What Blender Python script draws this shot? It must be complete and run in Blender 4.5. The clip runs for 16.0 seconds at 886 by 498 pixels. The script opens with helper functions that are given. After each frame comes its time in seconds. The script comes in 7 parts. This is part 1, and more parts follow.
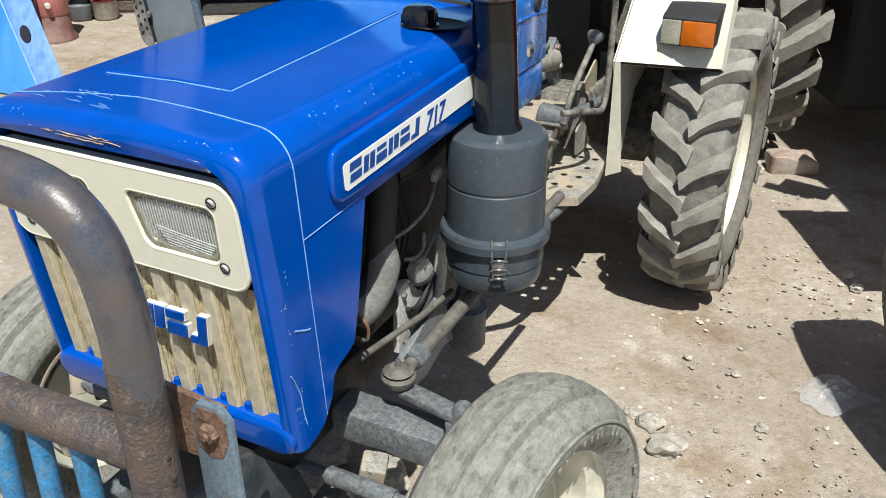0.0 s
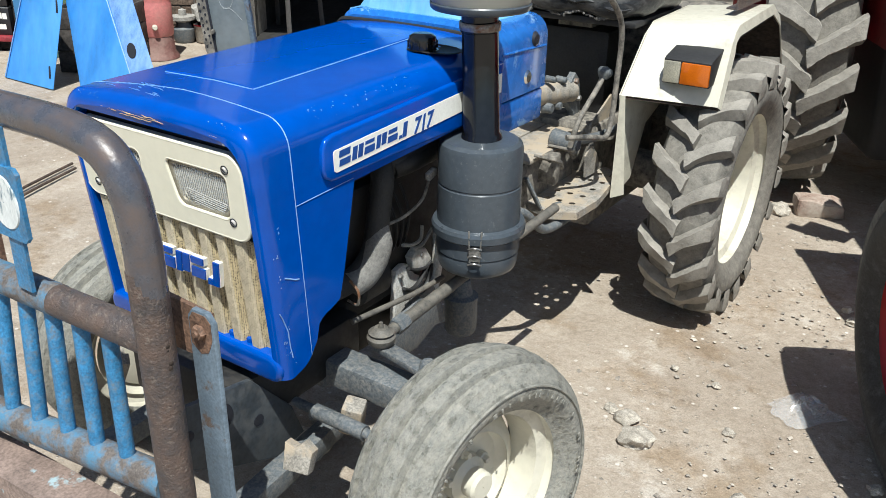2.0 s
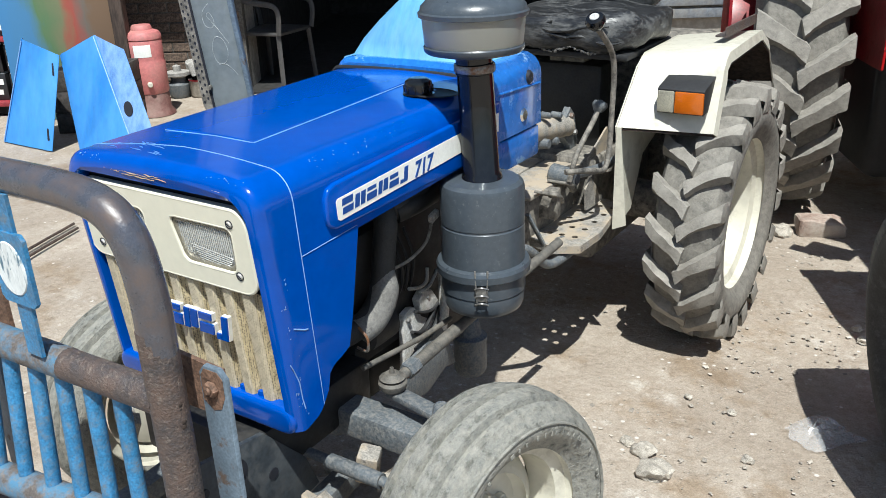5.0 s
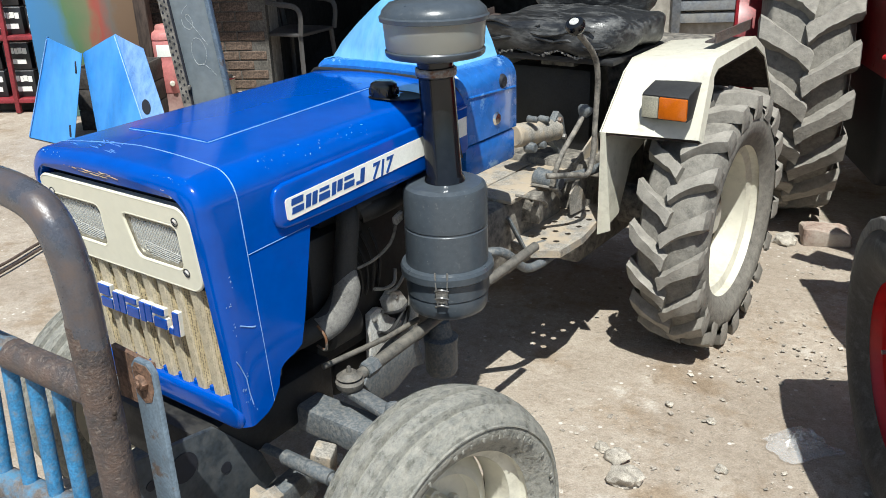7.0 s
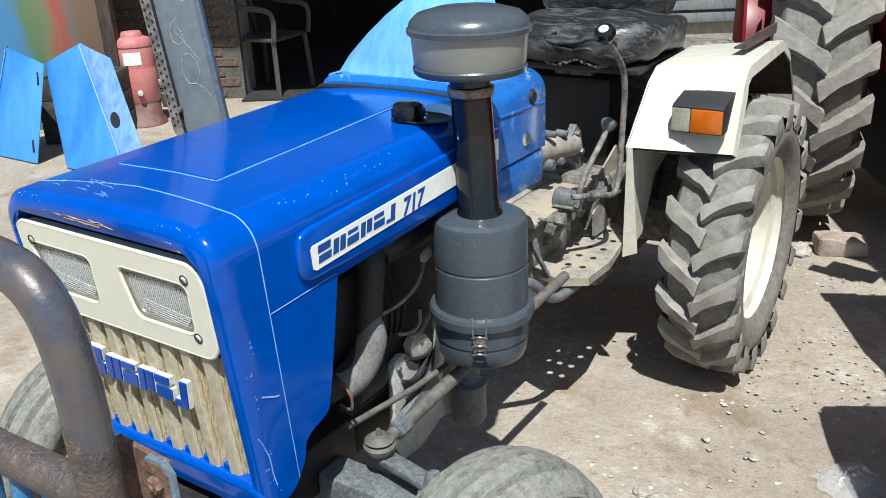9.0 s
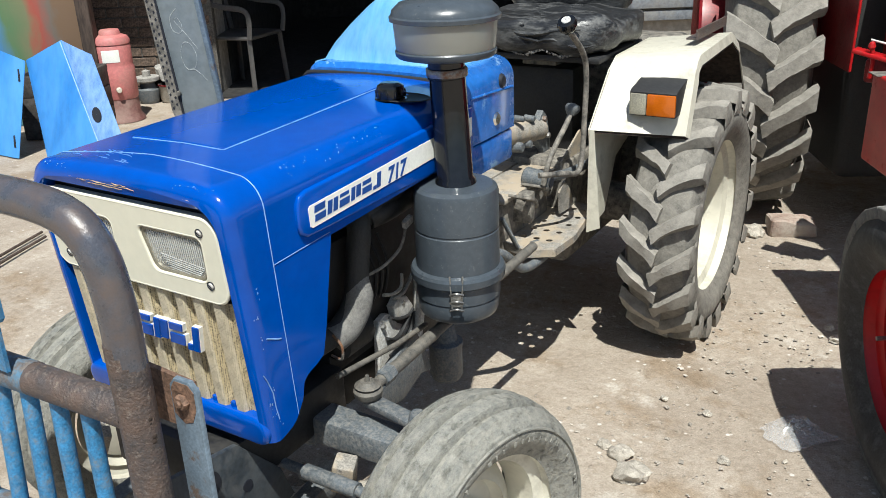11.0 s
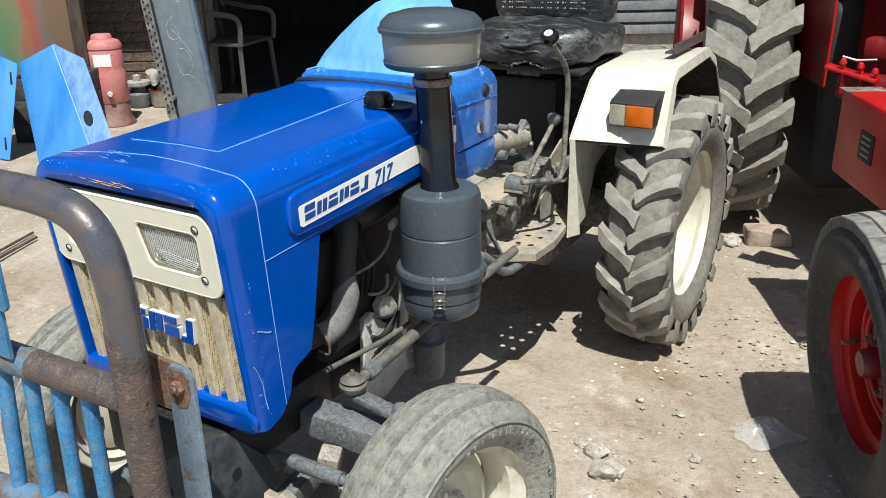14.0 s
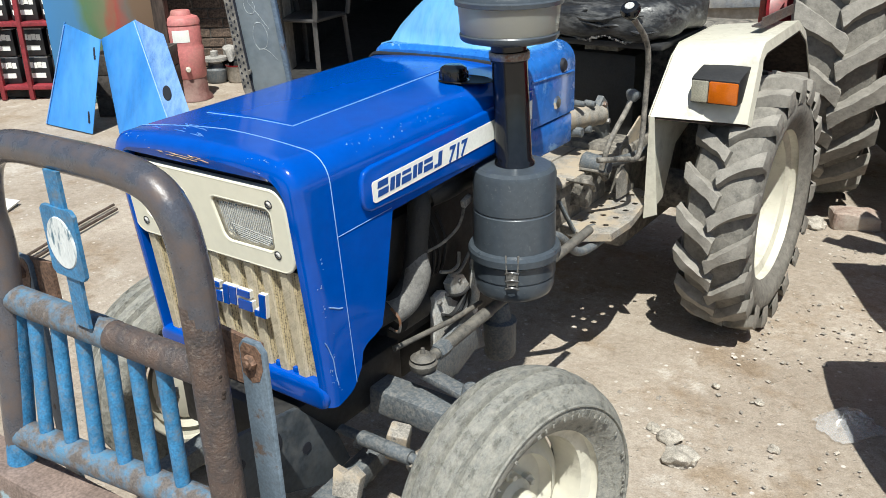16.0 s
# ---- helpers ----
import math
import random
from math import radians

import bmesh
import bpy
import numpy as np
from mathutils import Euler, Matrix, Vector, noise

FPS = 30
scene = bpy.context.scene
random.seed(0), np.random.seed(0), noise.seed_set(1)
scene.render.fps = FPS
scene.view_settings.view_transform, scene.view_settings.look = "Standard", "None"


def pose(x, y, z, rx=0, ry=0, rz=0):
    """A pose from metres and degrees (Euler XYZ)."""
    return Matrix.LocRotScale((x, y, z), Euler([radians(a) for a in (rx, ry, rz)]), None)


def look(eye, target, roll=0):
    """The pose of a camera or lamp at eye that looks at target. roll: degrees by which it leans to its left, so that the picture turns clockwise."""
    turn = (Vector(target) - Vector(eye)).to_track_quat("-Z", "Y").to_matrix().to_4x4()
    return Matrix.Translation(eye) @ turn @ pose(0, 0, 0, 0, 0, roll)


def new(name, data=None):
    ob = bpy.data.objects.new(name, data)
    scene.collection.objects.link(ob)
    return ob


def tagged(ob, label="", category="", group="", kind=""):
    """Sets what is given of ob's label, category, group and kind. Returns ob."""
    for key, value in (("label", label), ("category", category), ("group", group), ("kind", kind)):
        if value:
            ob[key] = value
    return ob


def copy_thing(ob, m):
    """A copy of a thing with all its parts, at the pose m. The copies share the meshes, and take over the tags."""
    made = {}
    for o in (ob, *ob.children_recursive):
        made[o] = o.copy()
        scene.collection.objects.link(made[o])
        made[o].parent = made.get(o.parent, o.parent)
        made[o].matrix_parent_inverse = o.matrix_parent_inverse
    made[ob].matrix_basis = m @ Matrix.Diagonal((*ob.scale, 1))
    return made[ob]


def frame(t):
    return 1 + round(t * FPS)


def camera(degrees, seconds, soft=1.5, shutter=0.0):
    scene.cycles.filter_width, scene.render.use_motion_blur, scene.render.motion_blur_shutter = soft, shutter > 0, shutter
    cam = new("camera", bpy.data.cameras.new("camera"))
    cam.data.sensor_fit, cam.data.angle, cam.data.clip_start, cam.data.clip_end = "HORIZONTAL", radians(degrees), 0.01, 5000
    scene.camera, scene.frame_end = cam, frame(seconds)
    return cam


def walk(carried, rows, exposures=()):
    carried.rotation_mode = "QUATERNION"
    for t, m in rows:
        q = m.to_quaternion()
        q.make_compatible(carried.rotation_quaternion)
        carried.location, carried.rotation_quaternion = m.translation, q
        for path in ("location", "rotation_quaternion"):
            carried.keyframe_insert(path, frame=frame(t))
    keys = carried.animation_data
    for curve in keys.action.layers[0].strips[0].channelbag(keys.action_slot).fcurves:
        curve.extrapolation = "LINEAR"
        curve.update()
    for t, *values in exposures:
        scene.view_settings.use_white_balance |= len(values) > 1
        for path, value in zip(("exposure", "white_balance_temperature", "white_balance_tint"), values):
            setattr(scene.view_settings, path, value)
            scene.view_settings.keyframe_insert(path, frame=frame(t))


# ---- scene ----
cam = camera(54.7, 16.0, soft=0.5)
PATH = [
    (0, (0.866, -0.994, 1.351), (0.051, 0.579, 0.423), -0.5),
    (0.5, (0.974, -1.098, 1.359), (0.038, 0.437, 0.482), -1.2),
    (1, (1.031, -1.201, 1.362), (0.141, 0.348, 0.463), -0.6),
    (1.5, (1.087, -1.213, 1.382), (0.179, 0.337, 0.502), -0.6),
    (2, (1.188, -1.16, 1.391), (0.184, 0.347, 0.543), 1.0),
    (2.5, (1.214, -1.116, 1.383), (0.159, 0.363, 0.548), 0.5),
    (3, (1.192, -1.124, 1.39), (0.106, 0.342, 0.571), -0.5),
    (3.5, (1.176, -1.152, 1.395), (0.107, 0.347, 0.614), -1.7),
    (4, (1.17, -1.164, 1.395), (0.145, 0.37, 0.624), -2.2),
    (6.5, (1.276, -1.127, 1.4), (0.219, 0.394, 0.646), -2.3),
    (7, (1.318, -1.084, 1.398), (0.22, 0.405, 0.638), -2.0),
    (7.5, (1.305, -1.057, 1.395), (0.209, 0.431, 0.631), -2.1),
    (8, (1.188, -1.01, 1.382), (0.095, 0.478, 0.612), -2.0),
    (8.5, (1.091, -0.985, 1.388), (-0.012, 0.498, 0.623), -2.1),
    (9, (1.08, -0.975, 1.395), (0.047, 0.558, 0.632), -2.4),
    (11.5, (1.183, -1.21, 1.398), (0.241, 0.381, 0.637), -2.0),
    (12, (1.134, -1.247, 1.4), (0.354, 0.424, 0.626), -1.4),
    (12.5, (1.161, -1.228, 1.403), (0.261, 0.385, 0.637), -1.6),
    (13, (1.231, -1.193, 1.412), (0.266, 0.386, 0.652), -1.1),
    (13.5, (1.254, -1.202, 1.416), (0.285, 0.383, 0.675), -1.2),
    (14, (1.22, -1.213, 1.412), (0.264, 0.379, 0.668), -1.1),
    (14.5, (1.174, -1.216, 1.403), (0.208, 0.366, 0.653), -1.3),
    (15, (1.169, -1.211, 1.397), (0.148, 0.329, 0.633), -2.0),
    (15.5, (1.184, -1.199, 1.397), (0.11, 0.302, 0.627), -2.1),
    (16, (1.197, -1.193, 1.401), (0.116, 0.294, 0.613), -2.0),
]
walk(cam, [(t, look(eye, target, roll)) for t, eye, target, roll in PATH], exposures=((0, 0.28, 6350, 6), (1.5, 0.29, 6300, 6), (3, 0.32, 6050, 6), (4, 0.33, 5980, 6), (6.5, 0.30, 6280, 6), (7.5, 0.31, 6180, 6), (8.5, 0.32, 6080, 6), (9.2, 0.32, 6030, 6), (11.3, 0.29, 6350, 6), (13, 0.29, 6430, 6), (15, 0.31, 6250, 6), (16, 0.30, 6330, 6)))


# ---------------------------------------------------------------- world and light
world = bpy.data.worlds.new("sky")
scene.world = world
world.use_nodes = True
wn = world.node_tree
SUN_TO = Vector((0.150, -0.203, 0.479)).normalized()
sky = wn.nodes.new("ShaderNodeTexSky")
sky.sky_type = "NISHITA"
sky.sun_disc = False
sky.sun_elevation = math.asin(SUN_TO.z)
sky.sun_rotation = math.atan2(SUN_TO.x, SUN_TO.y)
wn.nodes["Background"].inputs[1].default_value = 0.085
wn.links.new(sky.outputs[0], wn.nodes["Background"].inputs[0])
sun = new("sun", bpy.data.lights.new("sun", "SUN"))
sun.data.energy, sun.data.angle, sun.data.color = 5.4, radians(0.55), (1.0, 0.975, 0.915)
sun.matrix_world = look(SUN_TO * 30, (0, 0, 0))


# ---------------------------------------------------------------- materials
def mat(name, color, rough=0.6, metal=0.0, vary=0.15, scale=6.0, bump=0.0, bump_scale=60.0,
        spots=None, spot_scale=9.0, spot_amount=0.5, spot_rough=0.85, spot_soft=0.04,
        dust=None, dust_amount=0.0, dust_scale=3.5, dust_soft=0.13, coat=0.0, island=0.0, streak=None, turned=False, holes=0.0, sheen=0.5):
    """A surface with broad and fine variation, worn or rusted spots of another colour, and dust that settles unevenly."""
    m = bpy.data.materials.new(name)
    m.use_nodes = True
    nt = m.node_tree
    N, L = nt.nodes, nt.links
    b = N["Principled BSDF"]
    tc = N.new("ShaderNodeTexCoord")
    src = tc.outputs["Object"]
    if streak:
        mp = N.new("ShaderNodeMapping")
        mp.inputs["Scale"].default_value = streak
        L.new(src, mp.inputs["Vector"])
        src = mp.outputs["Vector"]

    if turned:                                   # grain that runs round the z axis
        sp, at, ln, cb = N.new("ShaderNodeSeparateXYZ"), N.new("ShaderNodeMath"), N.new("ShaderNodeVectorMath"), N.new("ShaderNodeCombineXYZ")
        at.operation, ln.operation = "ARCTAN2", "LENGTH"
        flat_ = N.new("ShaderNodeVectorMath")
        flat_.operation = "MULTIPLY"
        flat_.inputs[1].default_value = (1, 1, 0)
        L.new(src, sp.inputs[0])
        L.new(src, flat_.inputs[0])
        L.new(flat_.outputs["Vector"], ln.inputs[0])
        L.new(sp.outputs["Y"], at.inputs[0])
        L.new(sp.outputs["X"], at.inputs[1])
        sm = N.new("ShaderNodeMath")
        sm.operation = "MULTIPLY"
        sm.inputs[1].default_value = 0.20
        L.new(at.outputs[0], sm.inputs[0])
        L.new(sp.outputs["Z"], cb.inputs["X"])
        L.new(ln.outputs["Value"], cb.inputs["Y"])
        L.new(sm.outputs[0], cb.inputs["Z"])
        src = cb.outputs[0]

    def tex(sc, detail=4.0, rough_=0.55):
        t = N.new("ShaderNodeTexNoise")
        t.inputs["Scale"].default_value, t.inputs["Detail"].default_value, t.inputs["Roughness"].default_value = sc, detail, rough_
        L.new(src, t.inputs["Vector"])
        return t.outputs["Fac"]

    def ramp(fac, lo, hi):
        r = N.new("ShaderNodeMapRange")
        r.inputs["From Min"].default_value, r.inputs["From Max"].default_value = lo, hi
        L.new(fac, r.inputs["Value"])
        return r.outputs["Result"]

    def mix(fac, a, c):
        x = N.new("ShaderNodeMix")
        x.data_type = "RGBA"
        L.new(fac, x.inputs["Factor"])
        for sock, v in ((x.inputs["A"], a), (x.inputs["B"], c)):
            if isinstance(v, tuple):
                sock.default_value = (*v, 1.0)
            else:
                L.new(v, sock)
        return x.outputs["Result"]

    lo = tuple(max(0.0, c * (1 - vary)) for c in color)
    hi = tuple(min(1.0, c * (1 + vary)) for c in color)
    col = mix(ramp(tex(scale), 0.3, 0.7), lo, hi)
    fine = ramp(tex(scale * 9, 3.0), 0.35, 0.65)
    mul = N.new("ShaderNodeMix")
    mul.data_type, mul.blend_type = "RGBA", "MULTIPLY"
    mul.inputs["Factor"].default_value = min(1.0, vary * 1.6)
    L.new(col, mul.inputs["A"])
    L.new(fine, mul.inputs["B"])
    col = mul.outputs["Result"]
    r_out = None
    if island:
        gi = N.new("ShaderNodeNewGeometry")
        hs = N.new("ShaderNodeHueSaturation")
        mr = N.new("ShaderNodeMapRange")
        mr.inputs["To Min"].default_value, mr.inputs["To Max"].default_value = 1 - island, 1 + island
        L.new(gi.outputs["Random Per Island"], mr.inputs["Value"])
        L.new(mr.outputs["Result"], hs.inputs["Value"])
        L.new(col, hs.inputs["Color"])
        col = hs.outputs["Color"]
    rr = N.new("ShaderNodeMapRange")
    rr.inputs["To Min"].default_value, rr.inputs["To Max"].default_value = max(0.02, rough - 0.07), min(1.0, rough + 0.08)
    L.new(tex(scale * 3), rr.inputs["Value"])
    r_out = rr.outputs["Result"]
    met = None
    if spots:
        f = ramp(tex(spot_scale, 7.0, 0.65), 1 - spot_amount - spot_soft, 1 - spot_amount + spot_soft)
        col = mix(f, col, spots)
        x = N.new("ShaderNodeMix")
        L.new(f, x.inputs["Factor"])
        L.new(r_out, x.inputs["A"])
        x.inputs["B"].default_value = spot_rough
        r_out = x.outputs["Result"]
        if metal:
            x = N.new("ShaderNodeMix")
            L.new(f, x.inputs["Factor"])
            x.inputs["A"].default_value = metal
            x.inputs["B"].default_value = 0.0
            met = x.outputs["Result"]
    if dust:
        f = ramp(tex(dust_scale, 12.0, 0.72), 1 - dust_amount - dust_soft, 1 - dust_amount + dust_soft)
        col = mix(f, col, dust)
        x = N.new("ShaderNodeMix")
        L.new(f, x.inputs["Factor"])
        L.new(r_out, x.inputs["A"])
        x.inputs["B"].default_value = 0.9
        r_out = x.outputs["Result"]
    if holes:                                    # fine punched holes
        vo = N.new("ShaderNodeTexVoronoi")
        vo.inputs["Scale"].default_value, vo.inputs["Randomness"].default_value = 330, 0.25
        L.new(tc.outputs["Object"], vo.inputs["Vector"])
        inv = N.new("ShaderNodeMath")
        inv.operation = "MULTIPLY"
        inv.inputs[1].default_value = holes
        L.new(ramp(vo.outputs["Distance"], 0.42, 0.30), inv.inputs[0])
        col = mix(inv.outputs[0], col, (0.03, 0.026, 0.02))
    b.inputs["Specular IOR Level"].default_value = sheen
    L.new(col, b.inputs["Base Color"])
    L.new(r_out, b.inputs["Roughness"])
    b.inputs["Metallic"].default_value = metal
    if met:
        L.new(met, b.inputs["Metallic"])
    b.inputs["Coat Weight"].default_value = coat
    b.inputs["Coat Roughness"].default_value = 0.06
    if bump:
        bp = N.new("ShaderNodeBump")
        bp.inputs["Strength"].default_value = min(1.0, bump)
        bp.inputs["Distance"].default_value = 0.004
        L.new(tex(bump_scale, 5.0, 0.6), bp.inputs["Height"])
        L.new(bp.outputs["Normal"], b.inputs["Normal"])
    return m


RUST = (0.16, 0.075, 0.035)
M = {}
M["blue"] = mat("blue_paint", (0.0, 0.068, 0.40), 0.12, vary=0.06, scale=3, coat=0.05, sheen=0.42, spots=(0.20, 0.34, 0.58), spot_scale=34, spot_amount=0.235, spot_soft=0.012, spot_rough=0.6)
M["pale_blue"] = mat("pale_blue_edge", (0.22, 0.42, 0.75), 0.45, vary=0.2, scale=30)
M["sky_blue"] = mat("faded_sky_blue_paint", (0.11, 0.36, 0.66), 0.4, vary=0.10, scale=5, dust=(0.20, 0.43, 0.65), dust_amount=0.42, dust_scale=14, dust_soft=0.25, streak=(2.5, 1, 0.6))
M["mid_blue"] = mat("dash_blue_paint", (0.02, 0.15, 0.52), 0.26, vary=0.12, scale=8, coat=0.3, dust=(0.24, 0.40, 0.60), dust_amount=0.40, dust_scale=9, dust_soft=0.025)
M["panel_faded"] = mat("sun_faded_panel_paint", (0.10, 0.26, 0.62), 0.45, vary=0.2, scale=14, dust=(0.22, 0.36, 0.64), dust_amount=0.46, dust_scale=7, dust_soft=0.2, streak=(2.2, 2.2, 0.4))
M["panel_blue"] = mat("loose_panel_blue_paint", (0.015, 0.20, 0.64), 0.35, vary=0.12, scale=4, dust=(0.11, 0.36, 0.74), dust_amount=0.46, dust_scale=3, dust_soft=0.25, streak=(1, 1, 0.35))
M["cream"] = mat("cream_paint", (0.61, 0.58, 0.48), 0.4, vary=0.05, scale=4, coat=0.1, dust=(0.42, 0.39, 0.32), dust_amount=0.40, dust_scale=11, dust_soft=0.09, spots=(0.30, 0.24, 0.17), spot_scale=30, spot_amount=0.26, spot_soft=0.015)
M["cream_panel"] = mat("cream_plastic", (0.80, 0.76, 0.61), 0.38, vary=0.03, scale=5)
M["ind_clear"] = mat("clear_lamp_plastic", (0.34, 0.32, 0.25), 0.2, vary=0.2, scale=30, coat=0.3)
M["white"] = mat("white_sticker", (0.86, 0.86, 0.80), 0.4, vary=0.05, scale=20)
M["ink"] = mat("blue_print", (0.01, 0.07, 0.30), 0.45, vary=0.1, scale=30)
M["grille"] = mat("tan_grille", (0.60, 0.515, 0.365), 0.55, vary=0.15, scale=12, dust=(0.50, 0.43, 0.31), dust_amount=0.45, dust_scale=60, dust_soft=0.1, holes=0.35)
M["grille_recess"] = mat("tan_grille_recess", (0.58, 0.475, 0.29), 0.6, vary=0.2, scale=20, holes=0.85)
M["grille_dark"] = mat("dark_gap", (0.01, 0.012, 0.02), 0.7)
M["dark_grey"] = mat("dark_grey_paint", (0.060, 0.073, 0.087), 0.30, vary=0.1, scale=8, dust=(0.135, 0.145, 0.15), dust_amount=0.36, dust_scale=140, dust_soft=0.05, spots=(0.34, 0.33, 0.30), spot_scale=130, spot_amount=0.265, spot_soft=0.01, bump=0.06, bump_scale=220)
M["black"] = mat("black_gloss_paint", (0.009, 0.010, 0.012), 0.15, vary=0.2, scale=8, dust=(0.20, 0.19, 0.175), dust_amount=0.27, dust_scale=80, dust_soft=0.02)
M["black_matte"] = mat("black_rubber", (0.02, 0.02, 0.021), 0.6, vary=0.2, scale=12)
M["engine"] = mat("oily_engine_iron", (0.042, 0.041, 0.039), 0.5, metal=0.0, vary=0.35, scale=20, dust=(0.29, 0.262, 0.22), dust_amount=0.50, dust_scale=40, dust_soft=0.16, bump=0.4, bump_scale=110)
M["grey_iron"] = mat("dusty_grey_iron", (0.115, 0.130, 0.142), 0.5, metal=0.0, vary=0.2, scale=20, dust=(0.225, 0.212, 0.188), dust_amount=0.40, dust_scale=90, dust_soft=0.14, bump=0.3, bump_scale=120)
M["alu"] = mat("dull_aluminium", (0.60, 0.59, 0.56), 0.5, metal=0.15, vary=0.2, scale=20, dust=(0.42, 0.38, 0.32), dust_amount=0.42, dust_scale=30, dust_soft=0.08, bump=0.25, bump_scale=120)
M["steel"] = mat("worn_steel", (0.35, 0.34, 0.32), 0.4, metal=0.7, vary=0.25, scale=20, spots=RUST, spot_scale=15, spot_amount=0.42)
M["rust_steel"] = mat("rust_brown_steel", (0.085, 0.080, 0.084), 0.36, metal=0.3, vary=0.2, scale=40, spots=(0.108, 0.074, 0.060), spot_scale=26, spot_amount=0.54, spot_soft=0.14, spot_rough=0.55, dust=(0.19, 0.155, 0.13), dust_amount=0.40, dust_scale=110, dust_soft=0.06, bump=0.8, bump_scale=190)
M["hoop_steel"] = mat("grey_blue_hoop_paint", (0.095, 0.100, 0.120), 0.25, metal=0.3, vary=0.15, scale=40, spots=(0.105, 0.078, 0.068), spot_scale=22, spot_amount=0.46, spot_soft=0.14, spot_rough=0.42, coat=0.4, bump=0.15, bump_scale=160)
M["rust"] = mat("bare_rust", (0.20, 0.115, 0.075), 0.75, vary=0.35, scale=20, bump=0.6, bump_scale=90)
M["guard_blue"] = mat("chipped_blue_guard_paint", (0.045, 0.23, 0.46), 0.40, vary=0.25, scale=26, spots=(0.12, 0.095, 0.08), spot_scale=60, spot_amount=0.355, spot_soft=0.03, dust=(0.13, 0.20, 0.27), dust_amount=0.42, dust_scale=60, dust_soft=0.10, bump=0.4, bump_scale=140)
M["guard_dusty"] = mat("dusty_rusted_guard_paint", (0.165, 0.14, 0.125), 0.6, vary=0.25, scale=30, spots=(0.075, 0.19, 0.30), spot_scale=30, spot_amount=0.47, spot_soft=0.10, spot_rough=0.45, dust=(0.22, 0.19, 0.165), dust_amount=0.38, dust_scale=70, dust_soft=0.08, bump=0.4, bump_scale=140)
M["guard_grey"] = mat("grey_blue_strap_paint", (0.125, 0.165, 0.205), 0.5, vary=0.2, scale=20, spots=(0.10, 0.068, 0.05), spot_scale=26, spot_amount=0.36, bump=0.2, bump_scale=70)
M["tyre"] = mat("dusty_tyre_rubber", (0.185, 0.170, 0.148), 0.9, vary=0.2, scale=40, dust=(0.31, 0.288, 0.25), dust_amount=0.54, dust_scale=30, dust_soft=0.2, bump=0.55, bump_scale=90)
M["tyre_front"] = mat("worn_grey_tyre_rubber", (0.205, 0.207, 0.188), 0.85, vary=0.22, scale=55, dust=(0.325, 0.308, 0.262), spots=(0.075, 0.076, 0.066), spot_scale=55, spot_amount=0.45, spot_soft=0.04, dust_amount=0.46, dust_scale=60, dust_soft=0.2, bump=1.0, bump_scale=110, turned=True)
M["tyre_side"] = mat("grey_tyre_carcass", (0.15, 0.140, 0.122), 0.85, vary=0.2, scale=30, dust=(0.27, 0.25, 0.215), dust_amount=0.46, dust_scale=45, dust_soft=0.2, bump=0.5, bump_scale=90)
# Near-black that puts the deep shade of the engine bay into its parts.
M["bay_black"] = mat("engine_bay_shade_black", (0.012, 0.012, 0.013), 0.55, vary=0.4, scale=20, dust=(0.035, 0.032, 0.028), dust_amount=0.4, dust_scale=30, dust_soft=0.15)
# Dark tone that stands for shade on the hose and far castings.
M["hose"] = mat("shade_dark_hose", (0.025, 0.025, 0.025), 0.6, vary=0.2, scale=30, dust=(0.045, 0.043, 0.040), dust_amount=0.44, dust_scale=120, dust_soft=0.15, bump=0.4, bump_scale=200)
M["wire_grey"] = mat("dusty_grey_wire", (0.36, 0.35, 0.32), 0.6, vary=0.2, scale=60)
M["hose_grey"] = mat("speckled_hose_grey", (0.16, 0.155, 0.145), 0.75, vary=0.2, scale=60, dust=(0.24, 0.23, 0.21), dust_amount=0.46, dust_scale=140, dust_soft=0.15, bump=0.7, bump_scale=260)
M["tyre_dark"] = mat("dark_tyre_rubber", (0.035, 0.036, 0.037), 0.65, vary=0.25, scale=20, dust=(0.12, 0.125, 0.125), dust_amount=0.36, dust_scale=26, dust_soft=0.12, bump=0.4, bump_scale=70)
M["red"] = mat("red_paint", (0.47, 0.008, 0.010), 0.36, vary=0.1, scale=4, dust=(0.30, 0.045, 0.03), dust_amount=0.34, dust_scale=26, dust_soft=0.08)
M["rod"] = mat("dirty_rod_steel", (0.10, 0.095, 0.086), 0.55, vary=0.25, scale=40, dust=(0.19, 0.17, 0.14), dust_amount=0.44, dust_scale=60, dust_soft=0.18)
M["red_dark"] = mat("dull_red_paint", (0.22, 0.008, 0.011), 0.4, vary=0.25, scale=12, dust=(0.16, 0.07, 0.055), dust_amount=0.36, dust_scale=20, dust_soft=0.06)
M["rust_dark"] = mat("dark_rust_and_shade", (0.055, 0.036, 0.026), 0.9, vary=0.4, scale=8, bump=0.4)
M["glass"] = None
M["amber"] = mat("amber_plastic", (0.50, 0.115, 0.006), 0.12, vary=0.08, scale=45, coat=0.4)
M["clear"] = mat("cloudy_plastic", (0.42, 0.40, 0.34), 0.25, vary=0.15, scale=25)
M["vinyl"] = mat("black_vinyl", (0.026, 0.027, 0.029), 0.32, vary=0.3, scale=12, dust=(0.16, 0.16, 0.155), dust_amount=0.40, dust_scale=16, dust_soft=0.12, bump=0.8, bump_scale=34, streak=(0.5, 1, 1.4))
M["foam"] = mat("torn_grey_foam", (0.42, 0.40, 0.37), 0.9, vary=0.3, scale=20, bump=0.8, bump_scale=60)
M["stone"] = mat("pale_stone", (0.47, 0.425, 0.36), 0.9, vary=0.25, scale=40, bump=0.6, bump_scale=90, island=0.25)
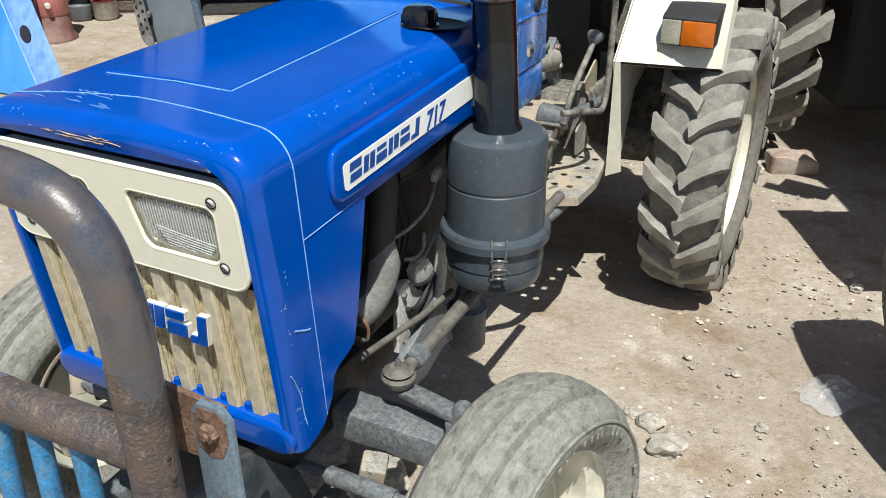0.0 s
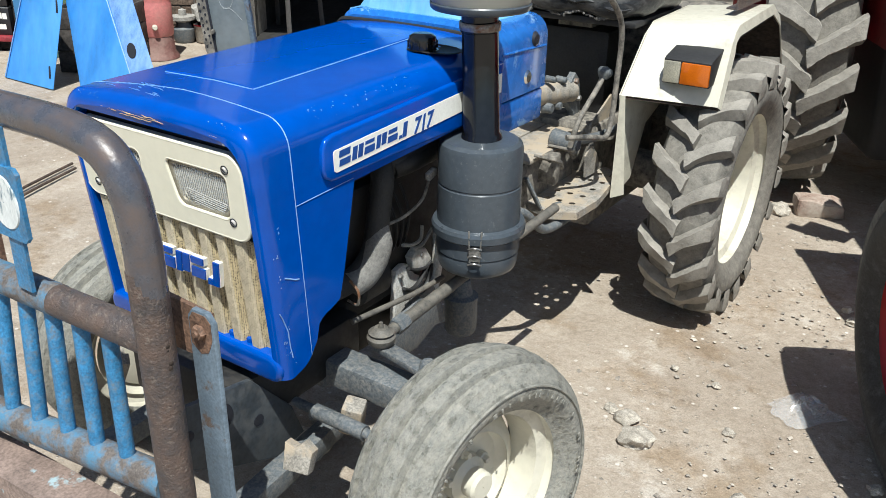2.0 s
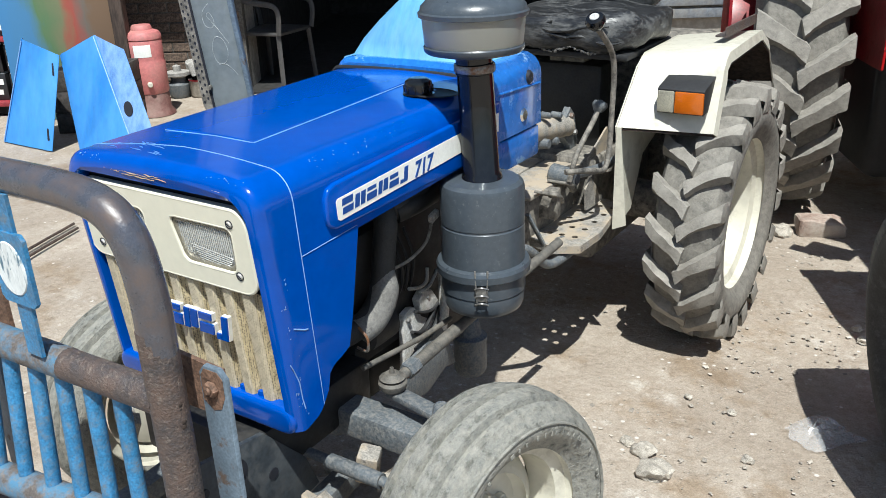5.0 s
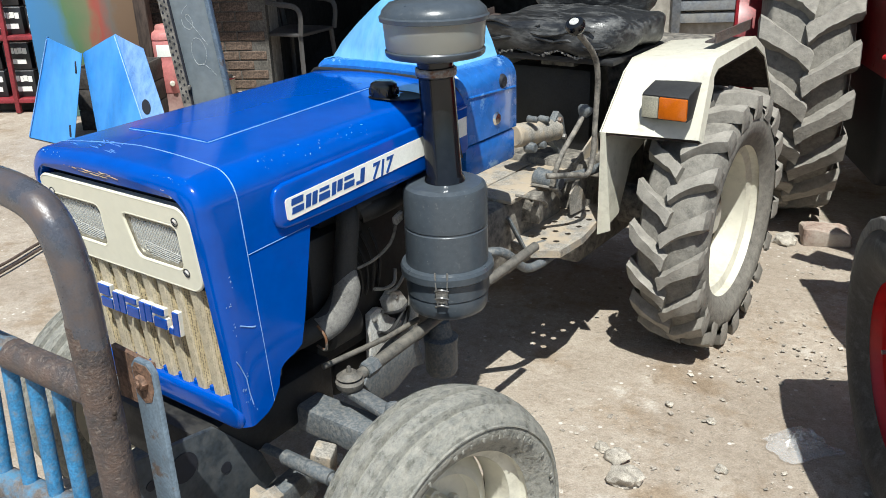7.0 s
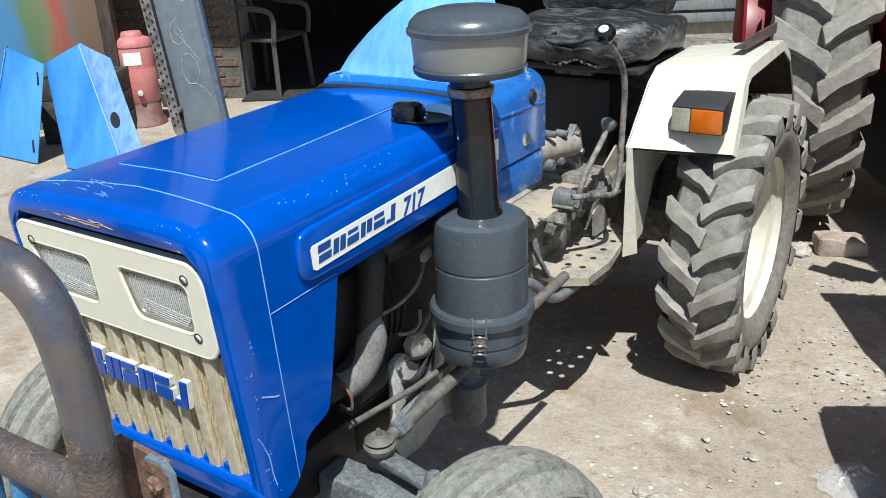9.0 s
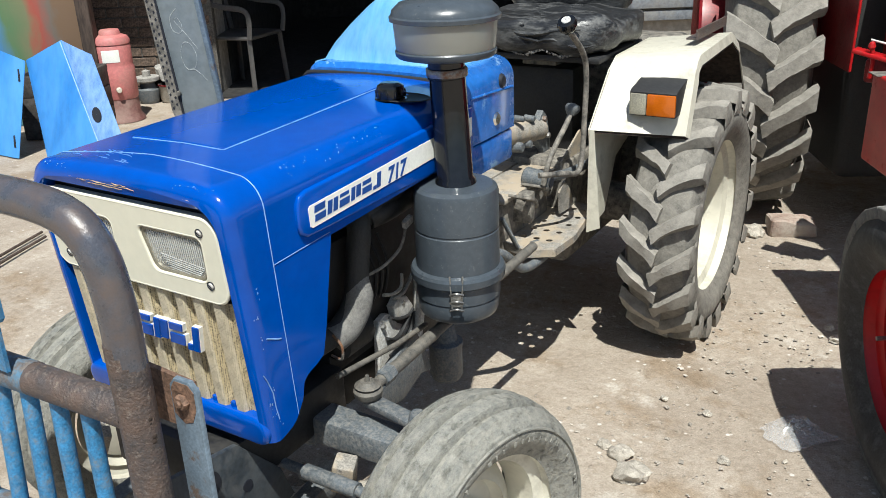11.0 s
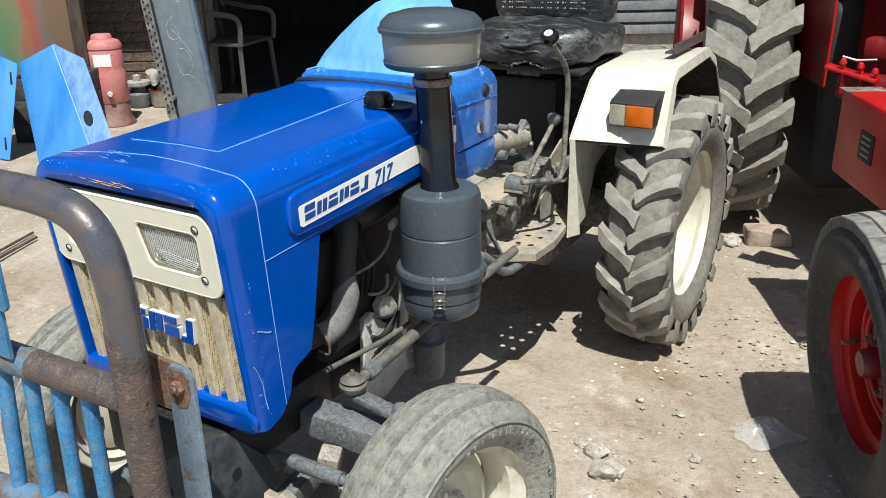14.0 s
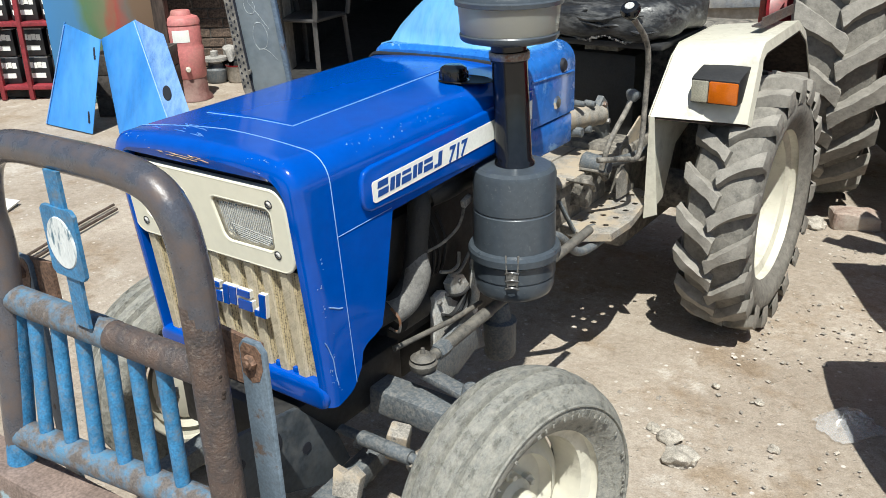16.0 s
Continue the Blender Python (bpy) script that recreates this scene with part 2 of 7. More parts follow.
M["brick"] = mat("sooty_brick", (0.17, 0.12, 0.09), 0.9, vary=0.4, scale=9, bump=0.5, bump_scale=60, island=0.3)
M["mortar"] = mat("sooty_mortar", (0.13, 0.12, 0.105), 0.95, vary=0.3, scale=8, bump=0.4)
M["plaster"] = mat("old_plaster", (0.37, 0.34, 0.29), 0.9, vary=0.2, scale=3, spots=(0.22, 0.19, 0.16), spot_scale=4, spot_amount=0.42, spot_soft=0.15, bump=0.3, bump_scale=50)
# Near-black colour stands in for the shade inside the workshop.
M["near_black"] = mat("shade_black_interior", (0.035, 0.033, 0.031), 0.95, vary=0.4, scale=2)
M["roof"] = mat("rusted_sheet", (0.2, 0.18, 0.16), 0.7, vary=0.3, scale=3, spots=RUST, spot_scale=5, spot_amount=0.45)
M["door_grey"] = mat("grey_door_paint", (0.155, 0.185, 0.20), 0.5, vary=0.15, scale=6, dust=(0.215, 0.235, 0.24), dust_amount=0.42, dust_scale=8, dust_soft=0.2, spots=(0.09, 0.06, 0.045), spot_scale=12, spot_amount=0.32)
M["pink"] = mat("faded_pink_plastic", (0.56, 0.19, 0.18), 0.5, vary=0.12, scale=6, dust=(0.36, 0.22, 0.18), dust_amount=0.4)


# ---------------------------------------------------------------- mesh helpers
def box(bm, c, s, rot=None, bevel=0.0, seg=2):
    """A block of size s at c, turned by rot (Euler degrees or a matrix), its edges rounded."""
    m = Matrix.Translation(c)
    if isinstance(rot, Matrix):
        m = m @ rot.to_4x4()
    elif rot:
        m = m @ pose(0, 0, 0, *rot)
    r = bmesh.ops.create_cube(bm, size=1.0, matrix=m @ Matrix.Diagonal((*s, 1)))
    if bevel:
        edges = list({e for v in r["verts"] for e in v.link_edges})
        bmesh.ops.bevel(bm, geom=edges, offset=bevel, segments=seg, affect="EDGES", profile=0.5)
    return bm


def axis_matrix(p0, p1):
    d = Vector(p1) - Vector(p0)
    return Matrix.Translation(p0) @ d.to_track_quat("Z", "Y").to_matrix().to_4x4()


def lathe(bm, profile, m=None, n=40, a0=0.0, a1=360.0):
    """Turns (radius, height) pairs round the z axis of m."""
    m = m or Matrix()
    full = abs(a1 - a0) >= 359.9
    steps = n if full else n + 1
    rings = []
    for k in range(steps):
        a = radians(a0 + (a1 - a0) * k / n)
        rings.append([bm.verts.new(m @ Vector((r * math.cos(a), r * math.sin(a), z))) for r, z in profile])
    for k in range(n):
        A, B = rings[k], rings[(k + 1) % steps]
        for i in range(len(profile) - 1):
            try:
                bm.faces.new((A[i], B[i], B[i + 1], A[i + 1]))
            except ValueError:
                pass
    return bm


def cyl(bm, p0, p1, r0, r1=None, n=20, round_=0.0):
    r1 = r0 if r1 is None else r1
    h = (Vector(p1) - Vector(p0)).length
    e = min(round_, r0 * 0.6, r1 * 0.6, h * 0.4)
    prof = [(0.0005, 0), (r0 - e, 0), (r0, e), (r1, h - e), (r1 - e, h), (0.0005, h)] if e else [(0.0005, 0), (r0, 0), (r1, h), (0.0005, h)]
    return lathe(bm, prof, axis_matrix(p0, p1), n)


def smooth_path(pts, k=6):
    """A Catmull-Rom curve through the points."""
    P = [Vector(p) for p in pts]
    out = []
    for i in range(len(P) - 1):
        a, b, c, d = P[max(i - 1, 0)], P[i], P[i + 1], P[min(i + 2, len(P) - 1)]
        for j in range(k):
            t = j / k
            out.append(0.5 * (2 * b + (c - a) * t + (2 * a - 5 * b + 4 * c - d) * t * t + (3 * b - a - 3 * c + d) * t ** 3))
    out.append(P[-1])
    return out


def tube(bm, pts, r, n=12, flat=1.0, caps=True, closed=False):
    """A round (or flattened) bar along the points; r may be a list."""
    P = [Vector(p) for p in pts]
    up = None
    rings = []
    for i, p in enumerate(P):
        a = P[i - 1] if i or closed else P[0]
        b = P[(i + 1) % len(P)] if i < len(P) - 1 or closed else P[-1]
        t = (b - a).normalized()
        if up is None:
            up = Vector((0, 0, 1)) if abs(t.z) < 0.9 else Vector((1, 0, 0))
        side = t.cross(up).normalized()
        up = side.cross(t).normalized()
        rad = r[i] if isinstance(r, (list, tuple)) else r
        rings.append([bm.verts.new(p + rad * (math.cos(q) * side + flat * math.sin(q) * up)) for q in (2 * math.pi * k / n for k in range(n))])
    for A, B in zip(rings, rings[1:] + (rings[:1] if closed else [])):
        for k in range(n):
            bm.faces.new((A[k], A[(k + 1) % n], B[(k + 1) % n], B[k]))
    if caps and not closed:
        bm.faces.new(list(reversed(rings[0])))
        bm.faces.new(rings[-1])
    return bm


def prism(bm, poly, depth, m=None, bevel=0.0, seg=2):
    """A flat outline (x, y) pushed out by depth along z of m."""
    m = m or Matrix()
    bot = [bm.verts.new(m @ Vector((x, y, 0))) for x, y in poly]
    top = [bm.verts.new(m @ Vector((x, y, depth))) for x, y in poly]
    n = len(poly)
    fs = [bm.faces.new(list(reversed(bot))), bm.faces.new(top)]
    for i in range(n):
        fs.append(bm.faces.new((bot[i], bot[(i + 1) % n], top[(i + 1) % n], top[i])))
    bmesh.ops.recalc_face_normals(bm, faces=fs)
    if bevel:
        edges = list(fs[1].edges)
        bmesh.ops.bevel(bm, geom=edges, offset=bevel, segments=seg, affect="EDGES", profile=0.5)
    return bm


def rrect(x0, y0, x1, y1, r, k=5):
    """The outline of a rectangle with rounded corners."""
    out = []
    for cx, cy, a in ((x1 - r, y1 - r, 0), (x0 + r, y1 - r, 90), (x0 + r, y0 + r, 180), (x1 - r, y0 + r, 270)):
        for j in range(k + 1):
            q = radians(a + 90 * j / k)
            out.append((cx + r * math.cos(q), cy + r * math.sin(q)))
    return out


# planes for prism(): outline x, y, and the way it is pushed
def facing_front(y, z0=0.0):
    return Matrix(((1, 0, 0, 0), (0, 0, -1, y), (0, 1, 0, z0), (0, 0, 0, 1)))      # outline (x, z), pushed to -y


def facing_left(x):
    return Matrix(((0, 0, 1, x), (1, 0, 0, 0), (0, 1, 0, 0), (0, 0, 0, 1)))        # outline (y, z), pushed to +x


def B():
    return bmesh.new()


def part(name, bm, material, parent=None, label="", sharp=38.0, smooth=True, weld=True):
    if weld:
        bmesh.ops.remove_doubles(bm, verts=bm.verts, dist=0.00005)
        bmesh.ops.recalc_face_normals(bm, faces=bm.faces)
    me = bpy.data.meshes.new(name)
    bm.to_mesh(me)
    bm.free()
    me.materials.append(material)
    if smooth:
        me.polygons.foreach_set("use_smooth", [True] * len(me.polygons))
        me.set_sharp_from_angle(angle=radians(sharp))
    ob = new(name, me)
    if parent:
        ob.parent = parent
    if label:
        ob["label"] = label
    return ob


def thing(name, label, category, at=(0, 0, 0), group="", kind=""):
    e = new(name)
    e.empty_display_size = 0.1
    e.location = at
    return tagged(e, label, category, group, kind)


# ---------------------------------------------------------------- ground
def ground_mesh():
    """One sheet to the horizon, finely and unevenly laid near the tractor."""
    bm = B()
    xs = [-900, -200, -60, -20, -9, -6, -4.5] + [-3.5 + 0.1 * i for i in range(61)] + [3.5, 5, 8, 20, 60, 200, 900]
    ys = [-900, -200, -60, -20, -8, -4, -2.5] + [-1.5 + 0.1 * i for i in range(56)] + [5, 7, 10, 20, 60, 200, 900]
    grid = []
    for y in ys:
        row = []
        for x in xs:
            near = max(0.0, 1 - max(abs(x) / 4, abs(y - 1) / 4))
            z = 0.016 * near * (noise.noise(Vector((x * 0.9, y * 0.9, 3.1)))) + 0.006 * near * noise.noise(Vector((x * 4, y * 4, 1)))
            rut = 0.034 * sum(math.exp(-((x - cx) ** 2 + y ** 2) / 0.05) for cx in (0.49, -0.49))
            row.append(bm.verts.new((x, y, z - 0.004 - rut)))
        grid.append(row)
    for r0, r1 in zip(grid, grid[1:]):
        for i in range(len(xs) - 1):
            bm.faces.new((r0[i], r0[i + 1], r1[i + 1], r1[i]))
    return bm


def ground_material():
    m = bpy.data.materials.new("dusty_broken_concrete")
    m.use_nodes = True
    nt = m.node_tree
    N, L = nt.nodes, nt.links
    b = N["Principled BSDF"]
    tc = N.new("ShaderNodeTexCoord")

    def tex(sc, detail=6.0, rg=0.6):
        t = N.new("ShaderNodeTexNoise")
        t.inputs["Scale"].default_value, t.inputs["Detail"].default_value, t.inputs["Roughness"].default_value = sc, detail, rg
        L.new(tc.outputs["Object"], t.inputs["Vector"])
        return t.outputs["Fac"]

    def ramp(fac, lo, hi, a=0.0, c=1.0):
        r = N.new("ShaderNodeMapRange")
        for k, v in (("From Min", lo), ("From Max", hi), ("To Min", a), ("To Max", c)):
            r.inputs[k].default_value = v
        L.new(fac, r.inputs["Value"])
        return r.outputs["Result"]

    def mix(fac, a, c, blend="MIX"):
        x = N.new("ShaderNodeMix")
        x.data_type, x.blend_type = "RGBA", blend
        if isinstance(fac, float):
            x.inputs["Factor"].default_value = fac
        else:
            L.new(fac, x.inputs["Factor"])
        for sock, v in ((x.inputs["A"], a), (x.inputs["B"], c)):
            if isinstance(v, tuple):
                sock.default_value = (*v, 1.0)
            else:
                L.new(v, sock)
        return x.outputs["Result"]

    col = mix(ramp(tex(1.4), 0.35, 0.65), (0.335, 0.285, 0.225), (0.470, 0.415, 0.340))
    col = mix(ramp(tex(7, 8.0, 0.7), 0.36, 0.66), mix(0.55, col, (0.27, 0.22, 0.165)), col)
    col = mix(ramp(tex(3.1, 9.0, 0.68), 0.58, 0.68), col, (0.52, 0.48, 0.415))
    vor = N.new("ShaderNodeTexVoronoi")
    vor.inputs["Scale"].default_value = 55
    L.new(tc.outputs["Object"], vor.inputs["Vector"])
    grit = ramp(vor.outputs["Distance"], 0.05, 0.22, 1.0, 0.0)
    gate = ramp(tex(19, 3.0), 0.52, 0.60)
    gm = N.new("ShaderNodeMath")
    gm.operation = "MULTIPLY"
    L.new(grit, gm.inputs[0])
    L.new(gate, gm.inputs[1])
    col = mix(gm.outputs[0], col, (0.58, 0.535, 0.46))
    col = mix(ramp(tex(46, 9.0, 0.8), 0.36, 0.60), mix(1.0, col, (0.76, 0.745, 0.72), "MULTIPLY"), col)
    col = mix(ramp(tex(210, 2.0), 0.3, 0.7), mix(1.0, col, (0.74, 0.73, 0.72), "MULTIPLY"), col)
    col = mix(ramp(tex(2.6, 8.0, 0.68), 0.52, 0.62), col, mix(1.0, col, (0.80, 0.73, 0.64), "MULTIPLY"))
    col = mix(ramp(tex(11, 10.0, 0.75), 0.56, 0.64), col, mix(1.0, col, (0.78, 0.75, 0.71), "MULTIPLY"))
    chip_ = N.new("ShaderNodeTexVoronoi")
    chip_.inputs["Scale"].default_value = 23
    L.new(tc.outputs["Object"], chip_.inputs["Vector"])
    cm_ = N.new("ShaderNodeMath")
    cm_.operation = "MULTIPLY"
    L.new(ramp(chip_.outputs["Distance"], 0.10, 0.17, 1.0, 0.0), cm_.inputs[0])
    L.new(ramp(tex(6, 4.0), 0.50, 0.58), cm_.inputs[1])
    col = mix(cm_.outputs[0], col, (0.50, 0.465, 0.41))
    col = mix(1.0, col, (1.22, 1.21, 1.24), "MULTIPLY")
    L.new(col, b.inputs["Base Color"])
    b.inputs["Roughness"].default_value = 0.93
    h = N.new("ShaderNodeMath")
    h.operation = "ADD"
    L.new(tex(38, 8.0, 0.7), h.inputs[0])
    L.new(gm.outputs[0], h.inputs[1])
    bp = N.new("ShaderNodeBump")
    bp.inputs["Strength"].default_value, bp.inputs["Distance"].default_value = 0.7, 0.012
    L.new(h.outputs[0], bp.inputs["Height"])
    L.new(bp.outputs["Normal"], b.inputs["Normal"])
    return m


M["ground"] = ground_material()
tagged(part("ground", ground_mesh(), M["ground"], sharp=180), "dusty broken concrete and beaten earth yard", "ground", kind="structure")

# ---------------------------------------------------------------- workshop front, behind the tractor
FX, FY = Vector((0.85, 0.527, 0)).normalized(), Vector((-0.527, 0.85, 0)).normalized()
F0 = Vector((-4.15, 3.0, 0))
FROT = Matrix((FX, FY, (0, 0, 1))).transposed()


def fp(s, d, z=0.0):
    """A place by metres along the shop front, metres into the shop, and height."""
    return F0 + s * FX + d * FY + Vector((0, 0, z))


def wall_piece(name, s0, s1, d0, d1, z0, z1, material, label, kind="structure", bevel=0.0):
    bm = box(B(), fp((s0 + s1) / 2, (d0 + d1) / 2, (z0 + z1) / 2), (s1 - s0, d1 - d0, z1 - z0), FROT, bevel)
    return tagged(part(name, bm, material), label, name.split("_")[0], kind=kind)


wall_piece("wall_west", -6.0, 0.62, 0.52, 0.8, -0.05, 3.4, M["plaster"], "sooty old plastered wall beside the shop opening")
wall_piece("wall_pier", 3.50, 4.75, 0.0, 0.3, -0.05, 3.4, M["plaster"], "weathered pale plaster pier between two shop openings")
wall_piece("wall_east", 9.5, 14.0, 0.0, 0.3, -0.05, 3.4, M["plaster"], "weathered plaster wall at the far end of the shop")
wall_piece("wall_lintel", 0.62, 9.5, 0.0, 0.3, 2.7, 3.4, M["plaster"], "plaster lintel over the shop openings")
# Inner surfaces carry the shop's shade in their near-black colour.
wall_piece("wall_back", -6.0, 14.0, 5.0, 5.3, -0.05, 3.4, M["near_black"], "back wall of the workshop, near-black for its unlit depth")
wall_piece("wall_inner_west", 0.32, 0.62, 0.8, 5.0, -0.05, 3.4, M["near_black"], "side wall inside the workshop, near-black for its unlit depth")
wall_piece("wall_inner_east", 13.7, 14.0, 0.3, 5.0, -0.05, 3.4, M["near_black"], "side wall inside the workshop, near-black for its unlit depth")
wall_piece("ceiling", -6.0, 14.0, -1.15, 5.3, 3.4, 3.55, M["roof"], "rusted sheet roof with a projecting eave")
wall_piece("floor", 0.62, 13.7, 0.30, 5.0, -0.02, 0.012, M["near_black"], "workshop floor, near-black for its unlit depth")


# ---------------------------------------------------------------- wheels
def wheel_pose(centre, n, spin=0.0):
    """Local z points out along n, local x up."""
    n = Vector(n).normalized()
    up = (Vector((0, 0, 1)) - n * n.z).normalized()
    return Matrix.Translation(centre) @ Matrix((up, n.cross(up), n)).transposed().to_4x4() @ pose(0, 0, 0, 0, 0, spin)


def arc_profile(R, W, rim, bulge, k=7):
    """Half outline of a tyre's sidewall, from the bead to the shoulder."""
    out = []
    for i in range(k + 1):
        t = i / k
        r = rim + (R - rim) * t
        w = W * (0.78 + bulge * math.sin(math.pi * min(1.0, t * 1.02)) ** 0.8) / 2
        out.append((r, w))
    return out


def tyre_lathe(bm, R, W, rim, ribs=(), crown=0.012, bulge=0.22, n=72):
    side = arc_profile(R - 0.018, W, rim, bulge)
    w_s = side[-1][1]
    tread = []
    K = 28
    for i in range(K + 1):
        w = w_s * 0.98 * (1 - 2 * i / K)
        r = R - crown * (w / w_s) ** 2
        for c, half in ribs:
            if abs(w - c) < half:
                r -= 0.0135
        tread.append((r, w))
    prof = [(rim - 0.012, side[0][1] - 0.006)] + side + tread + [(r, -w) for r, w in reversed(side)] + [(rim - 0.012, -side[0][1] + 0.006)]
    return lathe(bm, prof, None, n)


def lug_bar(R, W, side, height, thick, sweep, sense, crown=0.012):
    """One tread bar: a narrow nose past the middle of the tread, a bend, and a broad foot that runs down over the shoulder."""
    bm = B()
    rings = []
    S = 12
    for i in range(S + 1):
        t = i / S
        w = side * (-0.035 * W + t * (0.535 * W))
        a = -sense * sweep * (t ** 0.86)
        th = thick * (0.62 + 0.16 * math.exp(-((t - 0.06) / 0.10) ** 2) + 0.42 * t ** 1.6) / 2
        base = R - crown * (2 * w / W) ** 2 - 0.008
        top = base + 0.008 + height * (1.0 if t < 0.8 else 1.0 - 0.55 * (t - 0.8))
        ring = []
        for da, r in ((-th * 1.42, base), (-th * 1.02, top - 0.005), (-th * 0.90, top), (th * 0.90, top), (th * 1.02, top - 0.005), (th * 1.38, base)):
            q = a + da / R
            ring.append(bm.verts.new((r * math.cos(q), r * math.sin(q), w + side * 0.22 * th * (1 if da > 0 else -1) * sense * (1 - t))))
        rings.append(ring)
    for f_in, f_out, wid in ((0.945, 0.945, 1.035), (0.875, 0.90, 1.03)):
        low = []
        for k, v in enumerate(rings[S]):
            f = f_in if 0 < k < 5 else f_out
            low.append(bm.verts.new((v.co.x * f, v.co.y * f, v.co.z * (wid if 0 < k < 5 else 0.97))))
        rings.append(low)
    for v in bm.verts:
        p = v.co * 26
        v.co += Vector((noise.noise(p), noise.noise(p + Vector((9, 0, 0))), noise.noise(p + Vector((0, 9, 0))))) * 0.0065
    for A, C in zip(rings, rings[1:]):
        for j in range(5):
            bm.faces.new((A[j], A[j + 1], C[j + 1], C[j]))
    bm.faces.new(rings[0])
    bm.faces.new(rings[-1])
    return bm


def tread_bars(wheel, R, W, count, height, thick, sweep, sense, material):
    """Two rows of bars set like arrow heads, each a piece of its own."""
    for side in (1, -1):
        bm = lug_bar(R, W, side, height, thick, sweep, sense)
        bmesh.ops.recalc_face_normals(bm, faces=bm.faces)
        me = bpy.data.meshes.new("tread_bar")
        bm.to_mesh(me)
        bm.free()
        me.materials.append(material)
        me.polygons.foreach_set("use_smooth", [True] * len(me.polygons))
        me.set_sharp_from_angle(angle=radians(28))
        for k in range(count):
            o = new("tread_bar", me)
            o.parent = wheel
            o.rotation_euler = (0, 0, 2 * math.pi * (k + (0.5 if side < 0 else 0.0)) / count)


def xf(bm, m):
    bmesh.ops.transform(bm, matrix=m, verts=bm.verts)
    return bm


def rim_lathe(bm, rim, W, dish, hub_r):
    """A pressed steel wheel: flanges, drop centre and a dished disc at height dish."""
    e = W * 0.39
    prof = [(rim + 0.012, e + 0.004), (rim + 0.014, e - 0.004), (rim - 0.004, e - 0.008), (rim - 0.010, e * 0.62), (rim - 0.034, e * 0.50), (rim - 0.040, -e * 0.45), (rim - 0.012, -e * 0.6), (rim - 0.002, -e + 0.008), (rim + 0.012, -e)]
    lathe(bm, prof, None, 72)
    disc = [(rim - 0.038, dish - 0.045), (rim - 0.055, dish - 0.016), (rim - 0.085, dish), (rim * 0.62, dish - 0.006), (rim * 0.52, dish - 0.03), (hub_r, dish - 0.034), (hub_r, dish - 0.045), (rim * 0.5, dish - 0.042), (rim - 0.06, dish - 0.03)]
    lathe(bm, disc, None, 72)
    return bm


# ---------------------------------------------------------------- the blue tractor
tractor = thing("tractor", "small blue and cream farm tractor with a rusty front guard", "tractor")

HW, TOP, RC = 0.244, 0.9925, 0.052          # hood: half width, top, corner radius


def hood_bottom(y):
    pts = [(-0.33, 0.526), (-0.293, 0.517), (-0.265, 0.516), (-0.232, 0.525), (-0.192, 0.545), (-0.161, 0.565), (-0.146, 0.600), (-0.130, 0.608), (-0.105, 0.614), (-0.088, 0.623), (-0.073, 0.675), (-0.037, 0.842), (0.31, 0.856), (0.9, 0.865)]
    for (a, p), (b, q) in zip(pts, pts[1:]):
        if y <= b:
            return p + (q - p) * (y - a) / (b - a)
    return pts[-1][1]


def hood_top(y):
    return TOP + 0.020 * (y + 0.28)


def hood_section(y, inset=0.0, k=8):
    """Outline from the lower right side over the top to the lower left side."""
    hw, top, zb = HW - inset, hood_top(y) - inset, hood_bottom(y)
    half = [(hw, zb + (top - RC - zb) * t) for t in (0.0, 0.25, 0.5, 0.75)]
    half += [(hw - RC + RC * math.cos(radians(90 * j / k)), top - RC + RC * math.sin(radians(90 * j / k))) for j in range(k + 1)]
    half += [((hw - RC) * (1 - t), top + 0.010 * (1 - (1 - t) ** 2)) for t in (0.25, 0.5, 0.75)]
    pts = half + [(0.0, top + 0.010)] + [(-x, z) for x, z in reversed(half)]
    return [Vector((x, y, z)) for x, z in pts]


FRONT, RF = -0.284, 0.024                   # hood front face and its edge rounding


def rake(bm):
    """The nose leans back towards its foot."""
    for v in bm.verts:
        w = max(0.0, min(1.0, (-0.150 - v.co.y) / 0.07))
        v.co.y += 0.092 * max(0.0, 0.955 - v.co.z) * w
    return bm


def hood_shell():
    bm = B()
    st = [(FRONT + RF * (1 - math.cos(radians(a))), RF * (1 - math.sin(radians(a)))) for a in (0, 15, 30, 45, 60, 75, 90)]
    st += [(y, 0.0) for y in (-0.243, -0.230, -0.216, -0.198, -0.178, -0.162, -0.148, -0.138, -0.127, -0.112, -0.098, -0.088, -0.073, -0.055, -0.037, 0.0, 0.1, 0.2, 0.31, 0.4, 0.475)]
    rows = [[bm.verts.new(p) for p in hood_section(y, i)] for y, i in st]
    for A, C in zip(rows, rows[1:]):
        for i in range(len(A) - 1):
            bm.faces.new((A[i], A[i + 1], C[i + 1], C[i]))
    # rolled lower edge turned inwards
    for end in (0, -1):
        low = [bm.verts.new(r[end].co + Vector((-0.016 if r[end].co.x > 0 else 0.016, 0, 0.004))) for r in rows]
        for i in range(len(rows) - 1):
            bm.faces.new((rows[i][end], rows[i + 1][end], low[i + 1], low[i]))
    return bm


hood = part("hood", rake(hood_shell()), M["blue"], tractor, "glossy royal blue sheet metal hood with scratches", sharp=50)


